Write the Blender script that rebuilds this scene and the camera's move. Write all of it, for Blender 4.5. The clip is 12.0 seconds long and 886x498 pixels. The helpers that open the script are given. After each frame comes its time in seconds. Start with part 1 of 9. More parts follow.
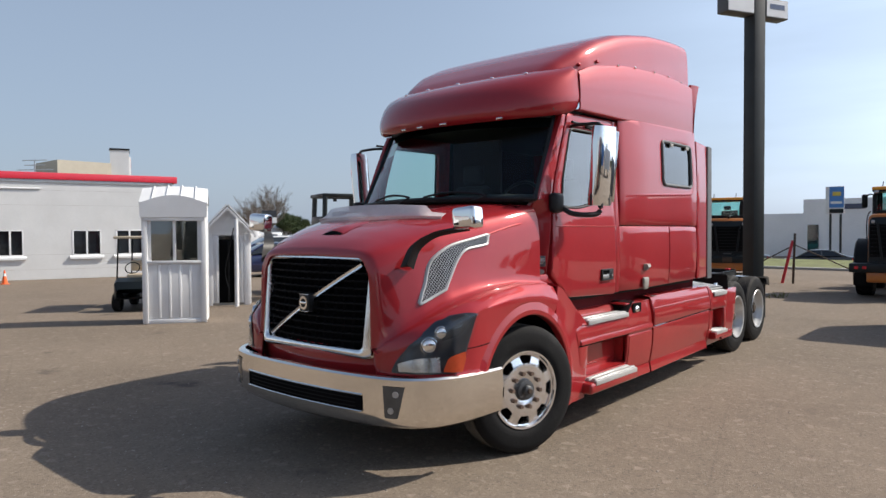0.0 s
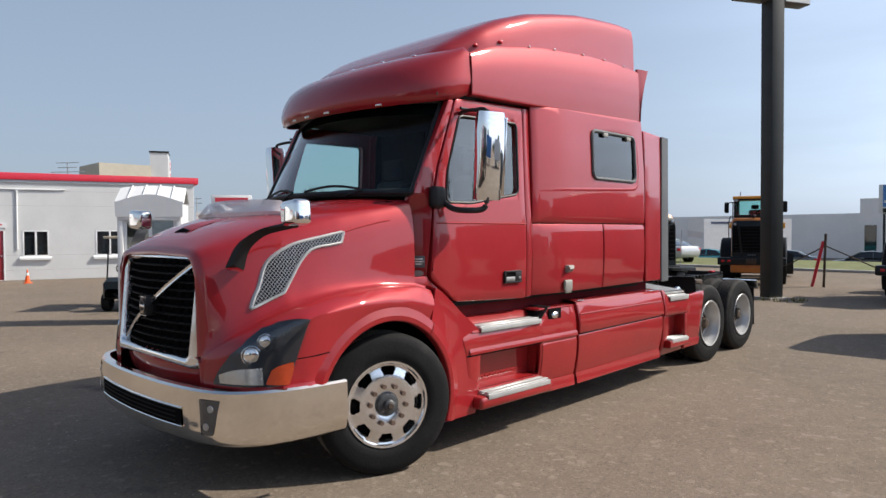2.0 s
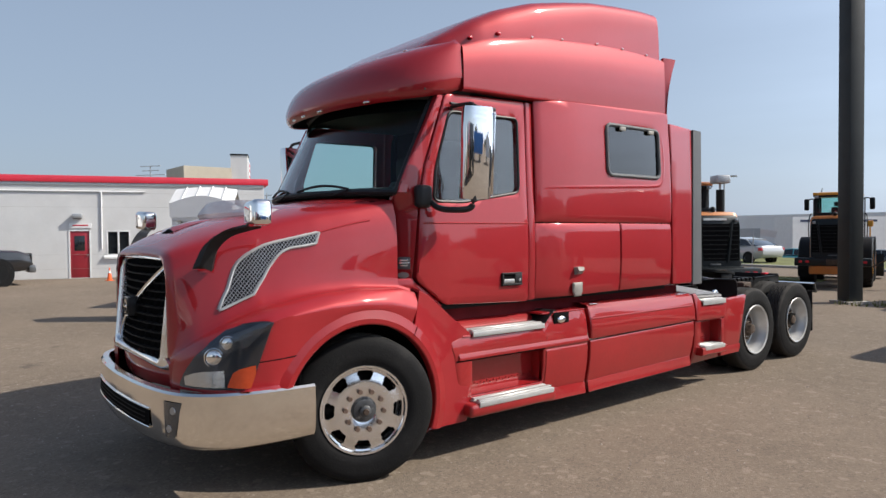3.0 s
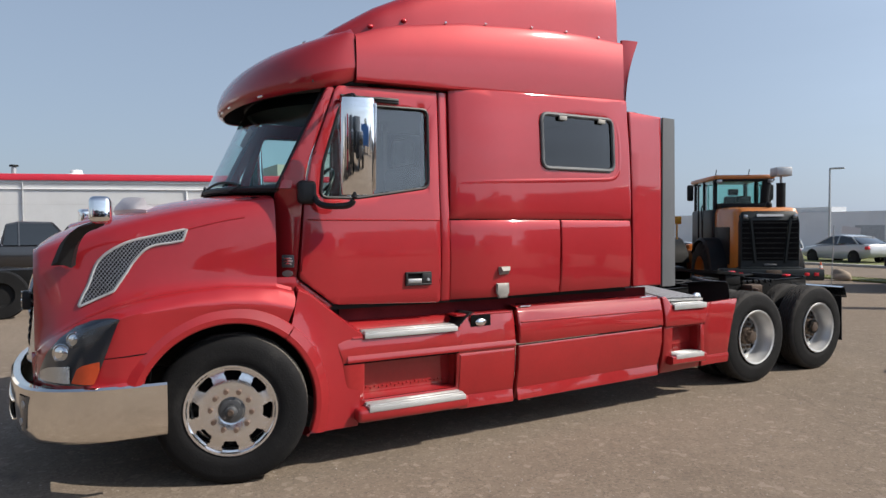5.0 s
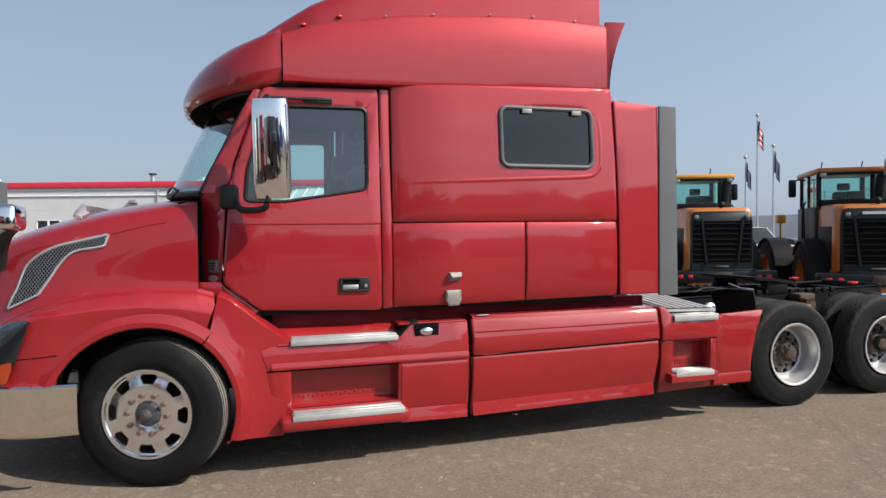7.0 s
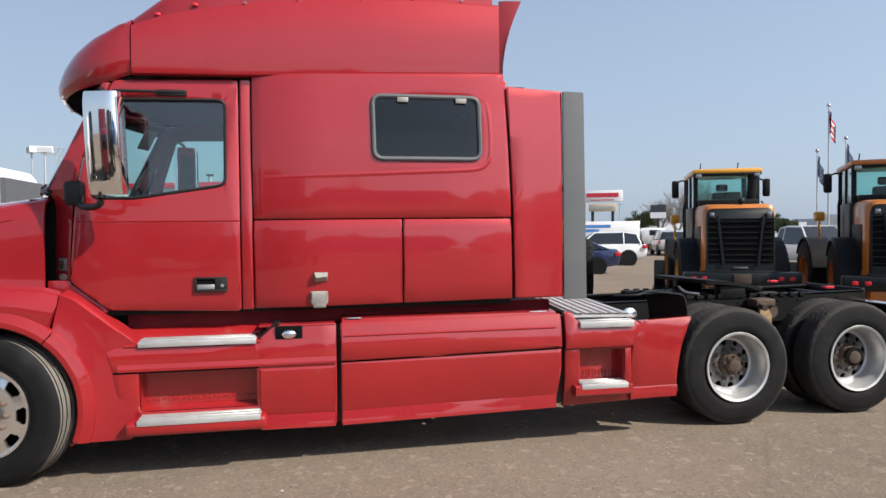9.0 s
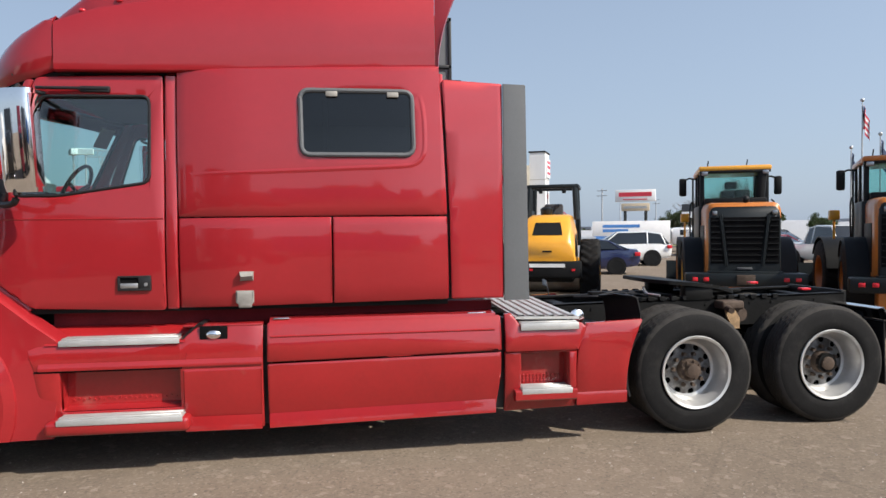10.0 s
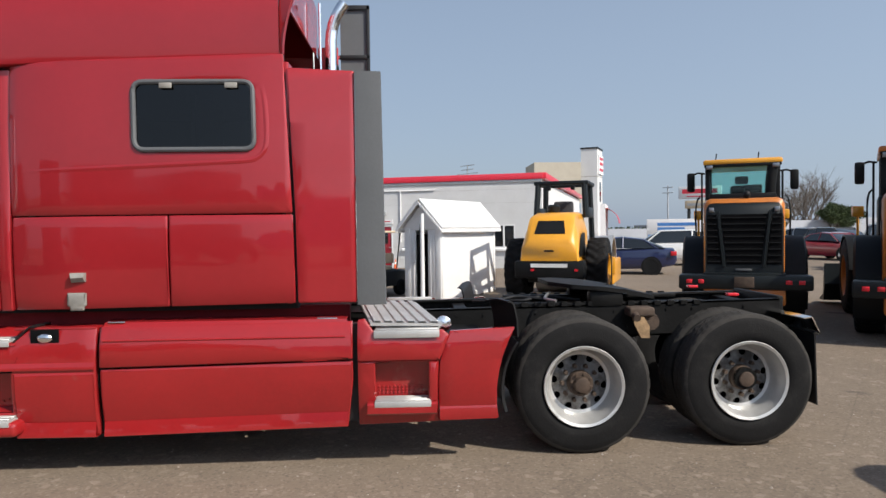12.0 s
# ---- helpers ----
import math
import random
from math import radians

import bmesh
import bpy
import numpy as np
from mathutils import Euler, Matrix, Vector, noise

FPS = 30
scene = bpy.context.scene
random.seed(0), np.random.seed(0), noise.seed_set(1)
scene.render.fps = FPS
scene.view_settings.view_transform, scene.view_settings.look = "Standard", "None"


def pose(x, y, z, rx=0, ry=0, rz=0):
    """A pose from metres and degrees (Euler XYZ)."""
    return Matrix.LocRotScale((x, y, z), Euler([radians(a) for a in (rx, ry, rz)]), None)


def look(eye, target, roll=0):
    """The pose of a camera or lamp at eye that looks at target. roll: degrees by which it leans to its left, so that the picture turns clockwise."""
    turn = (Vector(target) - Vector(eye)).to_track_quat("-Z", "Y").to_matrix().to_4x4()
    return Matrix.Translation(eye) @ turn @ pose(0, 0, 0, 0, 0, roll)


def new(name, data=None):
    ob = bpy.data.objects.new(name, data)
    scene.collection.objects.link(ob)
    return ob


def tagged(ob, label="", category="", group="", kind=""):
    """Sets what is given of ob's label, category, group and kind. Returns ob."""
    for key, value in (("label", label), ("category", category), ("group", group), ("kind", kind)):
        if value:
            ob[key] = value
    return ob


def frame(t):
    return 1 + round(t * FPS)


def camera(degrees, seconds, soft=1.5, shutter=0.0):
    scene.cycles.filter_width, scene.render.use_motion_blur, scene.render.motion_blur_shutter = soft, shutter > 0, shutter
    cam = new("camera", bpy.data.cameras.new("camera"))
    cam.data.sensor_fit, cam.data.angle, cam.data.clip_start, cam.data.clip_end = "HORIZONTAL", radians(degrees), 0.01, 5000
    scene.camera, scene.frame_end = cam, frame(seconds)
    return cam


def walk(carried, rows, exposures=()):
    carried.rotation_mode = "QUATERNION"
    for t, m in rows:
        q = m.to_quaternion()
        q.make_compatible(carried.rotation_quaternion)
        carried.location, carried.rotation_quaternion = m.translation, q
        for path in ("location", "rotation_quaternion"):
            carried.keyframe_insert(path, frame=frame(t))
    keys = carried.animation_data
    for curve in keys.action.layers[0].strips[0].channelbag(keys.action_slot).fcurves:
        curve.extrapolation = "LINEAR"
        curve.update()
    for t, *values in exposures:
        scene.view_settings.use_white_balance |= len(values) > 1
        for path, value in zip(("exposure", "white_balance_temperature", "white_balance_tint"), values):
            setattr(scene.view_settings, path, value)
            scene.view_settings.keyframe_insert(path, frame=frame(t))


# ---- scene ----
cam = camera(66.0, 12.0)
PATH = [
    (0, (0.302, -0.272, 1.863), (-1.0, 1.246, 1.813), -0.3),
    (0.5, (0.486, 0.083, 1.863), (-0.822, 1.595, 1.813), -0.3),
    (1, (0.665, 0.422, 1.840), (-0.66, 1.919, 1.793), -0.3),
    (1.5, (0.835, 0.802, 1.842), (-0.521, 2.271, 1.793), -0.4),
    (2, (1.039, 1.161, 1.826), (-0.374, 2.575, 1.780), -0.3),
    (2.5, (1.22, 1.493, 1.820), (-0.267, 2.828, 1.774), -0.4),
    (3, (1.381, 1.861, 1.831), (-0.188, 3.1, 1.784), -0.4),
    (5, (2.11, 3.418, 1.829), (0.368, 4.4, 1.773), -0.3),
    (5.5, (2.249, 3.82, 1.822), (0.468, 4.728, 1.767), -0.4),
    (6, (2.292, 4.215, 1.848), (0.46, 5.015, 1.793), -0.5),
    (6.5, (2.371, 4.623, 1.835), (0.5, 5.327, 1.783), -0.6),
    (7, (2.458, 5.02, 1.843), (0.555, 5.634, 1.791), -0.6),
    (9, (2.516, 6.753, 1.813), (0.554, 7.138, 1.761), -0.6),
    (9.5, (2.499, 7.157, 1.808), (0.527, 7.483, 1.756), -0.5),
    (10, (2.472, 7.594, 1.790), (0.492, 7.874, 1.739), -0.6),
    (10.5, (2.417, 8.04, 1.783), (0.43, 8.268, 1.732), -0.7),
    (11, (2.382, 8.476, 1.772), (0.39, 8.645, 1.724), -0.6),
    (11.5, (2.337, 8.9, 1.769), (0.343, 9.036, 1.716), -0.6),
    (12, (2.193, 9.299, 1.776), (0.196, 9.377, 1.723), -0.7),
]
walk(cam, [(t, look(eye, target, roll)) for t, eye, target, roll in PATH], ((0, 0.0), (3, -0.02), (6, -0.03), (9.2, 0.21), (10.4, 0.13), (12, -0.04)))

# ---- sky, sun, exposure ----
SUN_DIR = Vector((0.645, 0.766, 0.87)).normalized()
world = bpy.data.worlds.new("world")
scene.world = world
world.use_nodes = True
wn = world.node_tree
sky = wn.nodes.new("ShaderNodeTexSky")
sky.sky_type = "NISHITA"
sky.sun_disc = False
sky.sun_elevation = math.asin(SUN_DIR.z)
sky.sun_rotation = math.atan2(SUN_DIR.x, SUN_DIR.y)
sky.air_density, sky.dust_density, sky.ozone_density = 1.0, 2.0, 1.4
haze = wn.nodes.new("ShaderNodeMix")
haze.data_type = "RGBA"
up = wn.nodes.new("ShaderNodeTexCoord")
toward = wn.nodes.new("ShaderNodeVectorMath")
toward.operation = "DOT_PRODUCT"
toward.inputs[1].default_value = Vector((SUN_DIR.x, SUN_DIR.y, 0.17)).normalized()
glow = wn.nodes.new("ShaderNodeMapRange")
for i, v in enumerate((-0.8, 0.8, 0.97, 1.30)):
    glow.inputs[i + 1].default_value = v
tint = wn.nodes.new("ShaderNodeMix")
tint.data_type, tint.blend_type = "RGBA", "MULTIPLY"
tint.inputs[0].default_value = 1
tint.inputs[6].default_value = (3.05, 3.76, 4.85, 1)
wn.links.new(toward.outputs["Value"], glow.inputs[0])
lobe = wn.nodes.new("ShaderNodeMath")
lobe.operation, lobe.use_clamp = "MULTIPLY", True
lobe.inputs[1].default_value = 1.0
square = wn.nodes.new("ShaderNodeMath")
square.operation = "POWER"
square.inputs[1].default_value = 3.0
total = wn.nodes.new("ShaderNodeMath")
total.operation = "MULTIPLY_ADD"
total.inputs[1].default_value = 2.85
wn.links.new(toward.outputs["Value"], lobe.inputs[0])
wn.links.new(lobe.outputs[0], square.inputs[0])
# thin streaks of high cloud on the sun's side
streak = wn.nodes.new("ShaderNodeMapping")
streak.inputs["Scale"].default_value = (2.2, 2.2, 15.0)
veil = wn.nodes.new("ShaderNodeTexNoise")
veil.inputs["Scale"].default_value = 1.0
veil.inputs["Detail"].default_value = 4.0
veil_range = wn.nodes.new("ShaderNodeMapRange")
for i, v in enumerate((0.35, 0.65, 0.75, 1.25)):
    veil_range.inputs[i + 1].default_value = v
veiled = wn.nodes.new("ShaderNodeMath")
veiled.operation = "MULTIPLY"
wn.links.new(up.outputs["Generated"], streak.inputs[0])
wn.links.new(streak.outputs[0], veil.inputs["Vector"])
wn.links.new(veil.outputs[0], veil_range.inputs[0])
wn.links.new(square.outputs[0], veiled.inputs[0])
wn.links.new(veil_range.outputs[0], veiled.inputs[1])
wn.links.new(veiled.outputs[0], total.inputs[0])
wn.links.new(glow.outputs[0], total.inputs[2])
wn.links.new(total.outputs[0], tint.inputs[7])
wn.links.new(tint.outputs[2], haze.inputs[7])
axes = wn.nodes.new("ShaderNodeSeparateXYZ")
fade = wn.nodes.new("ShaderNodeMapRange")
fade.interpolation_type = "SMOOTHSTEP"
for i, v in enumerate((0.06, 0.95, 0.70, 0.10)):
    fade.inputs[i + 1].default_value = v
wn.links.new(up.outputs["Generated"], axes.inputs[0])
wn.links.new(up.outputs["Generated"], toward.inputs[0])
wn.links.new(axes.outputs[2], fade.inputs[0])
wn.links.new(fade.outputs[0], haze.inputs[0])
wn.links.new(sky.outputs[0], haze.inputs[6])
wn.links.new(haze.outputs[2], wn.nodes["Background"].inputs[0])
wn.nodes["Background"].inputs[1].default_value = 0.127
sun = new("sun", bpy.data.lights.new("sun", "SUN"))
sun.data.energy, sun.data.angle, sun.data.color = 5.7, radians(0.5), (1.0, 0.93, 0.83)
sun.matrix_world = look(SUN_DIR * 60, (0, 0, 0))


# ---- materials ----
def mat(name, color, rough=0.5, metal=0.0, vary=0.0, scale=4.0, bump=0.0, bscale=60.0, coat=0.0, spec=0.5, rvary=0.0, stain=None, per=False, coat_ior=1.5):
    """Principled surface: colour varied at two scales, fine relief, optional stain colour and per-object shift."""
    m = bpy.data.materials.new(name)
    m.use_nodes = True
    nt = m.node_tree
    b = nt.nodes["Principled BSDF"]
    b.inputs["Base Color"].default_value = (*color, 1)
    b.inputs["Roughness"].default_value = rough
    b.inputs["Metallic"].default_value = metal
    b.inputs["Coat Weight"].default_value = coat
    b.inputs["Coat Roughness"].default_value = 0.03
    b.inputs["Coat IOR"].default_value = coat_ior
    b.inputs["Specular IOR Level"].default_value = spec
    tc = nt.nodes.new("ShaderNodeTexCoord")
    if vary or rvary or stain:
        n1 = nt.nodes.new("ShaderNodeTexNoise")
        n1.inputs["Scale"].default_value, n1.inputs["Detail"].default_value = scale, 8
        n2 = nt.nodes.new("ShaderNodeTexNoise")
        n2.inputs["Scale"].default_value, n2.inputs["Detail"].default_value = scale * 14, 4
        for n in (n1, n2):
            nt.links.new(tc.outputs["Object"], n.inputs["Vector"])
        add = nt.nodes.new("ShaderNodeMath")
        add.operation = "MULTIPLY_ADD"
        nt.links.new(n2.outputs[0], add.inputs[0])
        add.inputs[1].default_value = 0.45
        nt.links.new(n1.outputs[0], add.inputs[2])
        ramp = nt.nodes.new("ShaderNodeMapRange")
        ramp.inputs[1].default_value, ramp.inputs[2].default_value = 0.5, 0.95
        ramp.inputs[3].default_value, ramp.inputs[4].default_value = 1 - vary, 1 + vary
        nt.links.new(add.outputs[0], ramp.inputs[0])
        mul = nt.nodes.new("ShaderNodeMix")
        mul.data_type, mul.blend_type = "RGBA", "MULTIPLY"
        mul.inputs[0].default_value = 1
        mul.inputs[6].default_value = (*color, 1)
        nt.links.new(ramp.outputs[0], mul.inputs[7])
        last = mul.outputs[2]
        if stain:
            n3 = nt.nodes.new("ShaderNodeTexNoise")
            n3.inputs["Scale"].default_value, n3.inputs["Detail"].default_value, n3.inputs["Roughness"].default_value = stain[1], 9, 0.65
            nt.links.new(tc.outputs["Object"], n3.inputs["Vector"])
            r3 = nt.nodes.new("ShaderNodeMapRange")
            r3.inputs[1].default_value, r3.inputs[2].default_value = stain[2], stain[2] + 0.14
            r3.inputs[4].default_value = stain[3]
            nt.links.new(n3.outputs[0], r3.inputs[0])
            mx = nt.nodes.new("ShaderNodeMix")
            mx.data_type = "RGBA"
            nt.links.new(r3.outputs[0], mx.inputs[0])
            nt.links.new(last, mx.inputs[6])
            mx.inputs[7].default_value = (*stain[0], 1)
            last = mx.outputs[2]
        if per:
            oi = nt.nodes.new("ShaderNodeObjectInfo")
            hs = nt.nodes.new("ShaderNodeMapRange")
            hs.inputs[3].default_value, hs.inputs[4].default_value = 0.85, 1.12
            nt.links.new(oi.outputs["Random"], hs.inputs[0])
            m2 = nt.nodes.new("ShaderNodeMix")
            m2.data_type, m2.blend_type = "RGBA", "MULTIPLY"
            m2.inputs[0].default_value = 1
            nt.links.new(last, m2.inputs[6])
            nt.links.new(hs.outputs[0], m2.inputs[7])
            last = m2.outputs[2]
        nt.links.new(last, b.inputs["Base Color"])
        if rvary:
            rr = nt.nodes.new("ShaderNodeMapRange")
            rr.inputs[1].default_value, rr.inputs[2].default_value = 0.5, 0.95
            rr.inputs[3].default_value, rr.inputs[4].default_value = max(0.02, rough - rvary), rough + rvary
            nt.links.new(add.outputs[0], rr.inputs[0])
            nt.links.new(rr.outputs[0], b.inputs["Roughness"])
    if bump:
        nb = nt.nodes.new("ShaderNodeTexNoise")
        nb.inputs["Scale"].default_value, nb.inputs["Detail"].default_value = bscale, 6
        nt.links.new(tc.outputs["Object"], nb.inputs["Vector"])
        bp = nt.nodes.new("ShaderNodeBump")
        bp.inputs["Strength"].default_value, bp.inputs["Distance"].default_value = bump, 0.01
        nt.links.new(nb.outputs[0], bp.inputs["Height"])
        nt.links.new(bp.outputs[0], b.inputs["Normal"])
    return m


def glass(name, tint, gloss=1.0, low=0.09, power=4.0):
    """A thin tinted pane: clear through, glossy by Fresnel."""
    m = bpy.data.materials.new(name)
    m.use_nodes = True
    nt = m.node_tree
    nt.nodes.remove(nt.nodes["Principled BSDF"])
    tr, gl, mx, fr, pw, ma = (nt.nodes.new("ShaderNode" + k) for k in ("BsdfTransparent", "BsdfGlossy", "MixShader", "LayerWeight", "Math", "Math"))
    tr.inputs[0].default_value = (*tint, 1)
    gl.inputs["Roughness"].default_value = 0.015
    gl.inputs[0].default_value = (gloss, gloss, gloss, 1)
    fr.inputs[0].default_value = 0.5
    pw.operation, ma.operation = "POWER", "MULTIPLY_ADD"
    pw.inputs[1].default_value = power
    ma.inputs[1].default_value, ma.inputs[2].default_value = 1.0 - low, low
    nt.links.new(fr.outputs["Facing"], pw.inputs[0])
    nt.links.new(pw.outputs[0], ma.inputs[0])
    nt.links.new(ma.outputs[0], mx.inputs[0])
    nt.links.new(tr.outputs[0], mx.inputs[1])
    nt.links.new(gl.outputs[0], mx.inputs[2])
    nt.links.new(mx.outputs[0], nt.nodes["Material Output"].inputs[0])
    return m


RED = mat("red_paint", (0.315, 0.0145, 0.0195), 0.50, 0.22, 0.06, 1.2, 0.010, 1.8, coat=1.0, coat_ior=1.54, spec=0.12)
RED.node_tree.nodes["Principled BSDF"].inputs["Coat Roughness"].default_value = 0.045
FLARE = mat("flare_paint", (0.27, 0.012, 0.015), 0.45, 0.0, 0.10, 2.0, 0.02, 8, coat=0.7, coat_ior=1.55, spec=0.15)
RED_SKIRT = mat("red_skirt_paint", (0.285, 0.0105, 0.0125), 0.5, 0.0, 0.10, 2.0, 0.012, 1.6, coat=0.9, coat_ior=1.63, spec=0.15, stain=((0.26, 0.15, 0.12), 3.0, 0.62, 0.30))
# the body's red, darkened to carry the shade under the cab
SHADED_RED = mat("shaded_red_sill", (0.13, 0.012, 0.016), 0.7, 0.0, 0.2, 4.0, 0.05, 30, spec=0.1)
CHROME = mat("chrome", (0.88, 0.87, 0.86), 0.035, 1.0, 0.03, 3.0, 0.012, 7.0)
BUMPER_CHROME = mat("bumper_chrome", (0.90, 0.86, 0.80), 0.10, 1.0, 0.06, 2.0, 0.03, 3.0, rvary=0.05)
ALU = mat("polished_aluminium", (0.90, 0.90, 0.90), 0.20, 1.0, 0.08, 6.0, rvary=0.08)
WHEEL_ALU = mat("wheel_aluminium", (0.84, 0.84, 0.85), 0.17, 0.95, 0.05, 3.0, rvary=0.06)
DRIVE_RIM = mat("dull_drive_rim", (0.56, 0.56, 0.55), 0.38, 0.55, 0.12, 8.0, 0.05, 40, rvary=0.08)
TREADPLATE = mat("aluminium_tread", (0.50, 0.50, 0.49), 0.45, 0.5, 0.10, 9.0, 0.15, 90)
STEEL = mat("dull_steel", (0.42, 0.42, 0.42), 0.45, 0.85, 0.15, 6.0)
RUST = mat("rusty_hub", (0.070, 0.048, 0.035), 0.8, 0.2, 0.3, 12.0, 0.3, 60)
TREAD = mat("dusty_tread", (0.13, 0.118, 0.10), 0.9, 0, 0.3, 6.0, 0.3, 60, stain=((0.05, 0.048, 0.045), 5.0, 0.55, 0.7))
DRIVE_TREAD = mat("dark_tread", (0.034, 0.032, 0.030), 0.85, 0, 0.3, 6.0, 0.3, 60, spec=0.2)
RUBBER = mat("tyre_rubber", (0.010, 0.010, 0.0105), 0.75, 0, 0.25, 3.0, 0.25, 80, stain=((0.034, 0.032, 0.030), 3.0, 0.54, 0.45), spec=0.16)
BLACK = mat("black_plastic", (0.014, 0.014, 0.015), 0.45, 0, 0.2, 5.0, 0.1, 90, spec=0.3)
FRAME_BLACK = mat("chassis_black", (0.008, 0.008, 0.008), 0.5, 0, 0.3, 4.0, 0.2, 40, stain=((0.04, 0.034, 0.030), 2.5, 0.66, 0.22), spec=0.15)
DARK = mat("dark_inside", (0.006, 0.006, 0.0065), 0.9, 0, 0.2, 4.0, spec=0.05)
GREY_TRIM = mat("grey_rubber_edge", (0.088, 0.092, 0.097), 0.55, 0, 0.08, 3.0, 0.1, 60)
CABIN = mat("cabin_trim", (0.030, 0.028, 0.027), 0.75, 0, 0.15, 5.0, 0.1, 60)
SEAT = mat("seat_cloth", (0.045, 0.045, 0.05), 0.9, 0, 0.2, 30.0, 0.2, 200)
GLASS = glass("cab_glass", (0.74, 0.90, 0.88), low=0.025)
DARK_GLASS = glass("sleeper_glass", (0.05, 0.06, 0.065), 0.62, low=0.06, power=2.4)
DOOR_GLASS = glass("door_glass", (0.64, 0.82, 0.79), 0.72, low=0.13, power=2.2)
LENS = glass("lamp_lens", (0.80, 0.83, 0.86), low=0.05)
AMBER = mat("amber_lens", (0.40, 0.055, 0.018), 0.2, 0, 0.1, 30)
SMOKE = mat("smoked_lens", (0.05, 0.055, 0.06), 0.12, 0, 0.2, 10, coat=1)
RED_LENS = mat("red_lens", (0.55, 0.02, 0.03), 0.25, 0, 0.1, 20)
FROST = mat("frosted_acrylic", (0.72, 0.66, 0.66), 0.3, 0, 0.10, 4.0, 0.0)
FROST.node_tree.nodes["Principled BSDF"].inputs["Alpha"].default_value = 0.52
GRILLE_BLACK = mat("grille_black", (0.006, 0.006, 0.007), 0.6, 0, 0.2, 20.0, spec=0.12)
LATCH = mat("dull_latch_metal", (0.27, 0.255, 0.23), 0.6, 0.2, 0.2, 12.0, 0.1, 60)
PALE_LENS = mat("pale_lamp_panel", (0.10, 0.106, 0.115), 0.25, 0.6, 0.2, 25.0)
BOWL = mat("lamp_bowl", (0.06, 0.066, 0.078), 0.30, 0.8, 0.2, 12.0, 0.05, 30)
HUB_GREY = mat("hub_grey", (0.075, 0.078, 0.082), 0.5, 0.4, 0.2, 20.0, 0.2, 60, stain=((0.55, 0.54, 0.52), 14.0, 0.56, 0.5))
DULL_DISC = mat("dull_wheel_disc", (0.20, 0.20, 0.20), 0.55, 0.3, 0.25, 9.0, 0.2, 50, stain=((0.030, 0.024, 0.020), 5.0, 0.46, 0.85))
MUD = mat("muddy_bracket", (0.26, 0.17, 0.09), 0.85, 0, 0.3, 20.0, 0.3, 60)
NUT = mat("rusty_nut", (0.15, 0.10, 0.075), 0.7, 0.4, 0.3, 30.0, 0.3, 80)
PAPER = mat("paper_sheet", (0.75, 0.76, 0.74), 0.8, 0, 0.05, 20)
WIRE = mat("vent_mesh_metal", (0.36, 0.36, 0.37), 0.3, 0.9, 0.1, 20)


# ---- mesh helpers ----
def finish(name, bm, material, parent=None, label="", smooth=40):
    bmesh.ops.recalc_face_normals(bm, faces=bm.faces)
    me = bpy.data.meshes.new(name)
    bm.to_mesh(me)
    bm.free()
    me.materials.append(material)
    if smooth:
        me.polygons.foreach_set("use_smooth", [True] * len(me.polygons))
        me.set_sharp_from_angle(angle=radians(smooth))
    ob = new(name, me)
    if parent:
        ob.parent = parent
    if label:
        ob["label"] = label
    return ob


def part(name, bm, material, parent, label="", smooth=40):
    return finish(name, bm, material, parent, label, smooth)


def lot_z(x, y):
    """The height of the ground: level, but lower on the far side of the road."""
    t = min(1.0, max(0.0, (y + 0.12 * x - 45.0) / 4.3))
    return -0.9 * t * t * (3 - 2 * t)


def thing(name, place, label, category, turn=0.0, group="", kind=""):
    ob = new(name)
    place = Vector(place) + Vector((0, 0, lot_z(place[0], place[1])))
    ob.matrix_world = Matrix.Translation(place) @ Matrix.Rotation(radians(turn), 4, "Z")
    return tagged(ob, label, category, group, kind)


def box(bm, lo, hi, bevel=0.0, seg=2, m=None):
    """A box from corner lo to corner hi, its edges rounded."""
    c = [(a + b) / 2 for a, b in zip(lo, hi)]
    s = [max(abs(b - a), 1e-4) for a, b in zip(lo, hi)]
    t = bmesh.new()
    bmesh.ops.create_cube(t, size=1, matrix=Matrix.Translation(c) @ Matrix.Diagonal((*s, 1)))
    if bevel:
        bmesh.ops.bevel(t, geom=t.edges[:], offset=min(bevel, 0.45 * min(s)), segments=seg, affect="EDGES", profile=0.5)
    if m:
        t.transform(m)
    join(bm, t)
    return bm


def join(bm, t):
    off = {}
    for v in t.verts:
        off[v] = bm.verts.new(v.co)
    for f in t.faces:
        try:
            bm.faces.new([off[v] for v in f.verts])
        except ValueError:
            pass
    t.free()


def rod(bm, a, b, r, r2=None, seg=14):
    """A round bar from a to b."""
    a, b = Vector(a), Vector(b)
    t = bmesh.new()
    bmesh.ops.create_cone(t, cap_ends=True, segments=seg, radius1=r, radius2=r if r2 is None else r2, depth=(b - a).length)
    t.transform(Matrix.Translation((a + b) / 2) @ (b - a).to_track_quat("Z", "Y").to_matrix().to_4x4())
    join(bm, t)
    return bm


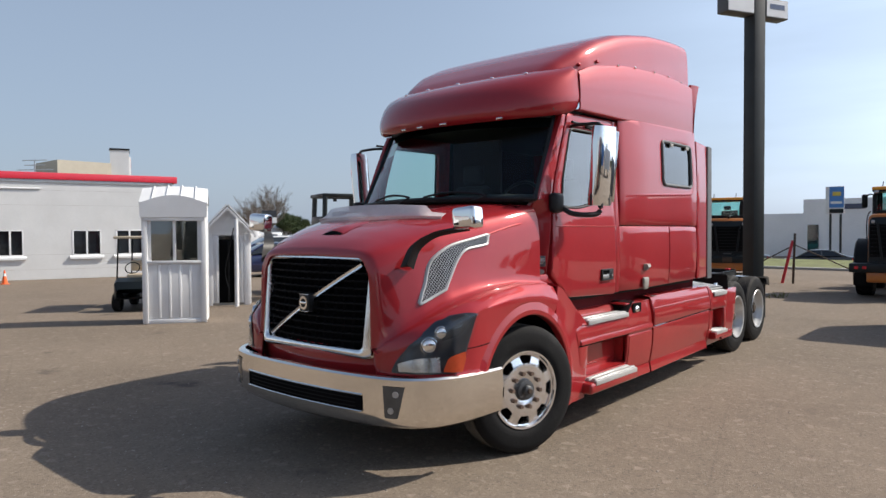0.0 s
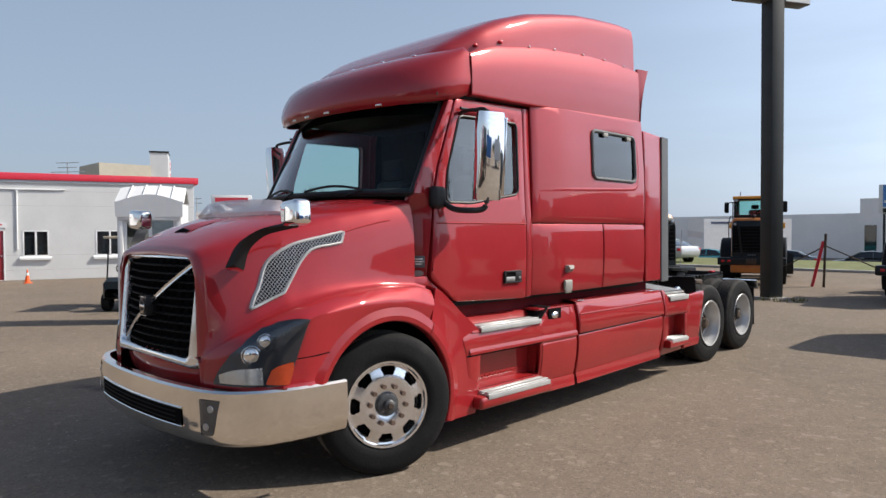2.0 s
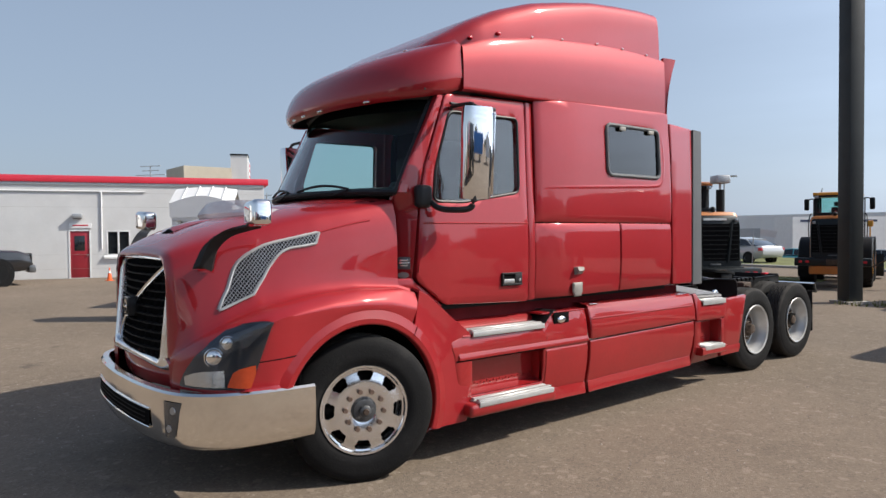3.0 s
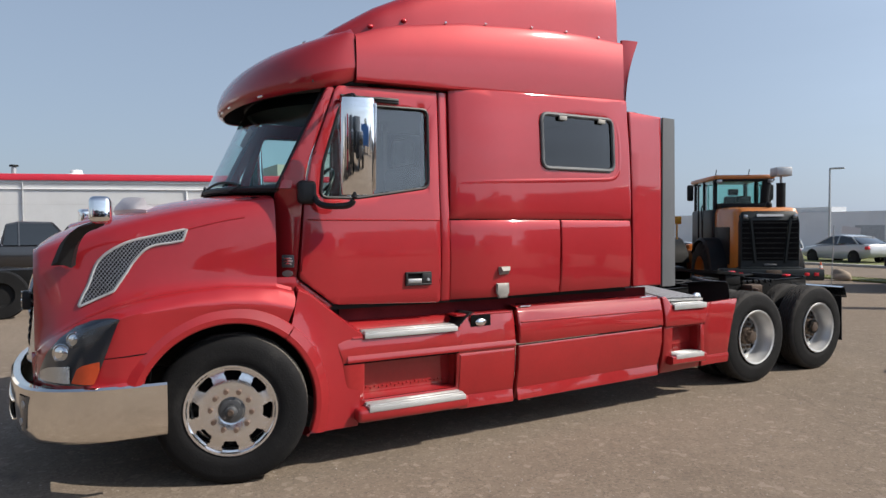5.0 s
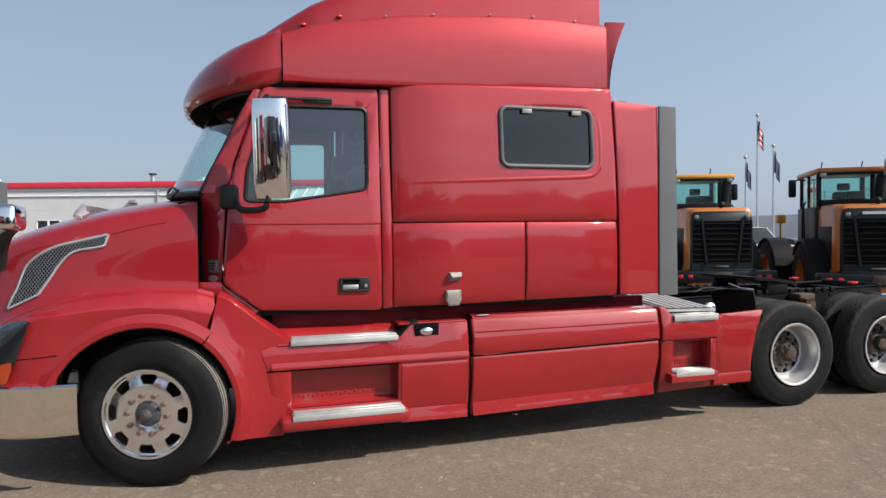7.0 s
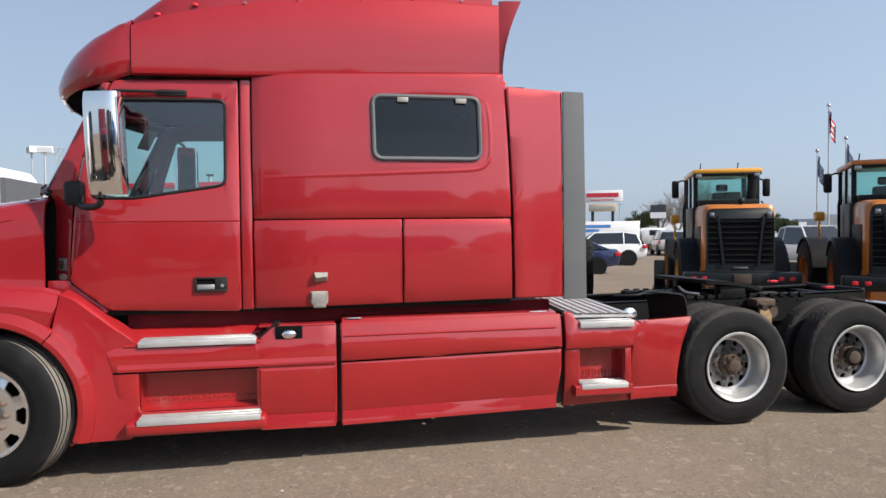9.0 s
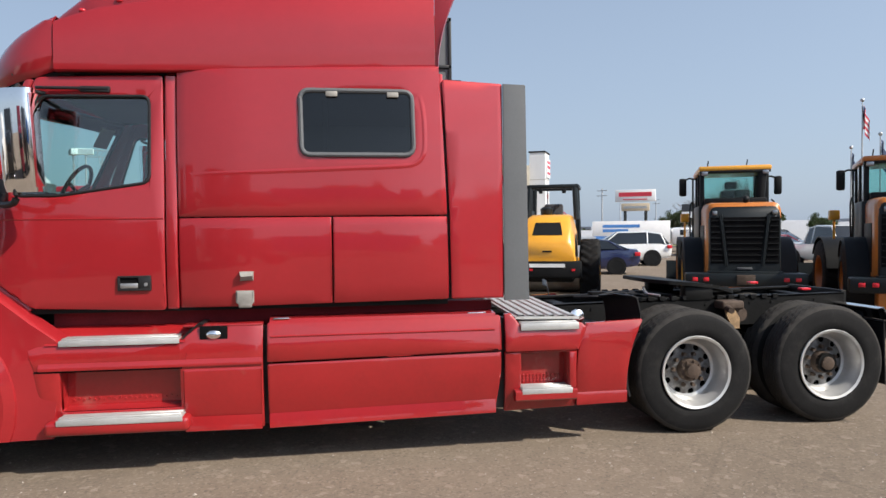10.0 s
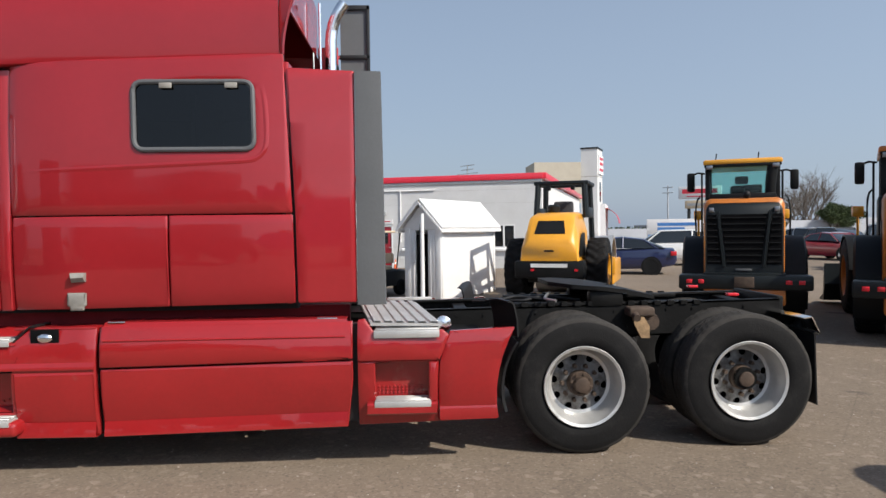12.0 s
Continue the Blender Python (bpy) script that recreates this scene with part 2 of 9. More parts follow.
def tube(bm, pts, r, seg=10):
    """A bent pipe through the points."""
    pts = [Vector(p) for p in pts]
    rings = []
    up = Vector((0.13, 0.21, 0.97))
    for i, p in enumerate(pts):
        d = (pts[min(i + 1, len(pts) - 1)] - pts[max(i - 1, 0)]).normalized()
        s = d.cross(up).normalized()
        u = s.cross(d)
        rr = r[i] if isinstance(r, (list, tuple)) else r
        rings.append([bm.verts.new(p + (s * math.cos(k * math.tau / seg) + u * math.sin(k * math.tau / seg)) * rr) for k in range(seg)])
    for a, b in zip(rings, rings[1:]):
        for k in range(seg):
            bm.faces.new((a[k], a[(k + 1) % seg], b[(k + 1) % seg], b[k]))
    bm.faces.new(rings[0][::-1])
    bm.faces.new(rings[-1])
    return bm


def arc(pts, n=6):
    """Points along a smooth curve through pts."""
    pts = [Vector(p) for p in pts]
    out = []
    for i in range(len(pts) - 1):
        p0, p1, p2, p3 = pts[max(i - 1, 0)], pts[i], pts[i + 1], pts[min(i + 2, len(pts) - 1)]
        for k in range(n):
            t = k / n
            out.append(0.5 * (2 * p1 + (p2 - p0) * t + (2 * p0 - 5 * p1 + 4 * p2 - p3) * t * t + (3 * p1 - p0 - 3 * p2 + p3) * t ** 3))
    out.append(pts[-1])
    return out


def sheet(bm, rows, closed=False):
    """Quads between rows of points."""
    vs = [[bm.verts.new(p) for p in row] for row in rows]
    for a, b in zip(vs, vs[1:]):
        n = len(a)
        for k in range(n if closed else n - 1):
            q = (a[k], a[(k + 1) % n], b[(k + 1) % n], b[k])
            if len({tuple(round(c, 5) for c in v.co) for v in q}) > 2:
                try:
                    bm.faces.new(q)
                except ValueError:
                    pass
    return vs


def thick(bm, d):
    """Gives a sheet a back side at the distance d behind it."""
    bmesh.ops.remove_doubles(bm, verts=bm.verts, dist=1e-5)
    bmesh.ops.recalc_face_normals(bm, faces=bm.faces)
    bmesh.ops.solidify(bm, geom=bm.faces[:], thickness=d)
    return bm


def lathe(bm, prof, axis="x", centre=(0, 0, 0), seg=48):
    """Turns a profile of (distance along the axis, radius) round the axis."""
    rows = []
    for k in range(seg):
        a = k * math.tau / seg
        c, s = math.cos(a), math.sin(a)
        rows.append([Vector(centre) + (Vector((d, r * c, r * s)) if axis == "x" else Vector((r * c, r * s, d))) for d, r in prof])
    vs = [[bm.verts.new(p) for p in row] for row in rows]
    for i in range(seg):
        a, b = vs[i], vs[(i + 1) % seg]
        for k in range(len(prof) - 1):
            if prof[k][1] < 1e-5 and prof[k + 1][1] < 1e-5:
                continue
            bm.faces.new((a[k], b[k], b[k + 1], a[k + 1]))
    bmesh.ops.remove_doubles(bm, verts=bm.verts, dist=1e-6)
    return bm


def rounded(pts, r, n=5):
    """A closed outline with its corners rounded."""
    out = []
    m = len(pts)
    for i in range(m):
        p, a, b = Vector(pts[i]), Vector(pts[i - 1]), Vector(pts[(i + 1) % m])
        ra = min(r, (a - p).length * 0.45, (b - p).length * 0.45)
        s, e = p + (a - p).normalized() * ra, p + (b - p).normalized() * ra
        for k in range(n + 1):
            t = k / n
            out.append(((1 - t) ** 2 * s + 2 * t * (1 - t) * p + t * t * e))
    return out


def skin(outline, holes, fx, step=0.12, depth=0.03):
    """A panel seen from the side: outline and holes in (y, z); fx(y, z) gives how far out it stands."""
    bm = bmesh.new()
    edges = []
    for loop in (outline, *holes):
        vs = [bm.verts.new((0, p[0], p[1])) for p in loop]
        edges += [bm.edges.new((vs[i], vs[(i + 1) % len(vs)])) for i in range(len(vs))]
    bmesh.ops.triangle_fill(bm, use_beauty=True, use_dissolve=False, edges=edges, normal=(1, 0, 0))
    ys, zs = [p[0] for p in outline], [p[1] for p in outline]
    for lo, hi, n in ((min(ys), max(ys), Vector((0, 1, 0))), (min(zs), max(zs), Vector((0, 0, 1)))):
        c = lo + step
        while c < hi - 0.02:
            bmesh.ops.bisect_plane(bm, geom=bm.verts[:] + bm.edges[:] + bm.faces[:], plane_co=n * c, plane_no=n)
            c += step
    if depth:
        bmesh.ops.inset_region(bm, faces=bm.faces[:], thickness=0.012, use_boundary=True, use_even_offset=True)
    for v in bm.verts:
        v.co.x = fx(v.co.y, v.co.z) - (0.007 if depth and v.is_boundary else 0.0)
    for f in bm.faces:
        f.normal_update()
        if f.normal.x < 0:
            f.normal_flip()
    if depth:
        geo = bmesh.ops.extrude_face_region(bm, geom=bm.faces[:], use_keep_orig=True)
        for v in geo["geom"]:
            if isinstance(v, bmesh.types.BMVert):
                v.co.x -= depth
    return bm


def flip(bm):
    """The same on the other side of the truck."""
    for v in bm.verts:
        v.co.x = -v.co.x
    return bm


def lerp(x, xs, ys):
    return float(np.interp(x, xs, ys))

# ---- the truck: x to its left side, y to its rear, z up, from below the front axle ----
CX, CY = -4.13, 4.40
truck = thing("semi_truck", (CX, CY, 0.045), "dark red sleeper-cab semi truck with chrome bumper and bare rear chassis", "truck")
AXLE, DRIVE = 0.06, (6.20, 7.57)

HY = [-1.14, -1.08, -1.0, -0.85, -0.65, -0.54, -0.45, -0.35, -0.2, 0.06, 0.30, 0.44]
HOOD = {
    "zt": [1.665, 1.72, 1.77, 1.835, 1.90, 1.93, 1.955, 1.98, 2.015, 2.06, 2.09, 2.10],
    "xs": [0.60, 0.64, 0.69, 0.76, 0.83, 0.86, 0.885, 0.91, 0.94, 0.98, 1.01, 1.03],
    "zs": [1.645, 1.68, 1.71, 1.765, 1.83, 1.86, 1.885, 1.91, 1.945, 1.99, 2.03, 2.05],
    "xm": [0.715, 0.76, 0.81, 0.885, 0.965, 0.995, 1.02, 1.045, 1.08, 1.125, 1.155, 1.17],
    "zm": [1.45, 1.48, 1.50, 1.53, 1.57, 1.59, 1.61, 1.63, 1.65, 1.68, 1.70, 1.71],
    "xc": [0.735, 0.81, 0.88, 0.965, 1.04, 1.06, 1.08, 1.095, 1.115, 1.145, 1.165, 1.175],
    "zc": [0.98, 1.06, 1.13, 1.22, 1.30, 1.33, 1.35, 1.37, 1.39, 1.41, 1.40, 1.39],
    "xf": [0.77, 0.94, 1.08, 1.21, 1.285, 1.30, 1.30, 1.30, 1.30, 1.295, 1.29, 1.285],
    "zf": [0.90, 0.98, 1.05, 1.14, 1.215, 1.24, 1.26, 1.275, 1.295, 1.305, 1.29, 1.26],
    "xb": [0.80, 0.98, 1.12, 1.24, 1.30, 1.305, 1.305, 1.305, 1.305, 1.30, 1.295, 1.29],
}
ARCH = 0.64


def arch_z(y):
    d = ARCH ** 2 - (y - AXLE) ** 2
    return 0.5 + math.sqrt(d) if d > 0 else 0.5


def hood_row(y):
    """The left half of the hood and fender across the truck, from the crown to the lower edge."""
    g = {k: lerp(y, HY, v) for k, v in HOOD.items()}
    zb = 0.76 if y < -0.5 else max(0.76, arch_z(y))
    ctrl = [(0, g["zt"]), (g["xs"] * 0.55, g["zt"] - 0.008), (g["xs"], g["zs"]), (g["xs"] + 0.75 * (g["xm"] - g["xs"]), g["zs"] - 0.09), (g["xm"], g["zm"]),
            (g["xc"], g["zc"]), (g["xc"] + 0.55 * (g["xf"] - g["xc"]), g["zc"] - 0.03), (g["xf"], g["zf"]), (g["xf"] + 0.012, g["zf"] - 0.05), (g["xb"], max(zb + 0.05, min(g["zf"] - 0.1, zb + 0.07))), (g["xb"] + 0.01, zb)]
    return [Vector((p.x, y, p.z)) for p in arc([(a, 0, b) for a, b in ctrl], 4)]


def hood_x(y, z):
    """How far out the hood's side stands at (y, z)."""
    row = hood_row(y)
    best = 0
    for a, b in zip(row[8:], row[9:]):
        lo, hi = min(a.z, b.z), max(a.z, b.z)
        if lo - 1e-4 <= z <= hi + 1e-4 and hi > lo:
            best = max(best, a.x + (b.x - a.x) * (z - a.z) / (b.z - a.z))
    return best or row[-1].x


hood_ys = sorted(set([round(v, 3) for v in np.arange(-1.14, 0.44, 0.045)] + [-0.5, -0.495, 0.44]))
bm = bmesh.new()
rows = []
for y in hood_ys:
    half = hood_row(y)
    rows.append([Vector((-p.x, p.y, p.z)) for p in half[:0:-1]] + half)
sheet(bm, rows)
nose = rows[0]
mid = [Vector((p.x * 0.93, p.y - 0.0, 0.80 + (p.z - 0.80) * 0.97)) for p in nose]
sheet(bm, [nose, mid])
thick(bm, 0.02)
hood = part("hood", bm, RED, truck, "dark red one-piece hood with flared fenders", 70)

# wheel arch lips, inner wells and the fenders' rear halves
for side in (1, -1):
    bm = bmesh.new()
    rows = []
    for a0, a1, n in ((8, 129.2, 40), (130.0, 201, 24)):
        bm = bmesh.new()
        rows = []
        for k in range(n):
            a = radians(a0 + k * (a1 - a0) / (n - 1))
            c, s = -math.cos(a), math.sin(a)
            rows.append([Vector((x, AXLE + c * (ARCH + d), max(0.25, 0.5 + s * (ARCH + d)))) for x, d in ((1.26, -0.012), (1.316, -0.012), (1.322, -0.004), (1.324, 0.03), (1.320, 0.040), (1.300, 0.098), (1.288, 0.104), (1.265, 0.106))])
        sheet(bm, rows)
        part("arch_flare", bm if side > 0 else flip(bm), FLARE, truck, "lighter red wheel arch flare", 25)
    bm = bmesh.new()
    # tail of the hood's fender, back to the slanted crack
    rows = []
    for p in [q for q in hood_row(0.43) if q.z < 1.45]:
        dy = lerp(p.z, [1.02, 1.10, 1.30, 1.39, 1.45], [0.045, 0.058, 0.125, 0.12, 0.03])
        rows.append([p + Vector((0.001, dy * f, -0.035 * f * lerp(p.z, [1.1, 1.3], [0, 1]))) for f in (0, 0.3, 0.6, 0.9, 1.0)] + [p + Vector((-0.03, dy, -0.04))])
    sheet(bm, rows)
    part("fender_tail", bm if side > 0 else flip(bm), RED, hood)
    bm = bmesh.new()
    rows = []
    for k in range(30):
        a = radians(0 + k * 180 / 29)
        rows.append([(xx, AXLE - math.cos(a) * (ARCH + 0.02), 0.5 + math.sin(a) * (ARCH + 0.02)) for xx in (1.25, 0.75, 0.55)])
    sheet(bm, rows)
    thick(bm, 0.015)
    part("wheel_well", bm if side > 0 else flip(bm), DARK, hood)
    # rear half: from the crack behind the arch's top down to the sill
    bm = bmesh.new()
    rows = []
    FT = [0, 0.10, 0.30, 0.45, 0.70, 1]
    for k in range(24):
        t = k / 23
        a = radians(50 - t * 78)
        inner = Vector((1.286, AXLE + math.cos(a) * ARCH, 0.5 + math.sin(a) * ARCH))
        if inner.z < 0.25:
            inner.z = 0.25
        lip = Vector((1.30, AXLE + math.cos(a) * (ARCH + 0.06), max(0.25, 0.5 + math.sin(a) * (ARCH + 0.06))))
        out = Vector((1.272, lerp(t, FT, [0.575, 0.66, 0.90, 1.10, 1.08, 1.04]), lerp(t, FT, [1.335, 1.30, 1.10, 0.95, 0.62, 0.25])))
        back = Vector((1.13, out.y + 0.02, out.z + (0.03 if t < 0.45 else 0.0)))
        rows.append([inner, lip, lip + (out - lip) * 0.12 - Vector((0.012, 0, 0)), out + (lip - out) * 0.12 - Vector((0.002, 0, 0)), out, out + (back - out) * 0.12 + Vector((0, 0.004, 0.006)), back])
    sheet(bm, rows)
    thick(bm, 0.02)
    part("fender_rear", bm if side > 0 else flip(bm), RED, truck, "red rear half of the front fender")

# grille: chrome surround, black bars, diagonal bar with emblem plate
grille = new("grille")
grille.parent = truck
grille["label"] = "black grille in a chrome surround with a diagonal bar"
GW, GB, GT = 0.665, 0.85, 1.668


def grille_y(x, z):
    return -1.222 + 0.10 * (x / GW) ** 2 + 0.07 * (z - 0.85) / 0.8


outer = rounded([(-GW - 0.02, GB), (GW + 0.02, GB), (GW + 0.045, GT), (-GW - 0.045, GT)], 0.06)
inner = rounded([(-GW + 0.062, GB + 0.080), (GW - 0.062, GB + 0.080), (GW - 0.036, GT - 0.078), (-GW + 0.036, GT - 0.078)], 0.05)
bm = bmesh.new()
rings = []
for f, out in ((0, -0.005), (0.06, 0.018), (0.22, 0.040), (0.45, 0.052), (0.72, 0.050), (0.92, 0.034), (1, 0.012), (1.0, -0.05)):
    ring = []
    for p, q in zip(outer, inner):
        c = p + (q - p) * f
        ring.append(Vector((c.x, grille_y(c.x, c.y) - out, c.y)))
    rings.append(ring)
sheet(bm, rings, closed=True)
part("grille_surround", bm, ALU, grille, "polished chrome surround")
bm = bmesh.new()
sheet(bm, [[(x, grille_y(x, z) + 0.07, z) for x in np.linspace(-GW + 0.02, GW - 0.02, 15)] for z in (GB + 0.04, 1.25, GT - 0.03)])
part("grille_backing", bm, DARK, grille)
for k in range(11):
    z = GB + 0.125 + k * 0.058
    bm = bmesh.new()
    w = GW - 0.05 + 0.02 * (z - GB)
    rows = []
    for x in np.linspace(-w, w, 17):
        y = grille_y(x, z)
        rows.append([(x, y + 0.035, z - 0.008), (x, y + 0.006, z - 0.005), (x, y + 0.006, z + 0.005), (x, y + 0.035, z + 0.008)])
    sheet(bm, rows)
    part("grille_bar", bm, GRILLE_BLACK, grille)
for k in range(13):
    x = -0.56 + k * 1.12 / 12
    bm = bmesh.new()
    sheet(bm, [[(x - 0.005, grille_y(x, z) + 0.04, z), (x, grille_y(x, z) + 0.012, z), (x + 0.005, grille_y(x, z) + 0.04, z)] for z in np.linspace(GB + 0.08, GT - 0.07, 8)])
    part("grille_upright", bm, GRILLE_BLACK, grille)
bm = bmesh.new()
rows = []
for t in np.linspace(0, 1, 13):
    x, z = -0.555 + t * 1.10, 0.945 + t * 0.62
    y = grille_y(x, z) - 0.004
    n = Vector((-0.49, 0, 0.87)) * 0.019
    rows.append([Vector((x, y + 0.02, z)) - n, Vector((x, y - 0.01, z)) - n * 0.8, Vector((x, y - 0.004, z)) - n * 0.25, Vector((x, y - 0.004, z)) + n * 0.25, Vector((x, y - 0.01, z)) + n * 0.8, Vector((x, y + 0.02, z)) + n])
sheet(bm, rows)
part("diagonal_bar", bm, ALU, grille, "chrome diagonal bar")
bm = bmesh.new()
box(bm, (-0.062, -1.235, 1.18), (0.062, -1.14, 1.325), 0.012)
emblem = part("emblem_plate", bm, BLACK, grille)
bm = bmesh.new()
for k in range(28):
    a, b = k * math.tau / 28, (k + 1) * math.tau / 28
    sheet(bm, [[(math.cos(t) * r, -1.242, 1.2525 + math.sin(t) * r * 1.1) for r in (0.032, 0.04, 0.05)] for t in (a, b)])
box(bm, (-0.04, -1.246, 1.243), (0.04, -1.234, 1.262), 0.003)
box(bm, (-0.06, -1.239, 1.318), (0.06, -1.232, 1.324), 0.002)
box(bm, (-0.06, -1.239, 1.181), (0.06, -1.232, 1.187), 0.002)
part("emblem_ring", bm, CHROME, grille)

bm = bmesh.new()
sheet(bm, [[(x, grille_y(x, 0.85) + d, z) for x in np.linspace(-0.74, 0.74, 17)] for z, d in ((0.72, 0.05), (0.80, 0.03), (0.87, 0.03), (0.93, 0.05))])
thick(bm, 0.01)
part("nose_valance", bm, RED, hood)

# bumper
BX = [0, 0.40, 0.72, 0.92, 1.06, 1.17, 1.25, 1.30, 1.325, 1.335, 1.34]
BYF = [-1.315, -1.30, -1.265, -1.22, -1.16, -1.06, -0.93, -0.77, -0.60, -0.46, -0.36]
bump_u = arc([(x, y, 0) for x, y in zip(BX, BYF)], 4)
bump_u = [Vector((-p.x, p.y, 0)) for p in bump_u[:0:-1]] + bump_u
BPROF = [(0.06, 0.765), (0.015, 0.765), (0.0, 0.75), (-0.004, 0.64), (0.0, 0.50), (0.012, 0.415), (0.05, 0.375), (0.08, 0.37)]


def bump_n(i):
    d = (bump_u[min(i + 1, len(bump_u) - 1)] - bump_u[max(i - 1, 0)]).normalized()
    return Vector((d.y, -d.x, 0))


bumper = new("bumper")
bumper.parent = truck
bumper["label"] = "chrome wraparound bumper, scratched and dented"
bm = bmesh.new()
rows = []
for i, p in enumerate(bump_u):
    n = bump_n(i)
    rise = 0.02 * min(1, abs(p.x) / 1.2)
    rows.append([Vector((p.x, p.y, 0)) - n * d + Vector((0, 0, z + (rise if z < 0.5 else 0))) for d, z in BPROF])
sheet(bm, rows)
thick(bm, 0.012)
part("bumper_shell", bm, BUMPER_CHROME, bumper, "chrome bumper shell")


def bump_at(x):
    """Front of the bumper at x, and which way it faces."""
    for i in range(len(bump_u) - 1):
        a, b = bump_u[i], bump_u[i + 1]
        if a.x <= x <= b.x:
            t = (x - a.x) / (b.x - a.x)
            return a + (b - a) * t, bump_n(i)
    return bump_u[-1], bump_n(len(bump_u) - 1)


bm = bmesh.new()
xs = np.linspace(-0.72, 0.72, 25)
sheet(bm, [[bump_at(x)[0] + bump_at(x)[1] * 0.009 + Vector((0, 0, z)) for x in xs] for z in (0.505, 0.56, 0.615)])
part("bumper_intake", bm, DARK, bumper, "dark air intake slot")
for z in (0.53, 0.56, 0.59):
    bm = bmesh.new()
    sheet(bm, [[bump_at(x)[0] + bump_at(x)[1] * 0.013 + Vector((0, 0, z + d)) for x in xs[1:-1]] for d in (-0.005, 0.005)])
    part("intake_slat", bm, GRILLE_BLACK, bumper)
bm = bmesh.new()
for z in (0.498, 0.622):
    tube(bm, [bump_at(x)[0] + bump_at(x)[1] * 0.008 + Vector((0, 0, z)) for x in xs], 0.007, 6)
part("intake_rim", bm, BUMPER_CHROME, bumper)
for side in (1, -1):
    bm = bmesh.new()
    rows = []
    for z, x0, x1 in ((0.705, 0.895, 1.055), (0.63, 0.90, 1.04), (0.55, 0.905, 1.025), (0.475, 0.91, 1.005)):
        rows.append([bump_at(side * x)[0] + bump_at(side * x)[1] * (0.012 if 0 < j < 5 else 0.004) + Vector((0, 0, z)) for j, x in enumerate(np.linspace(x0, x1, 6))])
    sheet(bm, rows)
    fog = part("fog_lamp", bm, SMOKE, bumper, "smoked fog lamp")
    for z, x in ((0.65, 0.995), (0.53, 0.96)):
        p, n = bump_at(side * x)
        bm = bmesh.new()
        rod(bm, p + n * 0.006 + Vector((0, 0, z)), p + n * 0.016 + Vector((0, 0, z)), 0.027, 0.023, 16)
        part("fog_reflector", bm, STEEL, fog)

# head lamps on the fender's corner
HL = [(-1.12, 0.783, 0.80), (-1.10, 0.782, 0.885), (-1.06, 0.78, 0.985), (-0.99, 0.78, 1.078), (-0.89, 0.78, 1.158), (-0.80, 0.785, 1.197), (-0.745, 0.92, 1.208), (-0.70, 1.05, 1.214), (-0.66, 1.165, 1.212), (-0.643, 1.20, 1.206)]


def lamp_patch(stations, off, n=9, fa=0.0, fb=1.0):
    rows = []
    for y, lo, hi in stations:
        a, b = lo + (hi - lo) * fa, lo + (hi - lo) * fb
        rows.append([Vector((hood_x(y, z) + off, y, z)) for z in np.linspace(a, b, n)])
    return rows


FINE = [(y, lerp(y, [h[0] for h in HL], [h[1] for h in HL]), lerp(y, [h[0] for h in HL], [h[2] for h in HL])) for y in np.linspace(-1.12, -0.643, 33)]
for side in (1, -1):
    lamp = new("headlight")
    lamp.parent = truck
    lamp["label"] = "swept-back headlight with clear lens and amber corner"
    bm = bmesh.new()
    sheet(bm, lamp_patch(FINE, 0.014, 15))
    part("headlight_bowl", bm if side > 0 else flip(bm), BOWL, lamp, "grey lamp bowl")
    bm = bmesh.new()
    sheet(bm, lamp_patch(FINE, 0.032, 15))
    part("headlight_lens", bm if side > 0 else flip(bm), LENS, lamp)
    bm = bmesh.new()
    sheet(bm, lamp_patch([(-1.105, 0.795, 0.85), (-1.07, 0.795, 0.88), (-1.03, 0.795, 0.895), (-0.98, 0.795, 0.90), (-0.935, 0.795, 0.905)], 0.026, 5))
    part("lamp_reflector", bm if side > 0 else flip(bm), ALU, lamp)
    bm = bmesh.new()
    sheet(bm, lamp_patch([(-0.925, 0.80, 0.806), (-0.895, 0.795, 0.89), (-0.86, 0.792, 0.915), (-0.82, 0.79, 0.925), (-0.798, 0.793, 0.93), (-0.78, 0.838, 0.933), (-0.764, 0.885, 0.935)], 0.036, 7))
    thick(bm, 0.003)
    part("turn_signal", bm if side > 0 else flip(bm), AMBER, lamp, "amber turn signal")
    bm = bmesh.new()
    sheet(bm, lamp_patch([h for h in FINE if -0.92 < h[0] < -0.655], 0.022, 6, 0.66, 0.93))
    part("lamp_side_panel", bm if side > 0 else flip(bm), PALE_LENS, lamp)
    for y, z, r in ((-0.977, 0.985, 0.062), (-0.905, 1.075, 0.05)):
        x = hood_x(y, z)
        turn = Matrix.Translation((x + 0.010, y, z)) @ Matrix.Rotation(radians(-38), 4, "Z")
        bm = bmesh.new()
        lathe(bm, [(-0.02, r * 1.1), (0.004, r * 1.05), (0.006, r * 0.98), (-0.004, r * 0.9)], "x", (0, 0, 0), 28)
        t = bmesh.new()
        bmesh.ops.create_uvsphere(t, u_segments=20, v_segments=12, radius=r * 0.85, matrix=Matrix.Diagonal((0.4, 1, 1, 1)))
        join(bm, t)
        bm.transform(turn)
        part("projector", bm if side > 0 else flip(bm), CHROME, lamp)

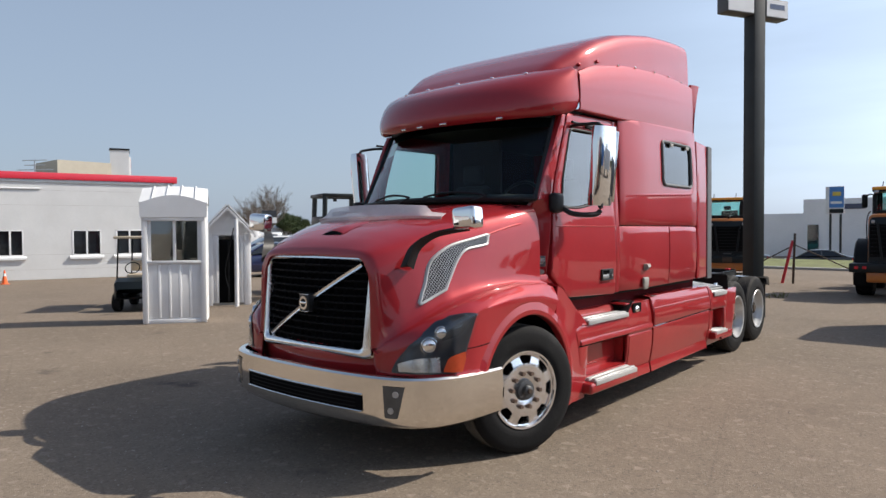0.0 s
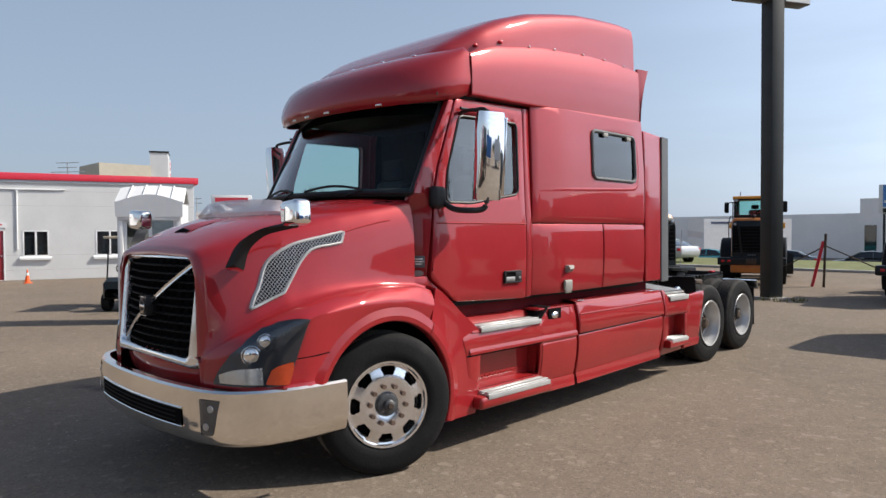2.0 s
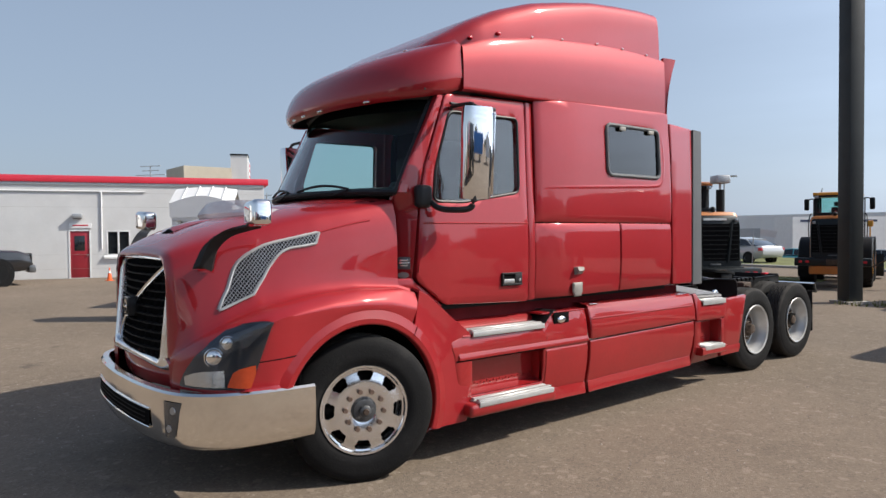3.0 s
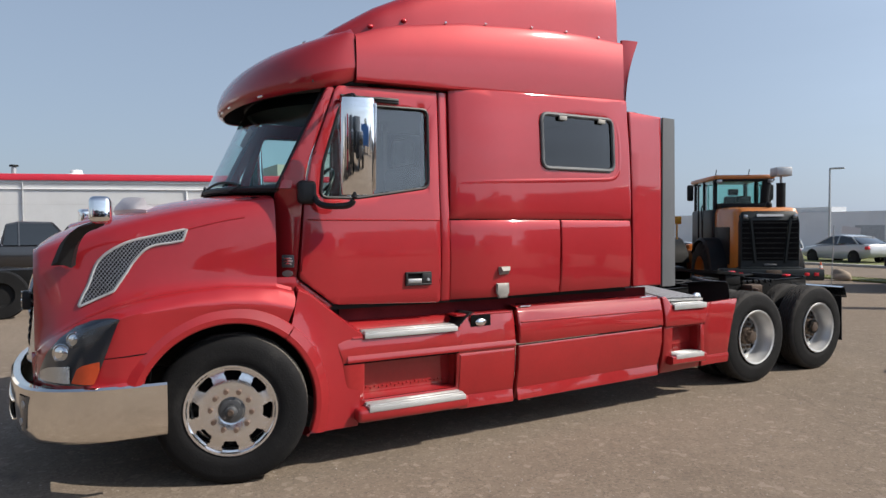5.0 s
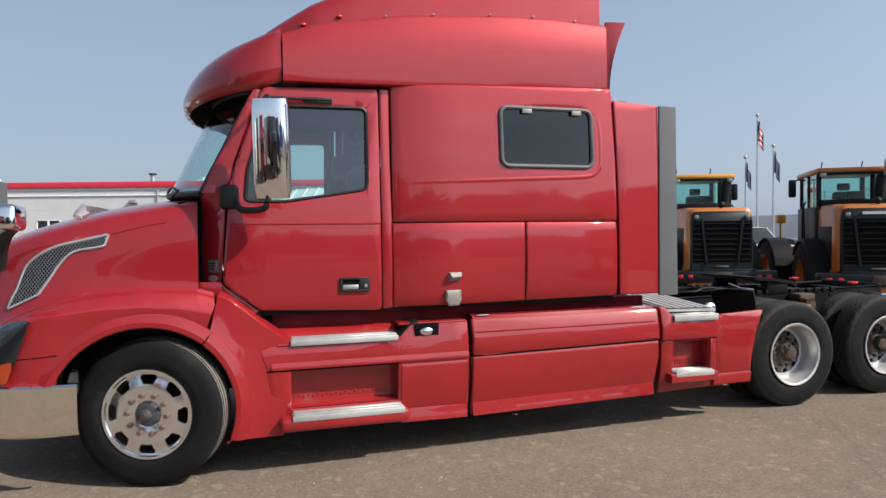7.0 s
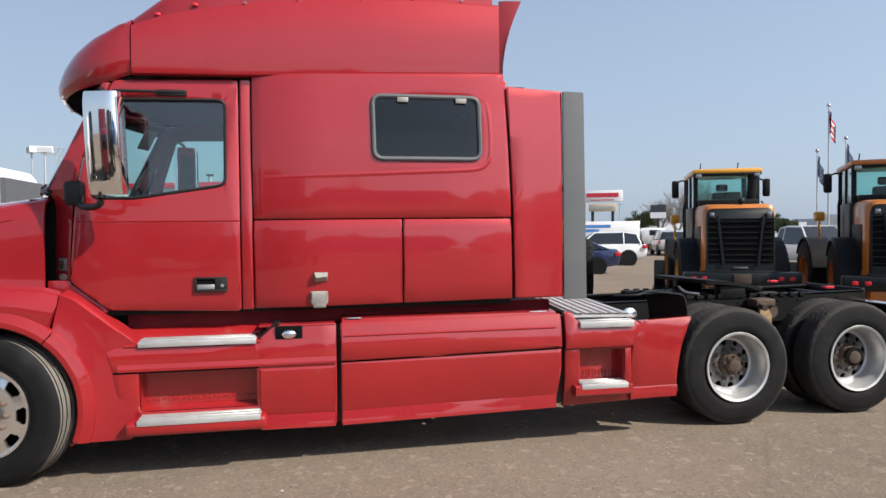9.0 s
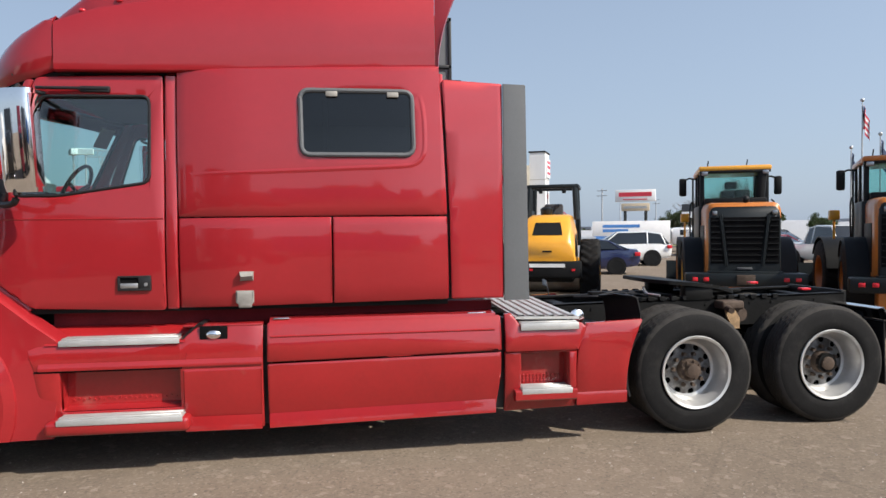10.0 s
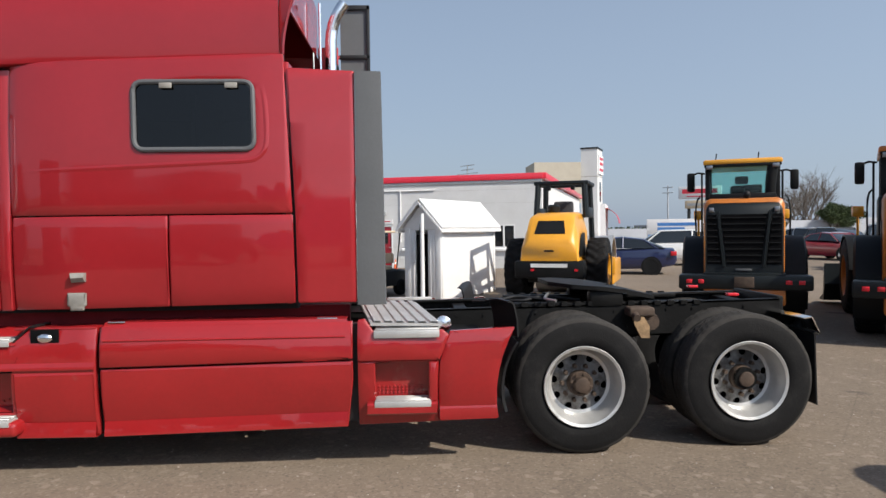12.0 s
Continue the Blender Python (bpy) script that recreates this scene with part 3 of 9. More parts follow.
# panel seam below the head lamp
for side in (1, -1):
    bm = bmesh.new()
    run = arc([(-0.755, 0.945, 0), (-0.60, 0.957, 0), (-0.47, 0.966, 0), (-0.452, 0.95, 0), (-0.46, 0.85, 0), (-0.468, 0.78, 0)], 4)
    sheet(bm, [[Vector((hood_x(p.x, p.y) + d, p.x + a, p.y + b)) for a, b, d in ((0.0, 0.004, 0.001), (0.003, 0.0, 0.003), (0.006, -0.004, 0.001))] for p in run])
    part("fender_seam", bm if side > 0 else flip(bm), DARK, hood)

# side vents with a wire mesh in a chrome frame
VENT_TOP = [(-0.868, 1.278), (-0.842, 1.345), (-0.806, 1.418), (-0.757, 1.555), (-0.70, 1.625), (-0.615, 1.682), (-0.52, 1.722), (-0.34, 1.764), (-0.178, 1.80)]
VENT_BOT = [(-0.868, 1.27), (-0.79, 1.312), (-0.655, 1.372), (-0.58, 1.485), (-0.53, 1.565), (-0.46, 1.648), (-0.39, 1.686), (-0.29, 1.702), (-0.205, 1.718)]
for side in (1, -1):
    vent = new("side_vent")
    vent.parent = truck
    vent["label"] = "hooked side vent with wire mesh in a chrome frame"
    top, corner = arc([(a, b, 0) for a, b in VENT_TOP], 6), Vector((*VENT_BOT[2], 0))
    bot = [Vector((*VENT_BOT[0], 0)).lerp(corner, k / 12) for k in range(12)] + arc([(a, b, 0) for a, b in VENT_BOT[2:]], 6)
    bm = bmesh.new()
    rows = []
    for a, b in zip(top, bot):
        rows.append([Vector((hood_x((p := a + (b - a) * f).x, p.y) + 0.003, p.x, p.y)) for f in (0, 0.25, 0.5, 0.75, 1)])
    sheet(bm, rows)
    part("vent_backing", bm if side > 0 else flip(bm), DARK, vent)
    loop = top + bot[::-1]
    pts = [Vector((hood_x(p.x, p.y) + 0.008, p.x, p.y)) for p in loop]
    bm = bmesh.new()
    rim = []
    for i, p in enumerate(loop):
        d = (loop[(i + 1) % len(loop)] - loop[i - 1]).normalized()
        nrm = Vector((d.y, -d.x, 0)) * -1.0
        q, w = p + nrm * 0.010, p - nrm * 0.008
        rim.append([Vector((hood_x(c.x, c.y) + o, c.x, c.y)) for c, o in ((q, 0.0), (p + nrm * 0.007, 0.013), (p, 0.016), (w, 0.012), (w, 0.0))])
    sheet(bm, rim + [rim[0]])
    part("vent_frame", bm if side > 0 else flip(bm), TREADPLATE, vent, "satin metal frame")
    bm = bmesh.new()

    def inside(y, z):
        hit = False
        for k, q in enumerate(loop):
            p = loop[k - 1]
            if (p.y > z) != (q.y > z) and y < p.x + (z - p.y) * (q.x - p.x) / (q.y - p.y):
                hit = not hit
        return hit

    for slant in (1.3, -1.3):
        for c in np.arange(-0.6, 3.4, 0.031):
            run = []
            for y in np.arange(-0.875, -0.17, 0.006):
                z = c + slant * y + (0.9 if slant > 0 else 0.0)
                if inside(y, z):
                    run.append((y, z))
                if run and (not inside(y, z) or y > -0.178):
                    rows = [[Vector((hood_x(p, q) + 0.010, p - w, q + w)) for w in (-0.0017 if slant > 0 else 0.0017, 0.0017 if slant > 0 else -0.0017)] for p, q in run[::3] + [run[-1]]]
                    if slant < 0:
                        rows = [[Vector((hood_x(p, q) + 0.011, p + w, q + w)) for w in (-0.0017, 0.0017)] for p, q in run[::3] + [run[-1]]]
                    sheet(bm, rows)
                    run = []
    part("vent_mesh", bm if side > 0 else flip(bm), WIRE, vent, "bright wire mesh")

# hood scoop, hood mirrors, bug shield
bm = bmesh.new()
rows = []
for t in np.linspace(0, 1, 9):
    x = -0.13 + 0.26 * t
    h = 0.028 * math.sin(t * math.pi)
    rows.append([(x, -0.93, 1.80 + h * 0.1), (x, -0.90, 1.818 + h), (x, -0.78, 1.862 + h * 0.8), (x, -0.6, 1.915)])
sheet(bm, rows)
part("hood_scoop", bm, RED, hood)
bm = bmesh.new()
sheet(bm, [[(x, -0.94, 1.798), (x, -0.915, 1.808 + 0.024 * math.sin((x + 0.13) / 0.26 * math.pi))] for x in np.linspace(-0.12, 0.12, 9)])
part("scoop_mouth", bm, DARK, hood)
for side in (1, -1):
    mirror = new("hood_mirror")
    mirror.parent = truck
    mirror["label"] = "hood mirror with chrome shell on a black bent arm"
    bm = bmesh.new()
    arm = arc([(0.885, -0.955, 1.555), (0.90, -0.94, 1.62), (0.93, -0.91, 1.71), (1.02, -0.85, 1.79), (1.14, -0.78, 1.825), (1.28, -0.74, 1.845)], 4)
    rows = []
    for i, p in enumerate(arm):
        w = 0.075 - 0.045 * i / (len(arm) - 1)
        rows.append([p + Vector((0.0, -w, 0.0)), p + Vector((0.035, -w * 0.5, 0.02)), p + Vector((0.03, w * 0.6, -0.02)), p + Vector((-0.005, w, 0))])
    sheet(bm, rows, closed=True)
    part("mirror_arm", bm if side > 0 else flip(bm), BLACK, mirror)
    bm = bmesh.new()
    box(bm, (1.185, -0.805, 1.835), (1.415, -0.675, 2.005), 0.035, 4, Matrix.Translation((1.30, -0.74, 1.92)) @ Matrix.Rotation(radians(-6), 4, "Z") @ Matrix.Rotation(radians(-4), 4, "Y") @ Matrix.Translation((-1.30, 0.74, -1.92)))
    part("mirror_shell", bm if side > 0 else flip(bm), CHROME, mirror)
bm = bmesh.new()
rows = []
for u in np.linspace(-1, 1, 29):
    x = 0.78 * u - 0.02
    y = -0.56 + 0.16 * u * u
    z = hood_row(y)[0].z - 0.05 * abs(u) ** 2.4
    h = 0.135 - 0.05 * (abs(u) > 0.80) - 0.03 * u * u
    rows.append([(x, y + 0.0, z - 0.005), (x, y - 0.02, z + 0.03), (x, y - 0.005, z + 0.5 * h), (x, y + 0.05, z + h)])
sheet(bm, rows)
thick(bm, 0.004)
part("bug_shield", bm, FROST, truck, "frosted clear acrylic bug shield across the hood")

for side in (1, -1):
    bm = bmesh.new()
    sheet(bm, [[Vector((hood_x(y, z) + d, y, z)) for z, d in ((z0 + 0.010, 0.001), (z0, 0.006), (z0 - 0.006, 0.001))] for y, z0 in ((-0.20, 1.79), (-0.05, 1.83), (0.1, 1.865), (0.22, 1.885))])
    part("hood_crease", bm if side > 0 else flip(bm), RED, hood)

# ---- cab ----
def cab_x(y, z):
    x = 1.213 - 0.018 * ((z - 1.6) / 0.45) ** 2 if z < 2.05 else 1.195 - 0.034 * (z - 2.05) / 0.9
    return x - 0.07 * max(0.0, (0.95 - y) / 0.5) ** 2


def sleeper_x(y, z):
    f = min(1.0, max(0.0, (2.48 - y) / 0.56))
    return 1.272 - 0.075 * f * f - 0.045 * max(0.0, z - 2.2) ** 2 - (0.008 + 0.022 * ((z - 1.60) / 0.40) ** 2 if z < 1.872 else 0.012 * max(0.0, (2.05 - z) / 0.18) ** 2) - 0.016 * max(0.0, (y - 3.55) / 0.38) ** 2


def both(make, name, material, parent, label="", smooth=40):
    for s in (1, -1):
        b = make()
        part(name, b if s > 0 else flip(b), material, parent, label, smooth)


DOOR = rounded([(0.615, 1.42), (0.885, 1.205), (1.835, 1.17), (1.83, 2.958), (0.935, 2.92), (0.72, 2.32), (0.668, 2.08)], 0.04)
DOOR_WIN = rounded([(0.785, 2.04), (1.08, 2.04), (1.73, 2.14), (1.735, 2.79), (0.965, 2.78), (0.81, 2.30)], 0.06)
PANE = [p + (Vector((1.3, 2.44)) - p) * -0.02 for p in DOOR_WIN]
for side in (1, -1):
    door = new("cab_door")
    door.parent = truck
    door["label"] = "red cab door with a large window, closed"
    b = skin(DOOR, [DOOR_WIN], cab_x, 0.1, 0.05)
    part("door_panel", b if side > 0 else flip(b), RED, door)
    b = skin(PANE, [], lambda y, z: cab_x(y, z) - 0.022, 0.2, 0.0)
    g = part("door_glass", b if side > 0 else flip(b), DOOR_GLASS if side > 0 else GLASS, door, "tinted door glass")
    g.visible_shadow = False
    b = bmesh.new()
    ring = [Vector((cab_x(p.x, p.y) - 0.002, p.x, p.y)) for p in DOOR_WIN]
    tube(b, ring + [ring[0]], 0.013, 6)
    part("window_seal", b if side > 0 else flip(b), BLACK, door)
    b = bmesh.new()
    for lo, hi in (((1.495, 1.325), (1.735, 1.342)), ((1.495, 1.422), (1.735, 1.438)), ((1.495, 1.338), (1.513, 1.426)), ((1.645, 1.338), (1.735, 1.426))):
        box(b, (1.195, *lo), (1.230, *hi), 0.006)
    handle = part("door_handle", b if side > 0 else flip(b), BLACK, door, "black door handle in a recess")
    b = bmesh.new()
    box(b, (1.196, 1.505, 1.334), (1.2145, 1.652, 1.430))
    part("handle_recess", b if side > 0 else flip(b), DARK, handle)
    b = bmesh.new()
    box(b, (1.208, 1.515, 1.344), (1.228, 1.643, 1.382), 0.006)
    part("handle_grip", b if side > 0 else flip(b), STEEL, handle, "dull metal grip")
    b = bmesh.new()
    lathe(b, [(0, 0.014), (0.006, 0.013), (0.007, 0)], "x", (1.229, 1.70, 1.372), 14)
    part("key_lock", b if side > 0 else flip(b), STEEL, handle)
    b = bmesh.new()
    sheet(b, [[Vector((cab_x(y, z) + d, y, z)) for z, d in ((1.872, 0.0), (1.866, 0.006), (1.858, 0.0))] for y in np.linspace(0.68, 1.83, 14)])
    part("door_crease", b if side > 0 else flip(b), RED, door)

# cowl panels between hood and door, with two small plates
def cowl_x(y, z):
    """The cowl slants inwards ahead of the door, below the windshield."""
    return cab_x(y, z) - 0.006 - 0.14 * max(0.0, (0.64 - y) / 0.19) * lerp(z, [1.98, 2.12], [1, 0])


both(lambda: skin(rounded([(0.455, 1.36), (0.60, 1.40), (0.652, 2.08), (0.705, 2.33), (0.918, 2.905), (0.86, 2.90), (0.47, 2.12)], 0.015), [], cowl_x, 0.06, 0.04), "cowl_panel", RED, truck)
bm = bmesh.new()
box(bm, (-0.012, -0.05, -0.048), (0.012, 0.05, 0.048), 0.008, 2, Matrix.Translation((cowl_x(0.55, 1.55) + 0.006, 0.55, 1.55)) @ Matrix.Rotation(radians(-42), 4, "Z"))
part("model_badge", bm, GREY_TRIM, truck, "small worn grey badge plate")
for z, w in ((1.572, 0.034), (1.552, 0.042), (1.532, 0.028)):
    bm = bmesh.new()
    box(bm, (0.010, -w, z - 1.556), (0.015, w, z - 1.544), 0.001, 1, Matrix.Translation((cowl_x(0.55, 1.55) + 0.006, 0.55, 1.55)) @ Matrix.Rotation(radians(-42), 4, "Z"))
    part("badge_bar", bm, ALU, truck, "bright bar on the badge")
bm = bmesh.new()
lathe(bm, [(0, 0.045), (0.012, 0.043), (0.014, 0)], "x", (0, 0, 0), 20)
for v in bm.verts:
    v.co.z *= 0.55
bm.transform(Matrix.Translation((cowl_x(0.55, 1.455), 0.55, 1.455)) @ Matrix.Rotation(radians(-42), 4, "Z"))
part("oval_badge", bm, LATCH, truck)
both(lambda: skin(rounded([(1.845, 1.18), (1.925, 1.18), (1.925, 2.968), (1.845, 2.958)], 0.01), [], lambda y, z: cab_x(y, z) - 0.004, 0.15, 0.05), "door_post", RED, truck)
both(lambda: skin(rounded([(0.44, 1.43), (0.602, 1.43), (0.612, 1.405), (0.878, 1.196), (0.845, 1.172), (0.70, 1.20), (0.55, 1.27), (0.44, 1.29)], 0.006), [], lambda y, z: cab_x(y, z) - 0.022, 0.06, 0.03), "rocker_strip", RED, truck, "red strip below the door's front edge")
# black drip rail above the door
both(lambda: tube(bmesh.new(), arc([(1.125, 0.92, 2.925), (1.150, 1.3, 2.972), (1.155, 1.9, 2.985)], 6), 0.014, 6), "drip_rail", BLACK, truck)


# windscreen, header, floor, roof, rear wall
def screen(u, v, off=0.0):
    a = Vector((1.105 * u, 0.17 + 0.30 * u * u, 2.125 - 0.02 * u * u))
    b = Vector((1.055 * u, 0.56 + 0.31 * u * u, 2.93 - 0.03 * u * u))
    p = a + (b - a) * v
    return p + Vector((0.25 * u, -0.9, 0.4)).normalized() * off


US = np.linspace(-1, 1, 21)
bm = bmesh.new()
sheet(bm, [[screen(u, v) for u in US] for v in np.linspace(0, 1, 8)])
ws = part("windshield", bm, GLASS, truck, "one-piece curved windshield")
ws.visible_shadow = False
bm = bmesh.new()
loop = [screen(u, 0) for u in US] + [screen(1, v) for v in np.linspace(0, 1, 8)] + [screen(u, 1) for u in US[::-1]] + [screen(-1, v) for v in np.linspace(1, 0, 8)]
tube(bm, loop, 0.022, 6)
part("windshield_seal", bm, BLACK, truck)
for s in (1, -1):
    bm = bmesh.new()
    sheet(bm, [[screen(s, v) + Vector((s * d, e, 0)) for d, e in ((-0.01, -0.005), (0.03, 0.005), (0.045, 0.08), (0.03, 0.12))] for v in np.linspace(0, 1, 8)])
    thick(bm, 0.01)
    part("a_pillar", bm, RED, truck)
bm = bmesh.new()
sheet(bm, [[screen(u, v, -0.012) for u in US] for v in (0.86, 1.0)])
part("sun_band", bm, DARK, truck, "dark band along the top of the windshield")
bm = bmesh.new()
box(bm, (-1.12, 0.75, 2.93), (1.12, 3.9, 2.98), 0.01)
part("cab_roof", bm, CABIN, truck)
bm = bmesh.new()
box(bm, (-1.15, 0.45, 1.16), (1.15, 4.0, 1.20), 0.0)
part("cab_floor", bm, FRAME_BLACK, truck)
bm = bmesh.new()
box(bm, (-1.02, 0.30, 1.2), (1.02, 0.47, 2.04), 0.0)
part("firewall", bm, DARK, truck)
bm = bmesh.new()
box(bm, (-1.18, 2.05, 1.2), (-0.42, 2.09, 2.95), 0)
part("sleeper_curtain", bm, CABIN, truck, "dark curtain behind the seats")
bm = bmesh.new()
box(bm, (0.42, 2.05, 1.2), (1.18, 2.09, 2.95), 0)
part("sleeper_curtain", bm, CABIN, truck, "dark curtain behind the seats")
bm = bmesh.new()
box(bm, (-0.42, 3.0, 1.2), (0.42, 3.04, 2.95), 0)
part("sleeper_partition", bm, CABIN, truck)
bm = bmesh.new()
rows = []
for u in US:
    p = screen(u * 0.985, 0.0)
    rows.append([p + Vector((0, 0.01, -0.03)), p + Vector((0, 0.03, 0.0)), p + Vector((0, 0.30 - 0.12 * u * u, 0.05 if u > 0 else 0.02)), p + Vector((0, 0.42 - 0.12 * u * u, -0.08)), p + Vector((0, 0.45 - 0.12 * u * u, -0.6))])
sheet(bm, rows)
part("dashboard", bm, CABIN, truck, "dark dashboard")
bm = bmesh.new()
circ = [Vector((0.58 + math.cos(a) * 0.23, 0.98 + math.sin(a) * 0.10, 2.11 + math.sin(a) * 0.205)) for a in np.linspace(0, math.tau, 29)]
tube(bm, circ, 0.016, 8)
for a in (0.3, 2.8, 4.7):
    rod(bm, (0.58, 0.99, 2.10), (0.58 + math.cos(a) * 0.22, 0.98 + math.sin(a) * 0.10, 2.11 + math.sin(a) * 0.2), 0.014)
rod(bm, (0.58, 0.99, 2.10), (0.58, 0.70, 1.95), 0.03)
part("steering_wheel", bm, BLACK, truck)
for x in (0.58, -0.62):
    bm = bmesh.new()
    box(bm, (x - 0.25, 1.25, 1.62), (x + 0.25, 1.75, 1.78), 0.05, 3)
    box(bm, (x - 0.24, 1.70, 1.72), (x + 0.24, 1.86, 2.36), 0.06, 3)
    box(bm, (x - 0.14, 1.74, 2.38), (x + 0.14, 1.84, 2.60), 0.04, 3)
    rod(bm, (x, 1.5, 1.2), (x, 1.5, 1.65), 0.08)
    part("driver_seat", bm, SEAT, truck, "dark cloth seat with headrest")
bm = bmesh.new()
sheet(bm, [[screen(u, v, -0.02) for u in (-0.93, -0.86, -0.78)] for v in (0.68, 0.80, 0.92)])
part("paper_notice", bm, PAPER, truck, "sheet of paper taped inside the windshield")
for x0, x1 in ((-0.75, -0.15), (0.05, 0.70)):
    bm = bmesh.new()
    u0, u1 = x0 / 1.1, x1 / 1.1
    tube(bm, [screen(u0 + (u1 - u0) * t, 0.02 + 0.05 * math.sin(t * 3), 0.02) for t in np.linspace(0, 1, 8)], 0.011, 6)
    rod(bm, screen(u1, 0.02, 0.02), screen(u1 - 0.12, -0.03, 0.01), 0.012)
    part("wiper", bm, BLACK, truck)

# door mirrors
for side in (1, -1):
    mirror = new("door_mirror")
    mirror.parent = truck
    mirror["label"] = "tall door mirror with chrome shell on black arms"
    if side < 0:
        mirror.location = (-0.21, 0, 0)
    bm = bmesh.new()
    tube(bm, arc([(1.15, 1.0, 2.80), (1.24, 0.94, 2.80), (1.38, 0.93, 2.795), (1.48, 0.95, 2.785), (1.50, 0.96, 2.70)], 5), 0.016, 8)
    tube(bm, arc([(1.20, 0.72, 2.06), (1.30, 0.74, 1.985), (1.41, 0.82, 1.965), (1.49, 0.92, 1.985), (1.50, 0.94, 2.10)], 5), 0.024, 8)
    box(bm, (1.15, 0.60, 1.985), (1.25, 0.74, 2.165), 0.035, 3)
    rod(bm, (1.50, 0.95, 2.05), (1.50, 0.95, 2.78), 0.02)
    rod(bm, (1.20, 0.95, 2.835), (1.185, 1.45, 2.838), 0.012)
    box(bm, (1.15, 1.25, 2.812), (1.192, 1.46, 2.855), 0.005)
    part("mirror_arm", bm if side > 0 else flip(bm), BLACK, mirror)
    turn = Matrix.Translation((1.505, 0.965, 2.405)) @ Matrix.Rotation(radians(-14), 4, "Z") @ Matrix.Rotation(radians(5), 4, "Y")
    bm = bmesh.new()
    rows = []
    for z in np.linspace(-0.355, 0.355, 15):
        e = min(1.0, (0.355 - abs(z)) / 0.10)
        k = math.sqrt(max(0.03, 1 - (1 - e) ** 2))
        row = []
        for a in np.linspace(0, math.tau, 48, endpoint=False):
            c, q = math.copysign(abs(math.cos(a)) ** 0.55, math.cos(a)), math.copysign(abs(math.sin(a)) ** 0.55, math.sin(a))
            row.append(turn @ Vector((0.068 * c * (1 - 0.10 * q * q) * (0.85 + 0.15 * k) - 0.010 * (z / 0.35) ** 2, 0.128 * q * (0.93 + 0.07 * k), z)))
        rows.append(row)
    rows = [[r - (r - turn @ Vector((0, 0, -0.355))) * 0.12 for r in rows[0]]] + rows + [[r - (r - turn @ Vector((0, 0, 0.355))) * 0.12 for r in rows[-1]]]
    vs = sheet(bm, rows, closed=True)
    bm.faces.new(vs[0])
    bm.faces.new(vs[-1])
    part("mirror_shell", bm if side > 0 else flip(bm), CHROME, mirror, "chrome mirror shell")
    bm = bmesh.new()
    box(bm, (-0.05, 0.122, -0.32), (0.05, 0.131, 0.32), 0.004, 2, turn)
    part("mirror_glass", bm if side > 0 else flip(bm), CHROME, mirror)

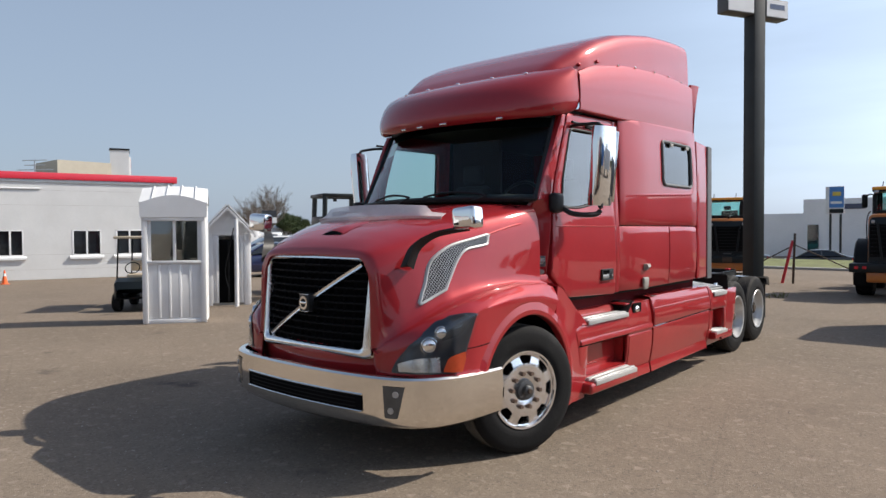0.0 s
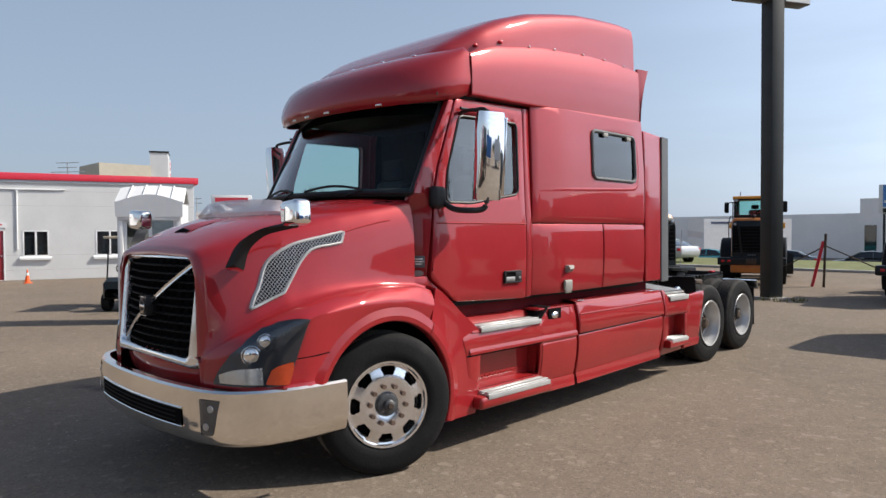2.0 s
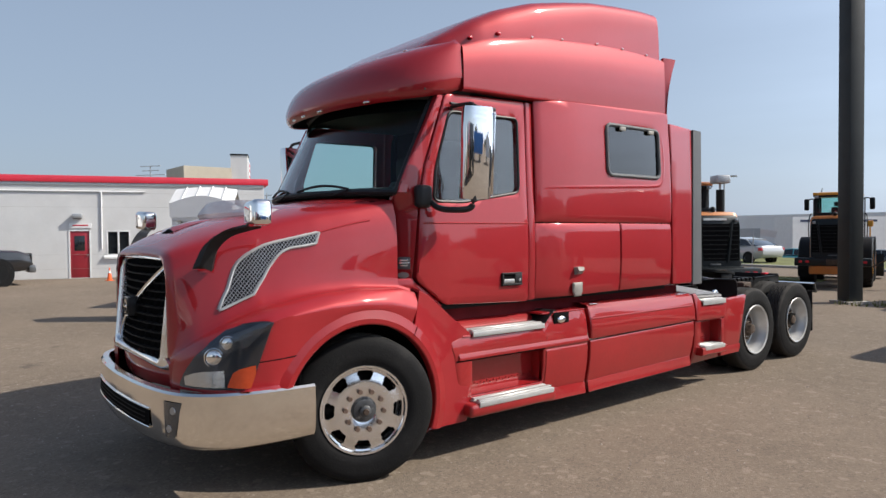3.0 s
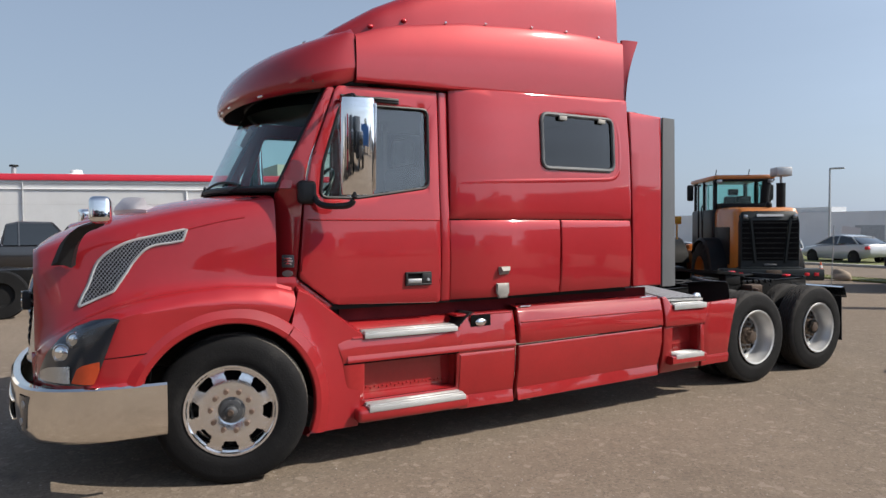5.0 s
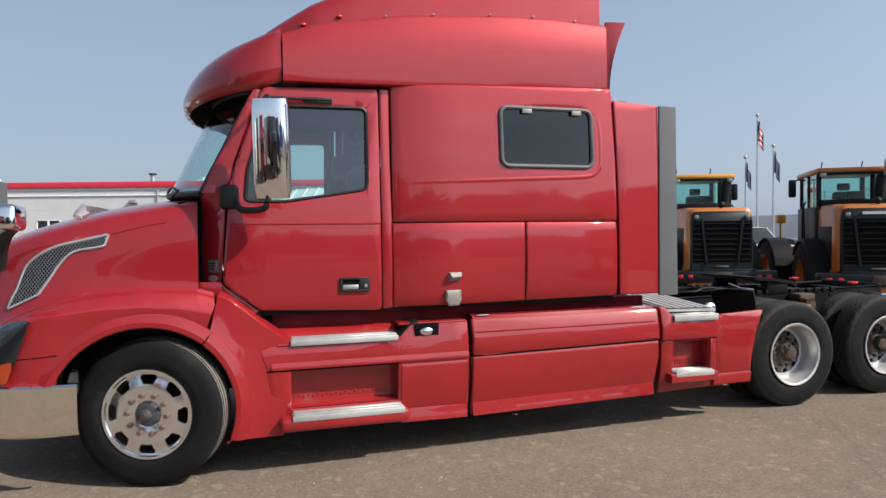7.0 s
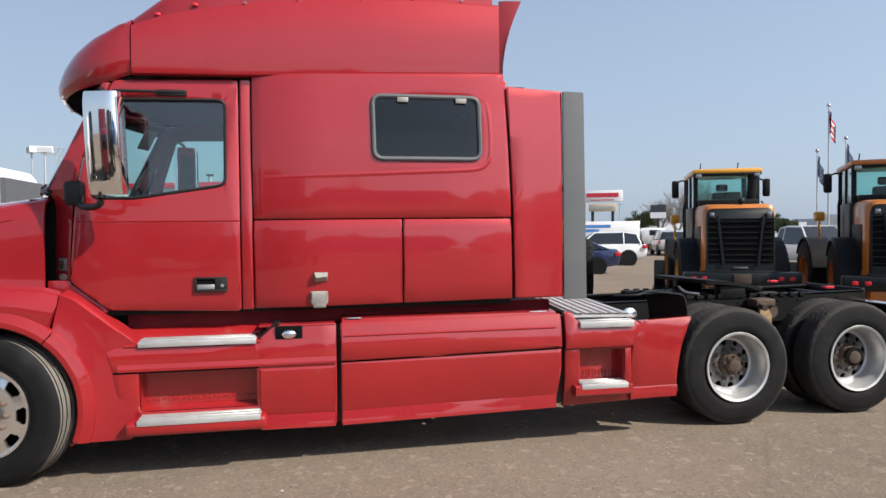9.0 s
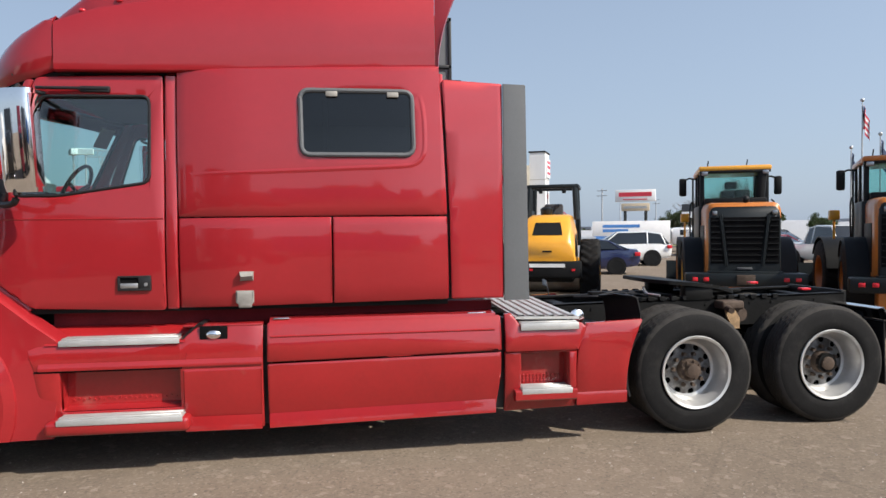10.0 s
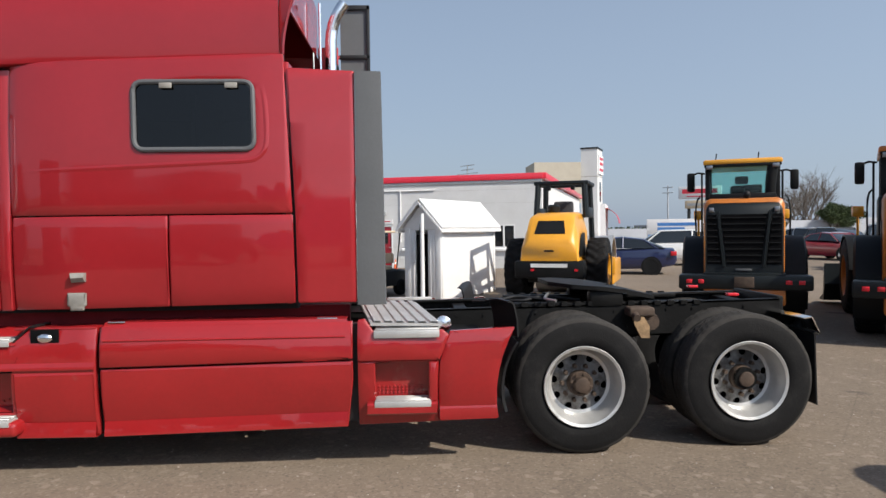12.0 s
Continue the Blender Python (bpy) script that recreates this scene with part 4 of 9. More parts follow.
# ---- sleeper ----
SW = rounded([(2.865, 2.345), (3.725, 2.345), (3.715, 2.84), (2.855, 2.84)], 0.075, 6)
for side in (1, -1):
    b = skin(rounded([(1.935, 1.876), (3.988, 1.878), (3.962, 2.48), (3.935, 3.052), (1.935, 2.985)], 0.015), [SW], sleeper_x, 0.08, 0.04)
    part("sleeper_side", b if side > 0 else flip(b), RED, truck, "red sleeper side with a window")
    b = skin(rounded([(1.935, 1.185), (3.08, 1.20), (3.08, 1.868), (1.935, 1.868)], 0.012), [], sleeper_x, 0.1, 0.04)
    part("sleeper_lower_side", b if side > 0 else flip(b), RED, truck)
    b = skin(rounded([(3.092, 1.20), (4.0, 1.21), (3.988, 1.866), (3.092, 1.868)], 0.012), [], sleeper_x, 0.15, 0.04)
    part("luggage_door", b if side > 0 else flip(b), RED, truck, "flush red luggage door")
    bm = bmesh.new()
    ring = [Vector((sleeper_x(p.x, p.y) + 0.004, p.x, p.y)) for p in SW]
    tube(bm, ring + [ring[0]], 0.019, 8)
    win = part("sleeper_window", bm if side > 0 else flip(bm), GREY_TRIM, truck, "dark sleeper window in a grey frame")
    b = skin(SW, [], lambda y, z: sleeper_x(y, z) - 0.006, 0.3, 0.0)
    part("sleeper_pane", b if side > 0 else flip(b), DARK_GLASS, win, "dark tinted pane")
    for y in (3.05, 3.52):
        bm = bmesh.new()
        box(bm, (1.262, y, 2.79), (1.283, y + 0.09, 2.83), 0.006)
        part("window_latch", bm if side > 0 else flip(bm), LATCH, win)
    bm = bmesh.new()
    run = arc([(2.03, 2.195, 0), (2.6, 2.218, 0), (3.2, 2.243, 0), (3.62, 2.262, 0), (3.74, 2.285, 0), (3.80, 2.36, 0), (3.812, 2.50, 0), (3.80, 2.70, 0), (3.775, 2.82, 0)], 5)
    rows = []
    for i, p in enumerate(run):
        d = (run[min(i + 1, len(run) - 1)] - run[max(i - 1, 0)]).normalized()
        fade_ = min(1.0, i / 6, (len(run) - 1 - i) / 6)
        rows.append([Vector((sleeper_x(p.x - d.y * w, p.y + d.x * w) + h * fade_, p.x - d.y * w, p.y + d.x * w)) for w, h in ((0.016, 0.0005), (0.004, 0.005), (-0.004, 0.005), (-0.022, 0.0005))])
    sheet(bm, rows)
    part("body_crease", bm if side > 0 else flip(bm), RED, truck)
    b = skin(rounded([(4.02, 1.21), (4.452, 1.205), (4.452, 2.93), (3.955, 2.945), (3.985, 2.48), (4.01, 1.87)], 0.02), [], lambda y, z: 1.255 - 0.05 * (y - 3.94) / 0.5 - 0.02 * max(0, z - 2.2) ** 2, 0.15, 0.03)
    part("side_extender", b if side > 0 else flip(b), RED, truck, "red side extender behind the sleeper")
    bm = bmesh.new()
    sheet(bm, [[(1.213, 4.456, z), (1.216, 4.474, z), (1.195, 4.645 + 0.02 * (2.9 - z) / 1.7, z), (1.17, 4.65 + 0.02 * (2.9 - z) / 1.7, z), (1.17, 4.474, z), (1.19, 4.456, z)] for z in np.linspace(1.185, 2.925, 6)], closed=True)
    bm.faces.new([v for v in bm.verts if abs(v.co.z - 2.925) < 1e-4])
    if side > 0:
        part("extender_edge", bm, GREY_TRIM, truck, "grey rubber trailing edge")
    b = skin(rounded([(2.358, 1.312), (2.358, 1.222), (2.378, 1.205), (2.378, 1.183), (2.474, 1.183), (2.474, 1.205), (2.492, 1.222), (2.492, 1.312)], 0.004, 2), [], lambda y, z: 1.277, 0.3, 0.012)
    part("latch_plate", b if side > 0 else flip(b), LATCH, truck, "bare metal latch plate")
    bm = bmesh.new()
    sheet(bm, [[(1.25, 2.392 - g, 1.387 + k), (d0, 2.392 + k, 1.387 + k), (d1, 2.486 - k, 1.392 + k), (1.25, 2.49, 1.387)] for g, k, d0, d1 in ((0, 0, 1.275, 1.268),)] + [[(1.25, 2.388, 1.42), (1.31, 2.402, 1.42), (1.30, 2.484, 1.425), (1.25, 2.492, 1.42)], [(1.25, 2.385, 1.458), (1.296, 2.39, 1.456), (1.29, 2.49, 1.458), (1.25, 2.495, 1.458)]])
    bm.faces.new([v for v in bm.verts if v.co.z > 1.45])
    part("latch_block", bm if side > 0 else flip(bm), LATCH, truck, "bare metal latch block", 20)
for side in (1, -1):
    bm = bmesh.new()
    box(bm, (1.165, 3.90, 1.20), (1.185, 4.12, 2.955))
    part("gap_seal", bm if side > 0 else flip(bm), BLACK, truck, "black rubber seal in the gap behind the sleeper")
bm = bmesh.new()
box(bm, (-1.2, 3.93, 1.2), (1.2, 3.97, 3.0), 0.01)
part("sleeper_back", bm, RED, truck, "red back wall of the sleeper")
for lo, hi in (((-1.17, 1.94, 1.21), (-1.15, 3.92, 2.95)), ((1.15, 1.94, 1.21), (1.17, 3.92, 2.28))):
    bm = bmesh.new()
    box(bm, lo, hi, 0)
    part("sleeper_lining", bm, DARK, truck)
bm = bmesh.new()
box(bm, (-1.03, 0.85, 1.06), (1.03, 4.3, 1.17), 0.02)
part("cab_underside", bm, FRAME_BLACK, truck)

# ---- roof: visor, side walls, dome, trailing wing ----
def visor_point(a, f):
    """A point of the visor: a runs round it from the right side (-90) to the left (90 degrees), f from the lip (0) to the roof (1)."""
    n = 2 / 2.25
    yf = lerp(f, [0, 0.06, 0.18, 0.38, 0.58, 0.78, 1.0, 1.15], [0.36, 0.315, 0.30, 0.335, 0.40, 0.525, 0.80, 1.06])
    w = lerp(f, [0, 0.06, 0.3, 1.0, 1.15], [1.165, 1.185, 1.208, 1.188, 1.12])
    c, s = abs(math.cos(a)) ** n, math.copysign(abs(math.sin(a)) ** n, math.sin(a))
    x, y = w * s, 1.072 - (1.072 - yf) * c
    lo = lerp(y, [0.33, 0.45, 0.60, 0.80, 0.95, 1.07], [2.835, 2.842, 2.86, 2.89, 2.92, 2.965])
    hi = lerp(y, [0.80, 1.07], [3.345, 3.33])
    return Vector((x, y, lo + (hi - lo) * f))


bm = bmesh.new()
va = [radians(-90 + 180 * k / 48) for k in range(49)]
rows = [[visor_point(a, f) for a in va] for f in (0, 0.03, 0.07, 0.13, 0.2, 0.3, 0.4, 0.5, 0.6, 0.7, 0.8, 0.9, 1.0, 1.15)]
under = []
for a in va:
    p = visor_point(a, 0)
    under.append(Vector((p.x * 0.94, min(1.06, p.y + 0.22 * abs(math.cos(a))), 2.94)))
sheet(bm, rows)
thick(bm, 0.012)
part("roof_visor", bm, RED, truck, "red visor over the windshield")
# near-black sheet from the visor's lip back to the windshield
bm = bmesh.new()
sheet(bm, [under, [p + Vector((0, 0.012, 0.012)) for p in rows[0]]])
part("visor_underside", bm, DARK, truck, "dark underside of the visor")


def crease_z(y):
    return lerp(y, [0.5, 0.8, 1.07, 1.37, 2.06, 2.94, 3.4, 3.9], [3.17, 3.245, 3.32, 3.43, 3.55, 3.62, 3.63, 3.615])


def foot_z(y):
    return lerp(y, [1.07, 1.9, 3.92], [2.972, 2.985, 3.045])


for side in (1, -1):
    bm = bmesh.new()
    rows = []
    for y in np.linspace(1.082, 3.905, 26):
        zc, zf = crease_z(y), foot_z(y)
        rows.append([(1.10, y, zf - 0.012), (1.19, y, zf - 0.016), (1.212, y, zf - 0.004), (1.217, y, zf + 0.02), (1.216, y, (zc + zf) / 2), (1.206, y, zc - 0.025), (1.185, y, zc + 0.004)])
    sheet(bm, rows)
    thick(bm, 0.015)
    part("roof_side", bm if side > 0 else flip(bm), RED, truck, "red side wall of the roof fairing")
    bm = bmesh.new()
    sheet(bm, [[(1.10, y, foot_z(y) - 0.05), (1.175, y, foot_z(y) - 0.032)] for y in np.linspace(1.2, 3.9, 12)])
    part("roof_gap", bm if side > 0 else flip(bm), DARK, truck)
    bm = bmesh.new()
    rows = []
    for t in np.linspace(0, 1, 9):
        z = 3.05 + 0.60 * t
        rows.append([(1.20 - 0.01 * t, 3.91, z), (1.21, 3.935 + 0.03 * t, z), (1.225, 3.93 + 0.16 * t ** 1.8, z), (1.195, 3.94 + 0.16 * t ** 1.8, z), (1.16, 3.915, z)])
    vs = sheet(bm, rows, closed=True)
    bm.faces.new(vs[-1])
    part("roof_wing", bm if side > 0 else flip(bm), RED, truck, "flared trailing wing of the roof fairing")
DY = [0.50, 0.62, 0.75, 1.0, 1.3, 1.6, 2.0, 2.4, 2.8, 3.2, 3.6, 3.86]
DZ = [2.96, 3.075, 3.215, 3.44, 3.63, 3.775, 3.91, 3.995, 4.065, 4.11, 4.145, 4.15]
DW = [0.26, 0.50, 0.74, 0.99, 1.12, 1.155, 1.17, 1.175, 1.18, 1.18, 1.18, 1.175]
bm = bmesh.new()
rows = []
for y in np.linspace(0.50, 3.86, 42):
    zt, w, zc = lerp(y, DY, DZ), lerp(y, DY, DW), crease_z(y) - 0.005 - 0.12 * max(0.0, 1.07 - y)
    h = max(0.02, zt - zc)
    k = min(1.0, max(0.0, (y - 1.2) / 1.6))
    half = [(w, zc), (w * 0.995, zc + 0.33 * h), (w * (0.978 + 0.008 * k), zc + (0.62 + 0.06 * k) * h), (w * (0.93 + 0.03 * k), zc + (0.85 + 0.04 * k) * h), (w * (0.83 + 0.04 * k), zc + (0.95 + 0.025 * k) * h), (w * 0.55, zc + 0.992 * h), (0, zt)]
    half = [(p.x, p.z) for p in arc([(a, 0, b) for a, b in half], 3)]
    rows.append([Vector((-a, y, b)) for a, b in half] + [Vector((a, y, b)) for a, b in half[-2::-1]])
sheet(bm, rows)
cap = [bm.verts.new(p) for p in rows[-1]]
bm.faces.new(cap)
thick(bm, 0.015)
dome = part("roof_dome", bm, RED, truck, "raised red roof dome")
for side in (1, -1):
    for y in (1.25, 1.53):
        bm = bmesh.new()
        t = bmesh.new()
        bmesh.ops.create_uvsphere(t, u_segments=14, v_segments=8, radius=1, matrix=Matrix.Translation((side * (lerp(y, DY, DW) + 0.005), y, crease_z(y) + 0.05)) @ Matrix.Diagonal((0.016, 0.026, 0.017, 1)))
        join(bm, t)
        part("marker_lamp", bm, RED_LENS, truck, "small red marker lamp")
for x in (-0.75, -0.35, 0.0, 0.35, 0.75):
    bm = bmesh.new()
    t = bmesh.new()
    bmesh.ops.create_uvsphere(t, u_segments=10, v_segments=6, radius=1, matrix=Matrix.Translation(visor_point(x * 0.9, 0.95) + Vector((0, 0.002, -0.002))) @ Matrix.Diagonal((0.022, 0.022, 0.015, 1)))
    join(bm, t)
    part("marker_lamp", bm, CHROME, truck)
for y in (1.9, 2.3, 2.8, 3.2, 3.6):
    for s in (1, -1):
        bm = bmesh.new()
        rod(bm, (s * 1.19, y, crease_z(y) + 0.004), (s * 1.2, y, crease_z(y) + 0.012), 0.012, seg=8)
        part("roof_screw", bm, ALU, truck)
for x in (-0.9, -0.30, -0.10, 0.10, 0.62):
    bm = bmesh.new()
    q, q2 = visor_point(x - 0.03, 0.035), visor_point(x + 0.03, 0.035)
    rod(bm, q + Vector((0, -0.004, 0)), q2 + Vector((0, -0.004, 0)), 0.010, seg=8)
    part("visor_tab", bm, ALU, truck)

# exhaust stack and baffle on the far side, behind the sleeper
bm = bmesh.new()
tube(bm, arc([(-1.02, 4.02, 1.25), (-1.02, 4.02, 2.5), (-1.02, 4.02, 3.6), (-1.02, 4.025, 3.80), (-1.01, 4.05, 3.93), (-1.0, 4.11, 4.06), (-1.0, 4.17, 4.15)], 6), 0.062, 20)
part("exhaust_pipe", bm, ALU, truck, "bright curved exhaust pipe")
bm = bmesh.new()
rod(bm, (-0.85, 3.93, 2.9), (-0.85, 3.93, 4.1), 0.014)
part("antenna_rod", bm, ALU, truck)
bm = bmesh.new()
rod(bm, (-0.62, 3.90, 3.02), (-0.70, 3.88, 3.55), 0.008)
part("antenna_rod", bm, STEEL, truck)
bm = bmesh.new()
box(bm, (-1.14, 3.87, 2.93), (-1.11, 4.085, 3.72), 0.012)
wall_in = part("fairing_inner_wall", bm, RED, truck, "red inner wall of the roof fairing")
bm = bmesh.new()
lathe(bm, [(0.0, 0.0), (0.004, 0.075), (0.0, 0.085)], "x", (-1.108, 4.0, 3.40), 22)
for v in bm.verts:
    v.co.z = 3.40 + (v.co.z - 3.40) * 1.9
    v.co.y += 0.25 * (v.co.z - 3.40)
part("cable_opening", bm, DARK, wall_in)
baffle = new("air_baffle")
baffle.parent = truck
baffle["label"] = "dark framed baffle on the far corner of the sleeper"
bm = bmesh.new()
box(bm, (-1.25, 4.10, 2.9), (-1.23, 4.40, 4.2), 0)
part("baffle_panel", bm, GREY_TRIM, baffle)
for lo, hi in (((-1.26, 4.08, 4.15), (-1.2, 4.42, 4.20)), ((-1.26, 4.385, 2.9), (-1.2, 4.42, 4.2)), ((-1.26, 4.08, 3.62), (-1.2, 4.42, 3.66)), ((-1.26, 4.08, 3.2), (-1.2, 4.42, 3.24))):
    bm = bmesh.new()
    box(bm, lo, hi, 0.005)
    part("baffle_bar", bm, BLACK, baffle)

# ---- side skirts, steps and tanks ----
def skirt_x(y, z):
    return lerp(y, [0.9, 2.5, 4.4, 5.5], [1.285, 1.285, 1.255, 1.235]) - 0.075 * max(0, (0.70 - z) / 0.45) ** 2 - 0.045 * max(0, (z - 0.82) / 0.24) ** 2


def skirt_lip(y0, y1, z0, z1, out):
    """A band along a skirt's lower edge that flares outwards from a crease."""
    b = bmesh.new()
    rows = []
    for k in range(9):
        y, z = y0 + (y1 - y0) * k / 8, z0 + (z1 - z0) * k / 8
        x = skirt_x(y, z + 0.112) + out
        rows.append([(x, y, z + 0.112), (x + 0.012, y, z + 0.04), (x + 0.016, y, z + 0.006), (x + 0.010, y, z), (x - 0.06, y, z)])
    sheet(b, rows)
    return b


bm = bmesh.new()
rod(bm, (0, 0, 0), (0.008, 0, 0), 0.010, 0.007, 6)
STUD = bpy.data.meshes.new("step_stud")
bm.to_mesh(STUD)
bm.free()
STUD.materials.append(RED_SKIRT)


def studs(parent, x, y, z):
    ob = new("step_stud", STUD)
    ob.parent = parent
    ob.location = (x, y, z)


for side in (1, -1):
    def add(name, b, material, parent, label="", smooth=40):
        return part(name, b if side > 0 else flip(b), material, parent, label, smooth)

    entry = new("entry_step")
    entry.parent = truck
    entry["label"] = "red cab entry fairing with two aluminium steps"
    hole = rounded([(1.10, 0.44), (1.945, 0.44), (1.945, 0.745), (1.10, 0.745)], 0.02)
    add("step_fairing", skin(rounded([(0.96, 0.25), (2.55, 0.25), (2.55, 1.055), (2.075, 1.06), (1.958, 0.945), (0.86, 0.945), (0.915, 0.76), (0.95, 0.50)], 0.012), [hole], skirt_x, 0.12, 0.04), RED_SKIRT, entry)
    b = bmesh.new()
    sheet(b, [[(1.245, y, 0.445), (1.13, y, 0.46), (1.13, y, 0.74), (1.25, y, 0.75)] for y in (1.095, 1.5, 1.95)])
    box(b, (1.13, 1.09, 0.44), (1.25, 1.1, 0.75))
    box(b, (1.13, 1.945, 0.44), (1.25, 1.955, 0.75))
    add("step_recess", b, RED_SKIRT, entry)
    b = bmesh.new()
    box(b, (1.10, 1.01, 0.285), (1.372, 2.02, 0.395), 0.035, 3)
    add("lower_step", b, RED_SKIRT, entry)
    b = bmesh.new()
    sheet(b, [[(skirt_x(y, z) + d, y, z) for z, d in ((0.752, 0.001), (0.748, 0.004), (0.742, 0.004), (0.738, 0.001))] for y in np.linspace(0.925, 1.96, 10)])
    add("fairing_seam", b, DARK, entry)
    b = bmesh.new()
    box(b, (1.16, 1.10, 0.392), (1.372, 1.975, 0.408), 0.005)
    for k in range(3):
        box(b, (1.18 + k * 0.068, 1.11, 0.406), (1.222 + k * 0.068, 1.965, 0.424), 0.005, 1)
    box(b, (1.366, 1.10, 0.365), (1.378, 1.975, 0.408), 0.004)
    add("step_tread", b, TREADPLATE, entry, "ribbed aluminium tread")
    for k in range(22 if side > 0 else 0):
        studs(entry, 1.13, 1.14 + k * 0.037, 0.50 + 0.012 * (k % 2))
    b = bmesh.new()
    sheet(b, [[(1.285, y, 0.938), (1.27, y, 0.955), (1.12, y, 0.985), (1.08, y, 1.04), (1.05, y, 1.05)] for y in (1.0, 1.4, 1.98)])
    add("upper_ledge", b, RED_SKIRT, entry)
    # sill below the cab, its shade put into the colour
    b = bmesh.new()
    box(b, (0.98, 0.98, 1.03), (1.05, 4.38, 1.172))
    add("cab_sill", b, SHADED_RED, entry, "red sill under the cab, coloured dark for the shade there")
    b = bmesh.new()
    box(b, (1.13, 1.10, 0.957), (1.293, 1.945, 0.972), 0.005)
    for k in range(2):
        box(b, (1.15 + k * 0.072, 1.11, 0.970), (1.20 + k * 0.072, 1.935, 0.986), 0.005, 1)
    box(b, (1.284, 1.10, 0.93), (1.298, 1.945, 0.972), 0.004)
    add("step_tread", b, TREADPLATE, entry, "ribbed aluminium tread")
    # front face of the raised fairing, coloured black for the shade on it
    b = bmesh.new()
    sheet(b, [[(x, 1.955 - 0.25 * (1.28 - x), 0.955), (x, 2.08, 1.075), (x, 2.12, 1.075)] for x in (1.05, 1.15, 1.272)])
    thick(b, 0.01)
    add("shaded_ledge_end", b, BLACK, entry)
    b = bmesh.new()
    box(b, (1.262, 2.088, 0.950), (1.276, 2.292, 1.050), 0.010)
    add("filler_recess", b, DARK, entry)
    b = bmesh.new()
    t = bmesh.new()
    bmesh.ops.create_uvsphere(t, u_segments=12, v_segments=8, radius=1, matrix=Matrix.Translation((1.272, 2.19, 0.985)) @ Matrix.Diagonal((0.022, 0.058, 0.036, 1)))
    join(b, t)
    add("filler_cap", b, ALU, entry, "bright filler cap")
    b = bmesh.new()
    box(b, (1.0, 1.96, 1.04), (1.25, 2.545, 1.06), 0.008)
    add("fairing_top", b, RED_SKIRT, entry)
    b = skin(rounded([(1.965, 0.262), (2.542, 0.255), (2.542, 0.732), (1.965, 0.732)], 0.01), [], lambda y, z: skirt_x(y, z) + 0.006, 0.15, 0.03)
    add("lower_panel", b, RED_SKIRT, entry)
    add("skirt_lip", skirt_lip(1.972, 2.536, 0.252, 0.248, 0.009), RED_SKIRT, entry, smooth=20)
    b = bmesh.new()
    sheet(b, [[(skirt_x(y, 0.80) + 0.001, y, 0.805), (skirt_x(y, 0.77) + 0.012, y, 0.780), (skirt_x(y, 0.76) + 0.016, y, 0.762), (skirt_x(y, 0.76) + 0.013, y, 0.752), (skirt_x(y, 0.76) - 0.02, y, 0.752)] for y in np.linspace(0.955, 2.545, 12)])
    add("fairing_lip", b, RED_SKIRT, entry)
    # black box behind the panel gap, standing in for the dark inside it
    b = bmesh.new()
    box(b, (1.10, 2.53, 0.27), (1.19, 2.60, 1.03))
    add("gap_shade_box", b, BLACK, entry)

    tank = new("tank_fairing")
    tank.parent = truck
    tank["label"] = "long red tank fairing with a dented lower panel"
    add("tank_cover", skin(rounded([(2.584, 0.765), (4.415, 0.79), (4.415, 1.065), (2.584, 1.06)], 0.012), [], lambda y, z: skirt_x(y, z) + 0.018, 0.15, 0.04), RED_SKIRT, tank)
    add("tank_cover_lower", skin(rounded([(2.584, 0.25), (4.372, 0.278), (4.415, 0.62), (4.415, 0.772), (2.584, 0.748)], 0.012), [], skirt_x, 0.12, 0.04), RED_SKIRT, tank)
    add("skirt_lip", skirt_lip(2.592, 4.372, 0.247, 0.276, 0.002), RED_SKIRT, tank, smooth=20)
    b = bmesh.new()
    sheet(b, [[(skirt_x(y, 1.05) + 0.010, y, 1.055), (1.22, y, 1.085), (1.09, y, 1.095), (1.04, y, 1.095)] for y in np.linspace(2.60, 4.375, 8)])
    add("tank_top", b, RED_SKIRT, tank)
    b = bmesh.new()
    sheet(b, [[Vector((skirt_x(y, z) + 0.018 + d, y, z)) for z, d in ((0.965, 0), (0.958, 0.007), (0.948, 0))] for y in np.linspace(2.61, 4.36, 12)])
    add("tank_crease", b, RED_SKIRT, tank)
    for lo, hi in (((1.215, 2.63, 1.083), (1.24, 2.75, 1.094)), ((1.19, 4.15, 1.083), (1.22, 4.3, 1.094))):
        b = bmesh.new()
        box(b, lo, hi, 0.003)
        add("tank_clip", b, ALU, tank)

    rear = new("rear_step")
    rear.parent = truck
    rear["label"] = "red rear fairing with two small steps"
    hole = rounded([(4.581, 0.46), (4.975, 0.46), (4.975, 0.752), (4.581, 0.748)], 0.010)
    add("step_panel", skin(rounded([(4.452, 0.273), (5.06, 0.286), (5.047, 0.45), (5.055, 0.768), (4.452, 0.768)], 0.010), [hole], lambda y, z: skirt_x(y, z) - 0.006, 0.12, 0.04), RED_SKIRT, rear)
    add("upper_panel", skin(rounded([(4.452, 0.772), (5.062, 0.770), (5.128, 0.935), (5.133, 0.955), (5.09, 0.992), (4.572, 0.985), (4.505, 1.080), (4.452, 1.070)], 0.010), [], lambda y, z: skirt_x(y, z) + 0.016, 0.12, 0.04), RED_SKIRT, rear)
    add("curved_panel", skin(rounded([(5.068, 0.287), (5.512, 0.300), (5.495, 0.395), (5.493, 0.545), (5.510, 0.67), (5.538, 0.783), (5.585, 0.90), (5.638, 0.999), (5.142, 0.978), (5.10, 0.86), (5.065, 0.75), (5.054, 0.60), (5.052, 0.448)], 0.010), [], skirt_x, 0.12, 0.04), RED_SKIRT, rear)
    b = bmesh.new()
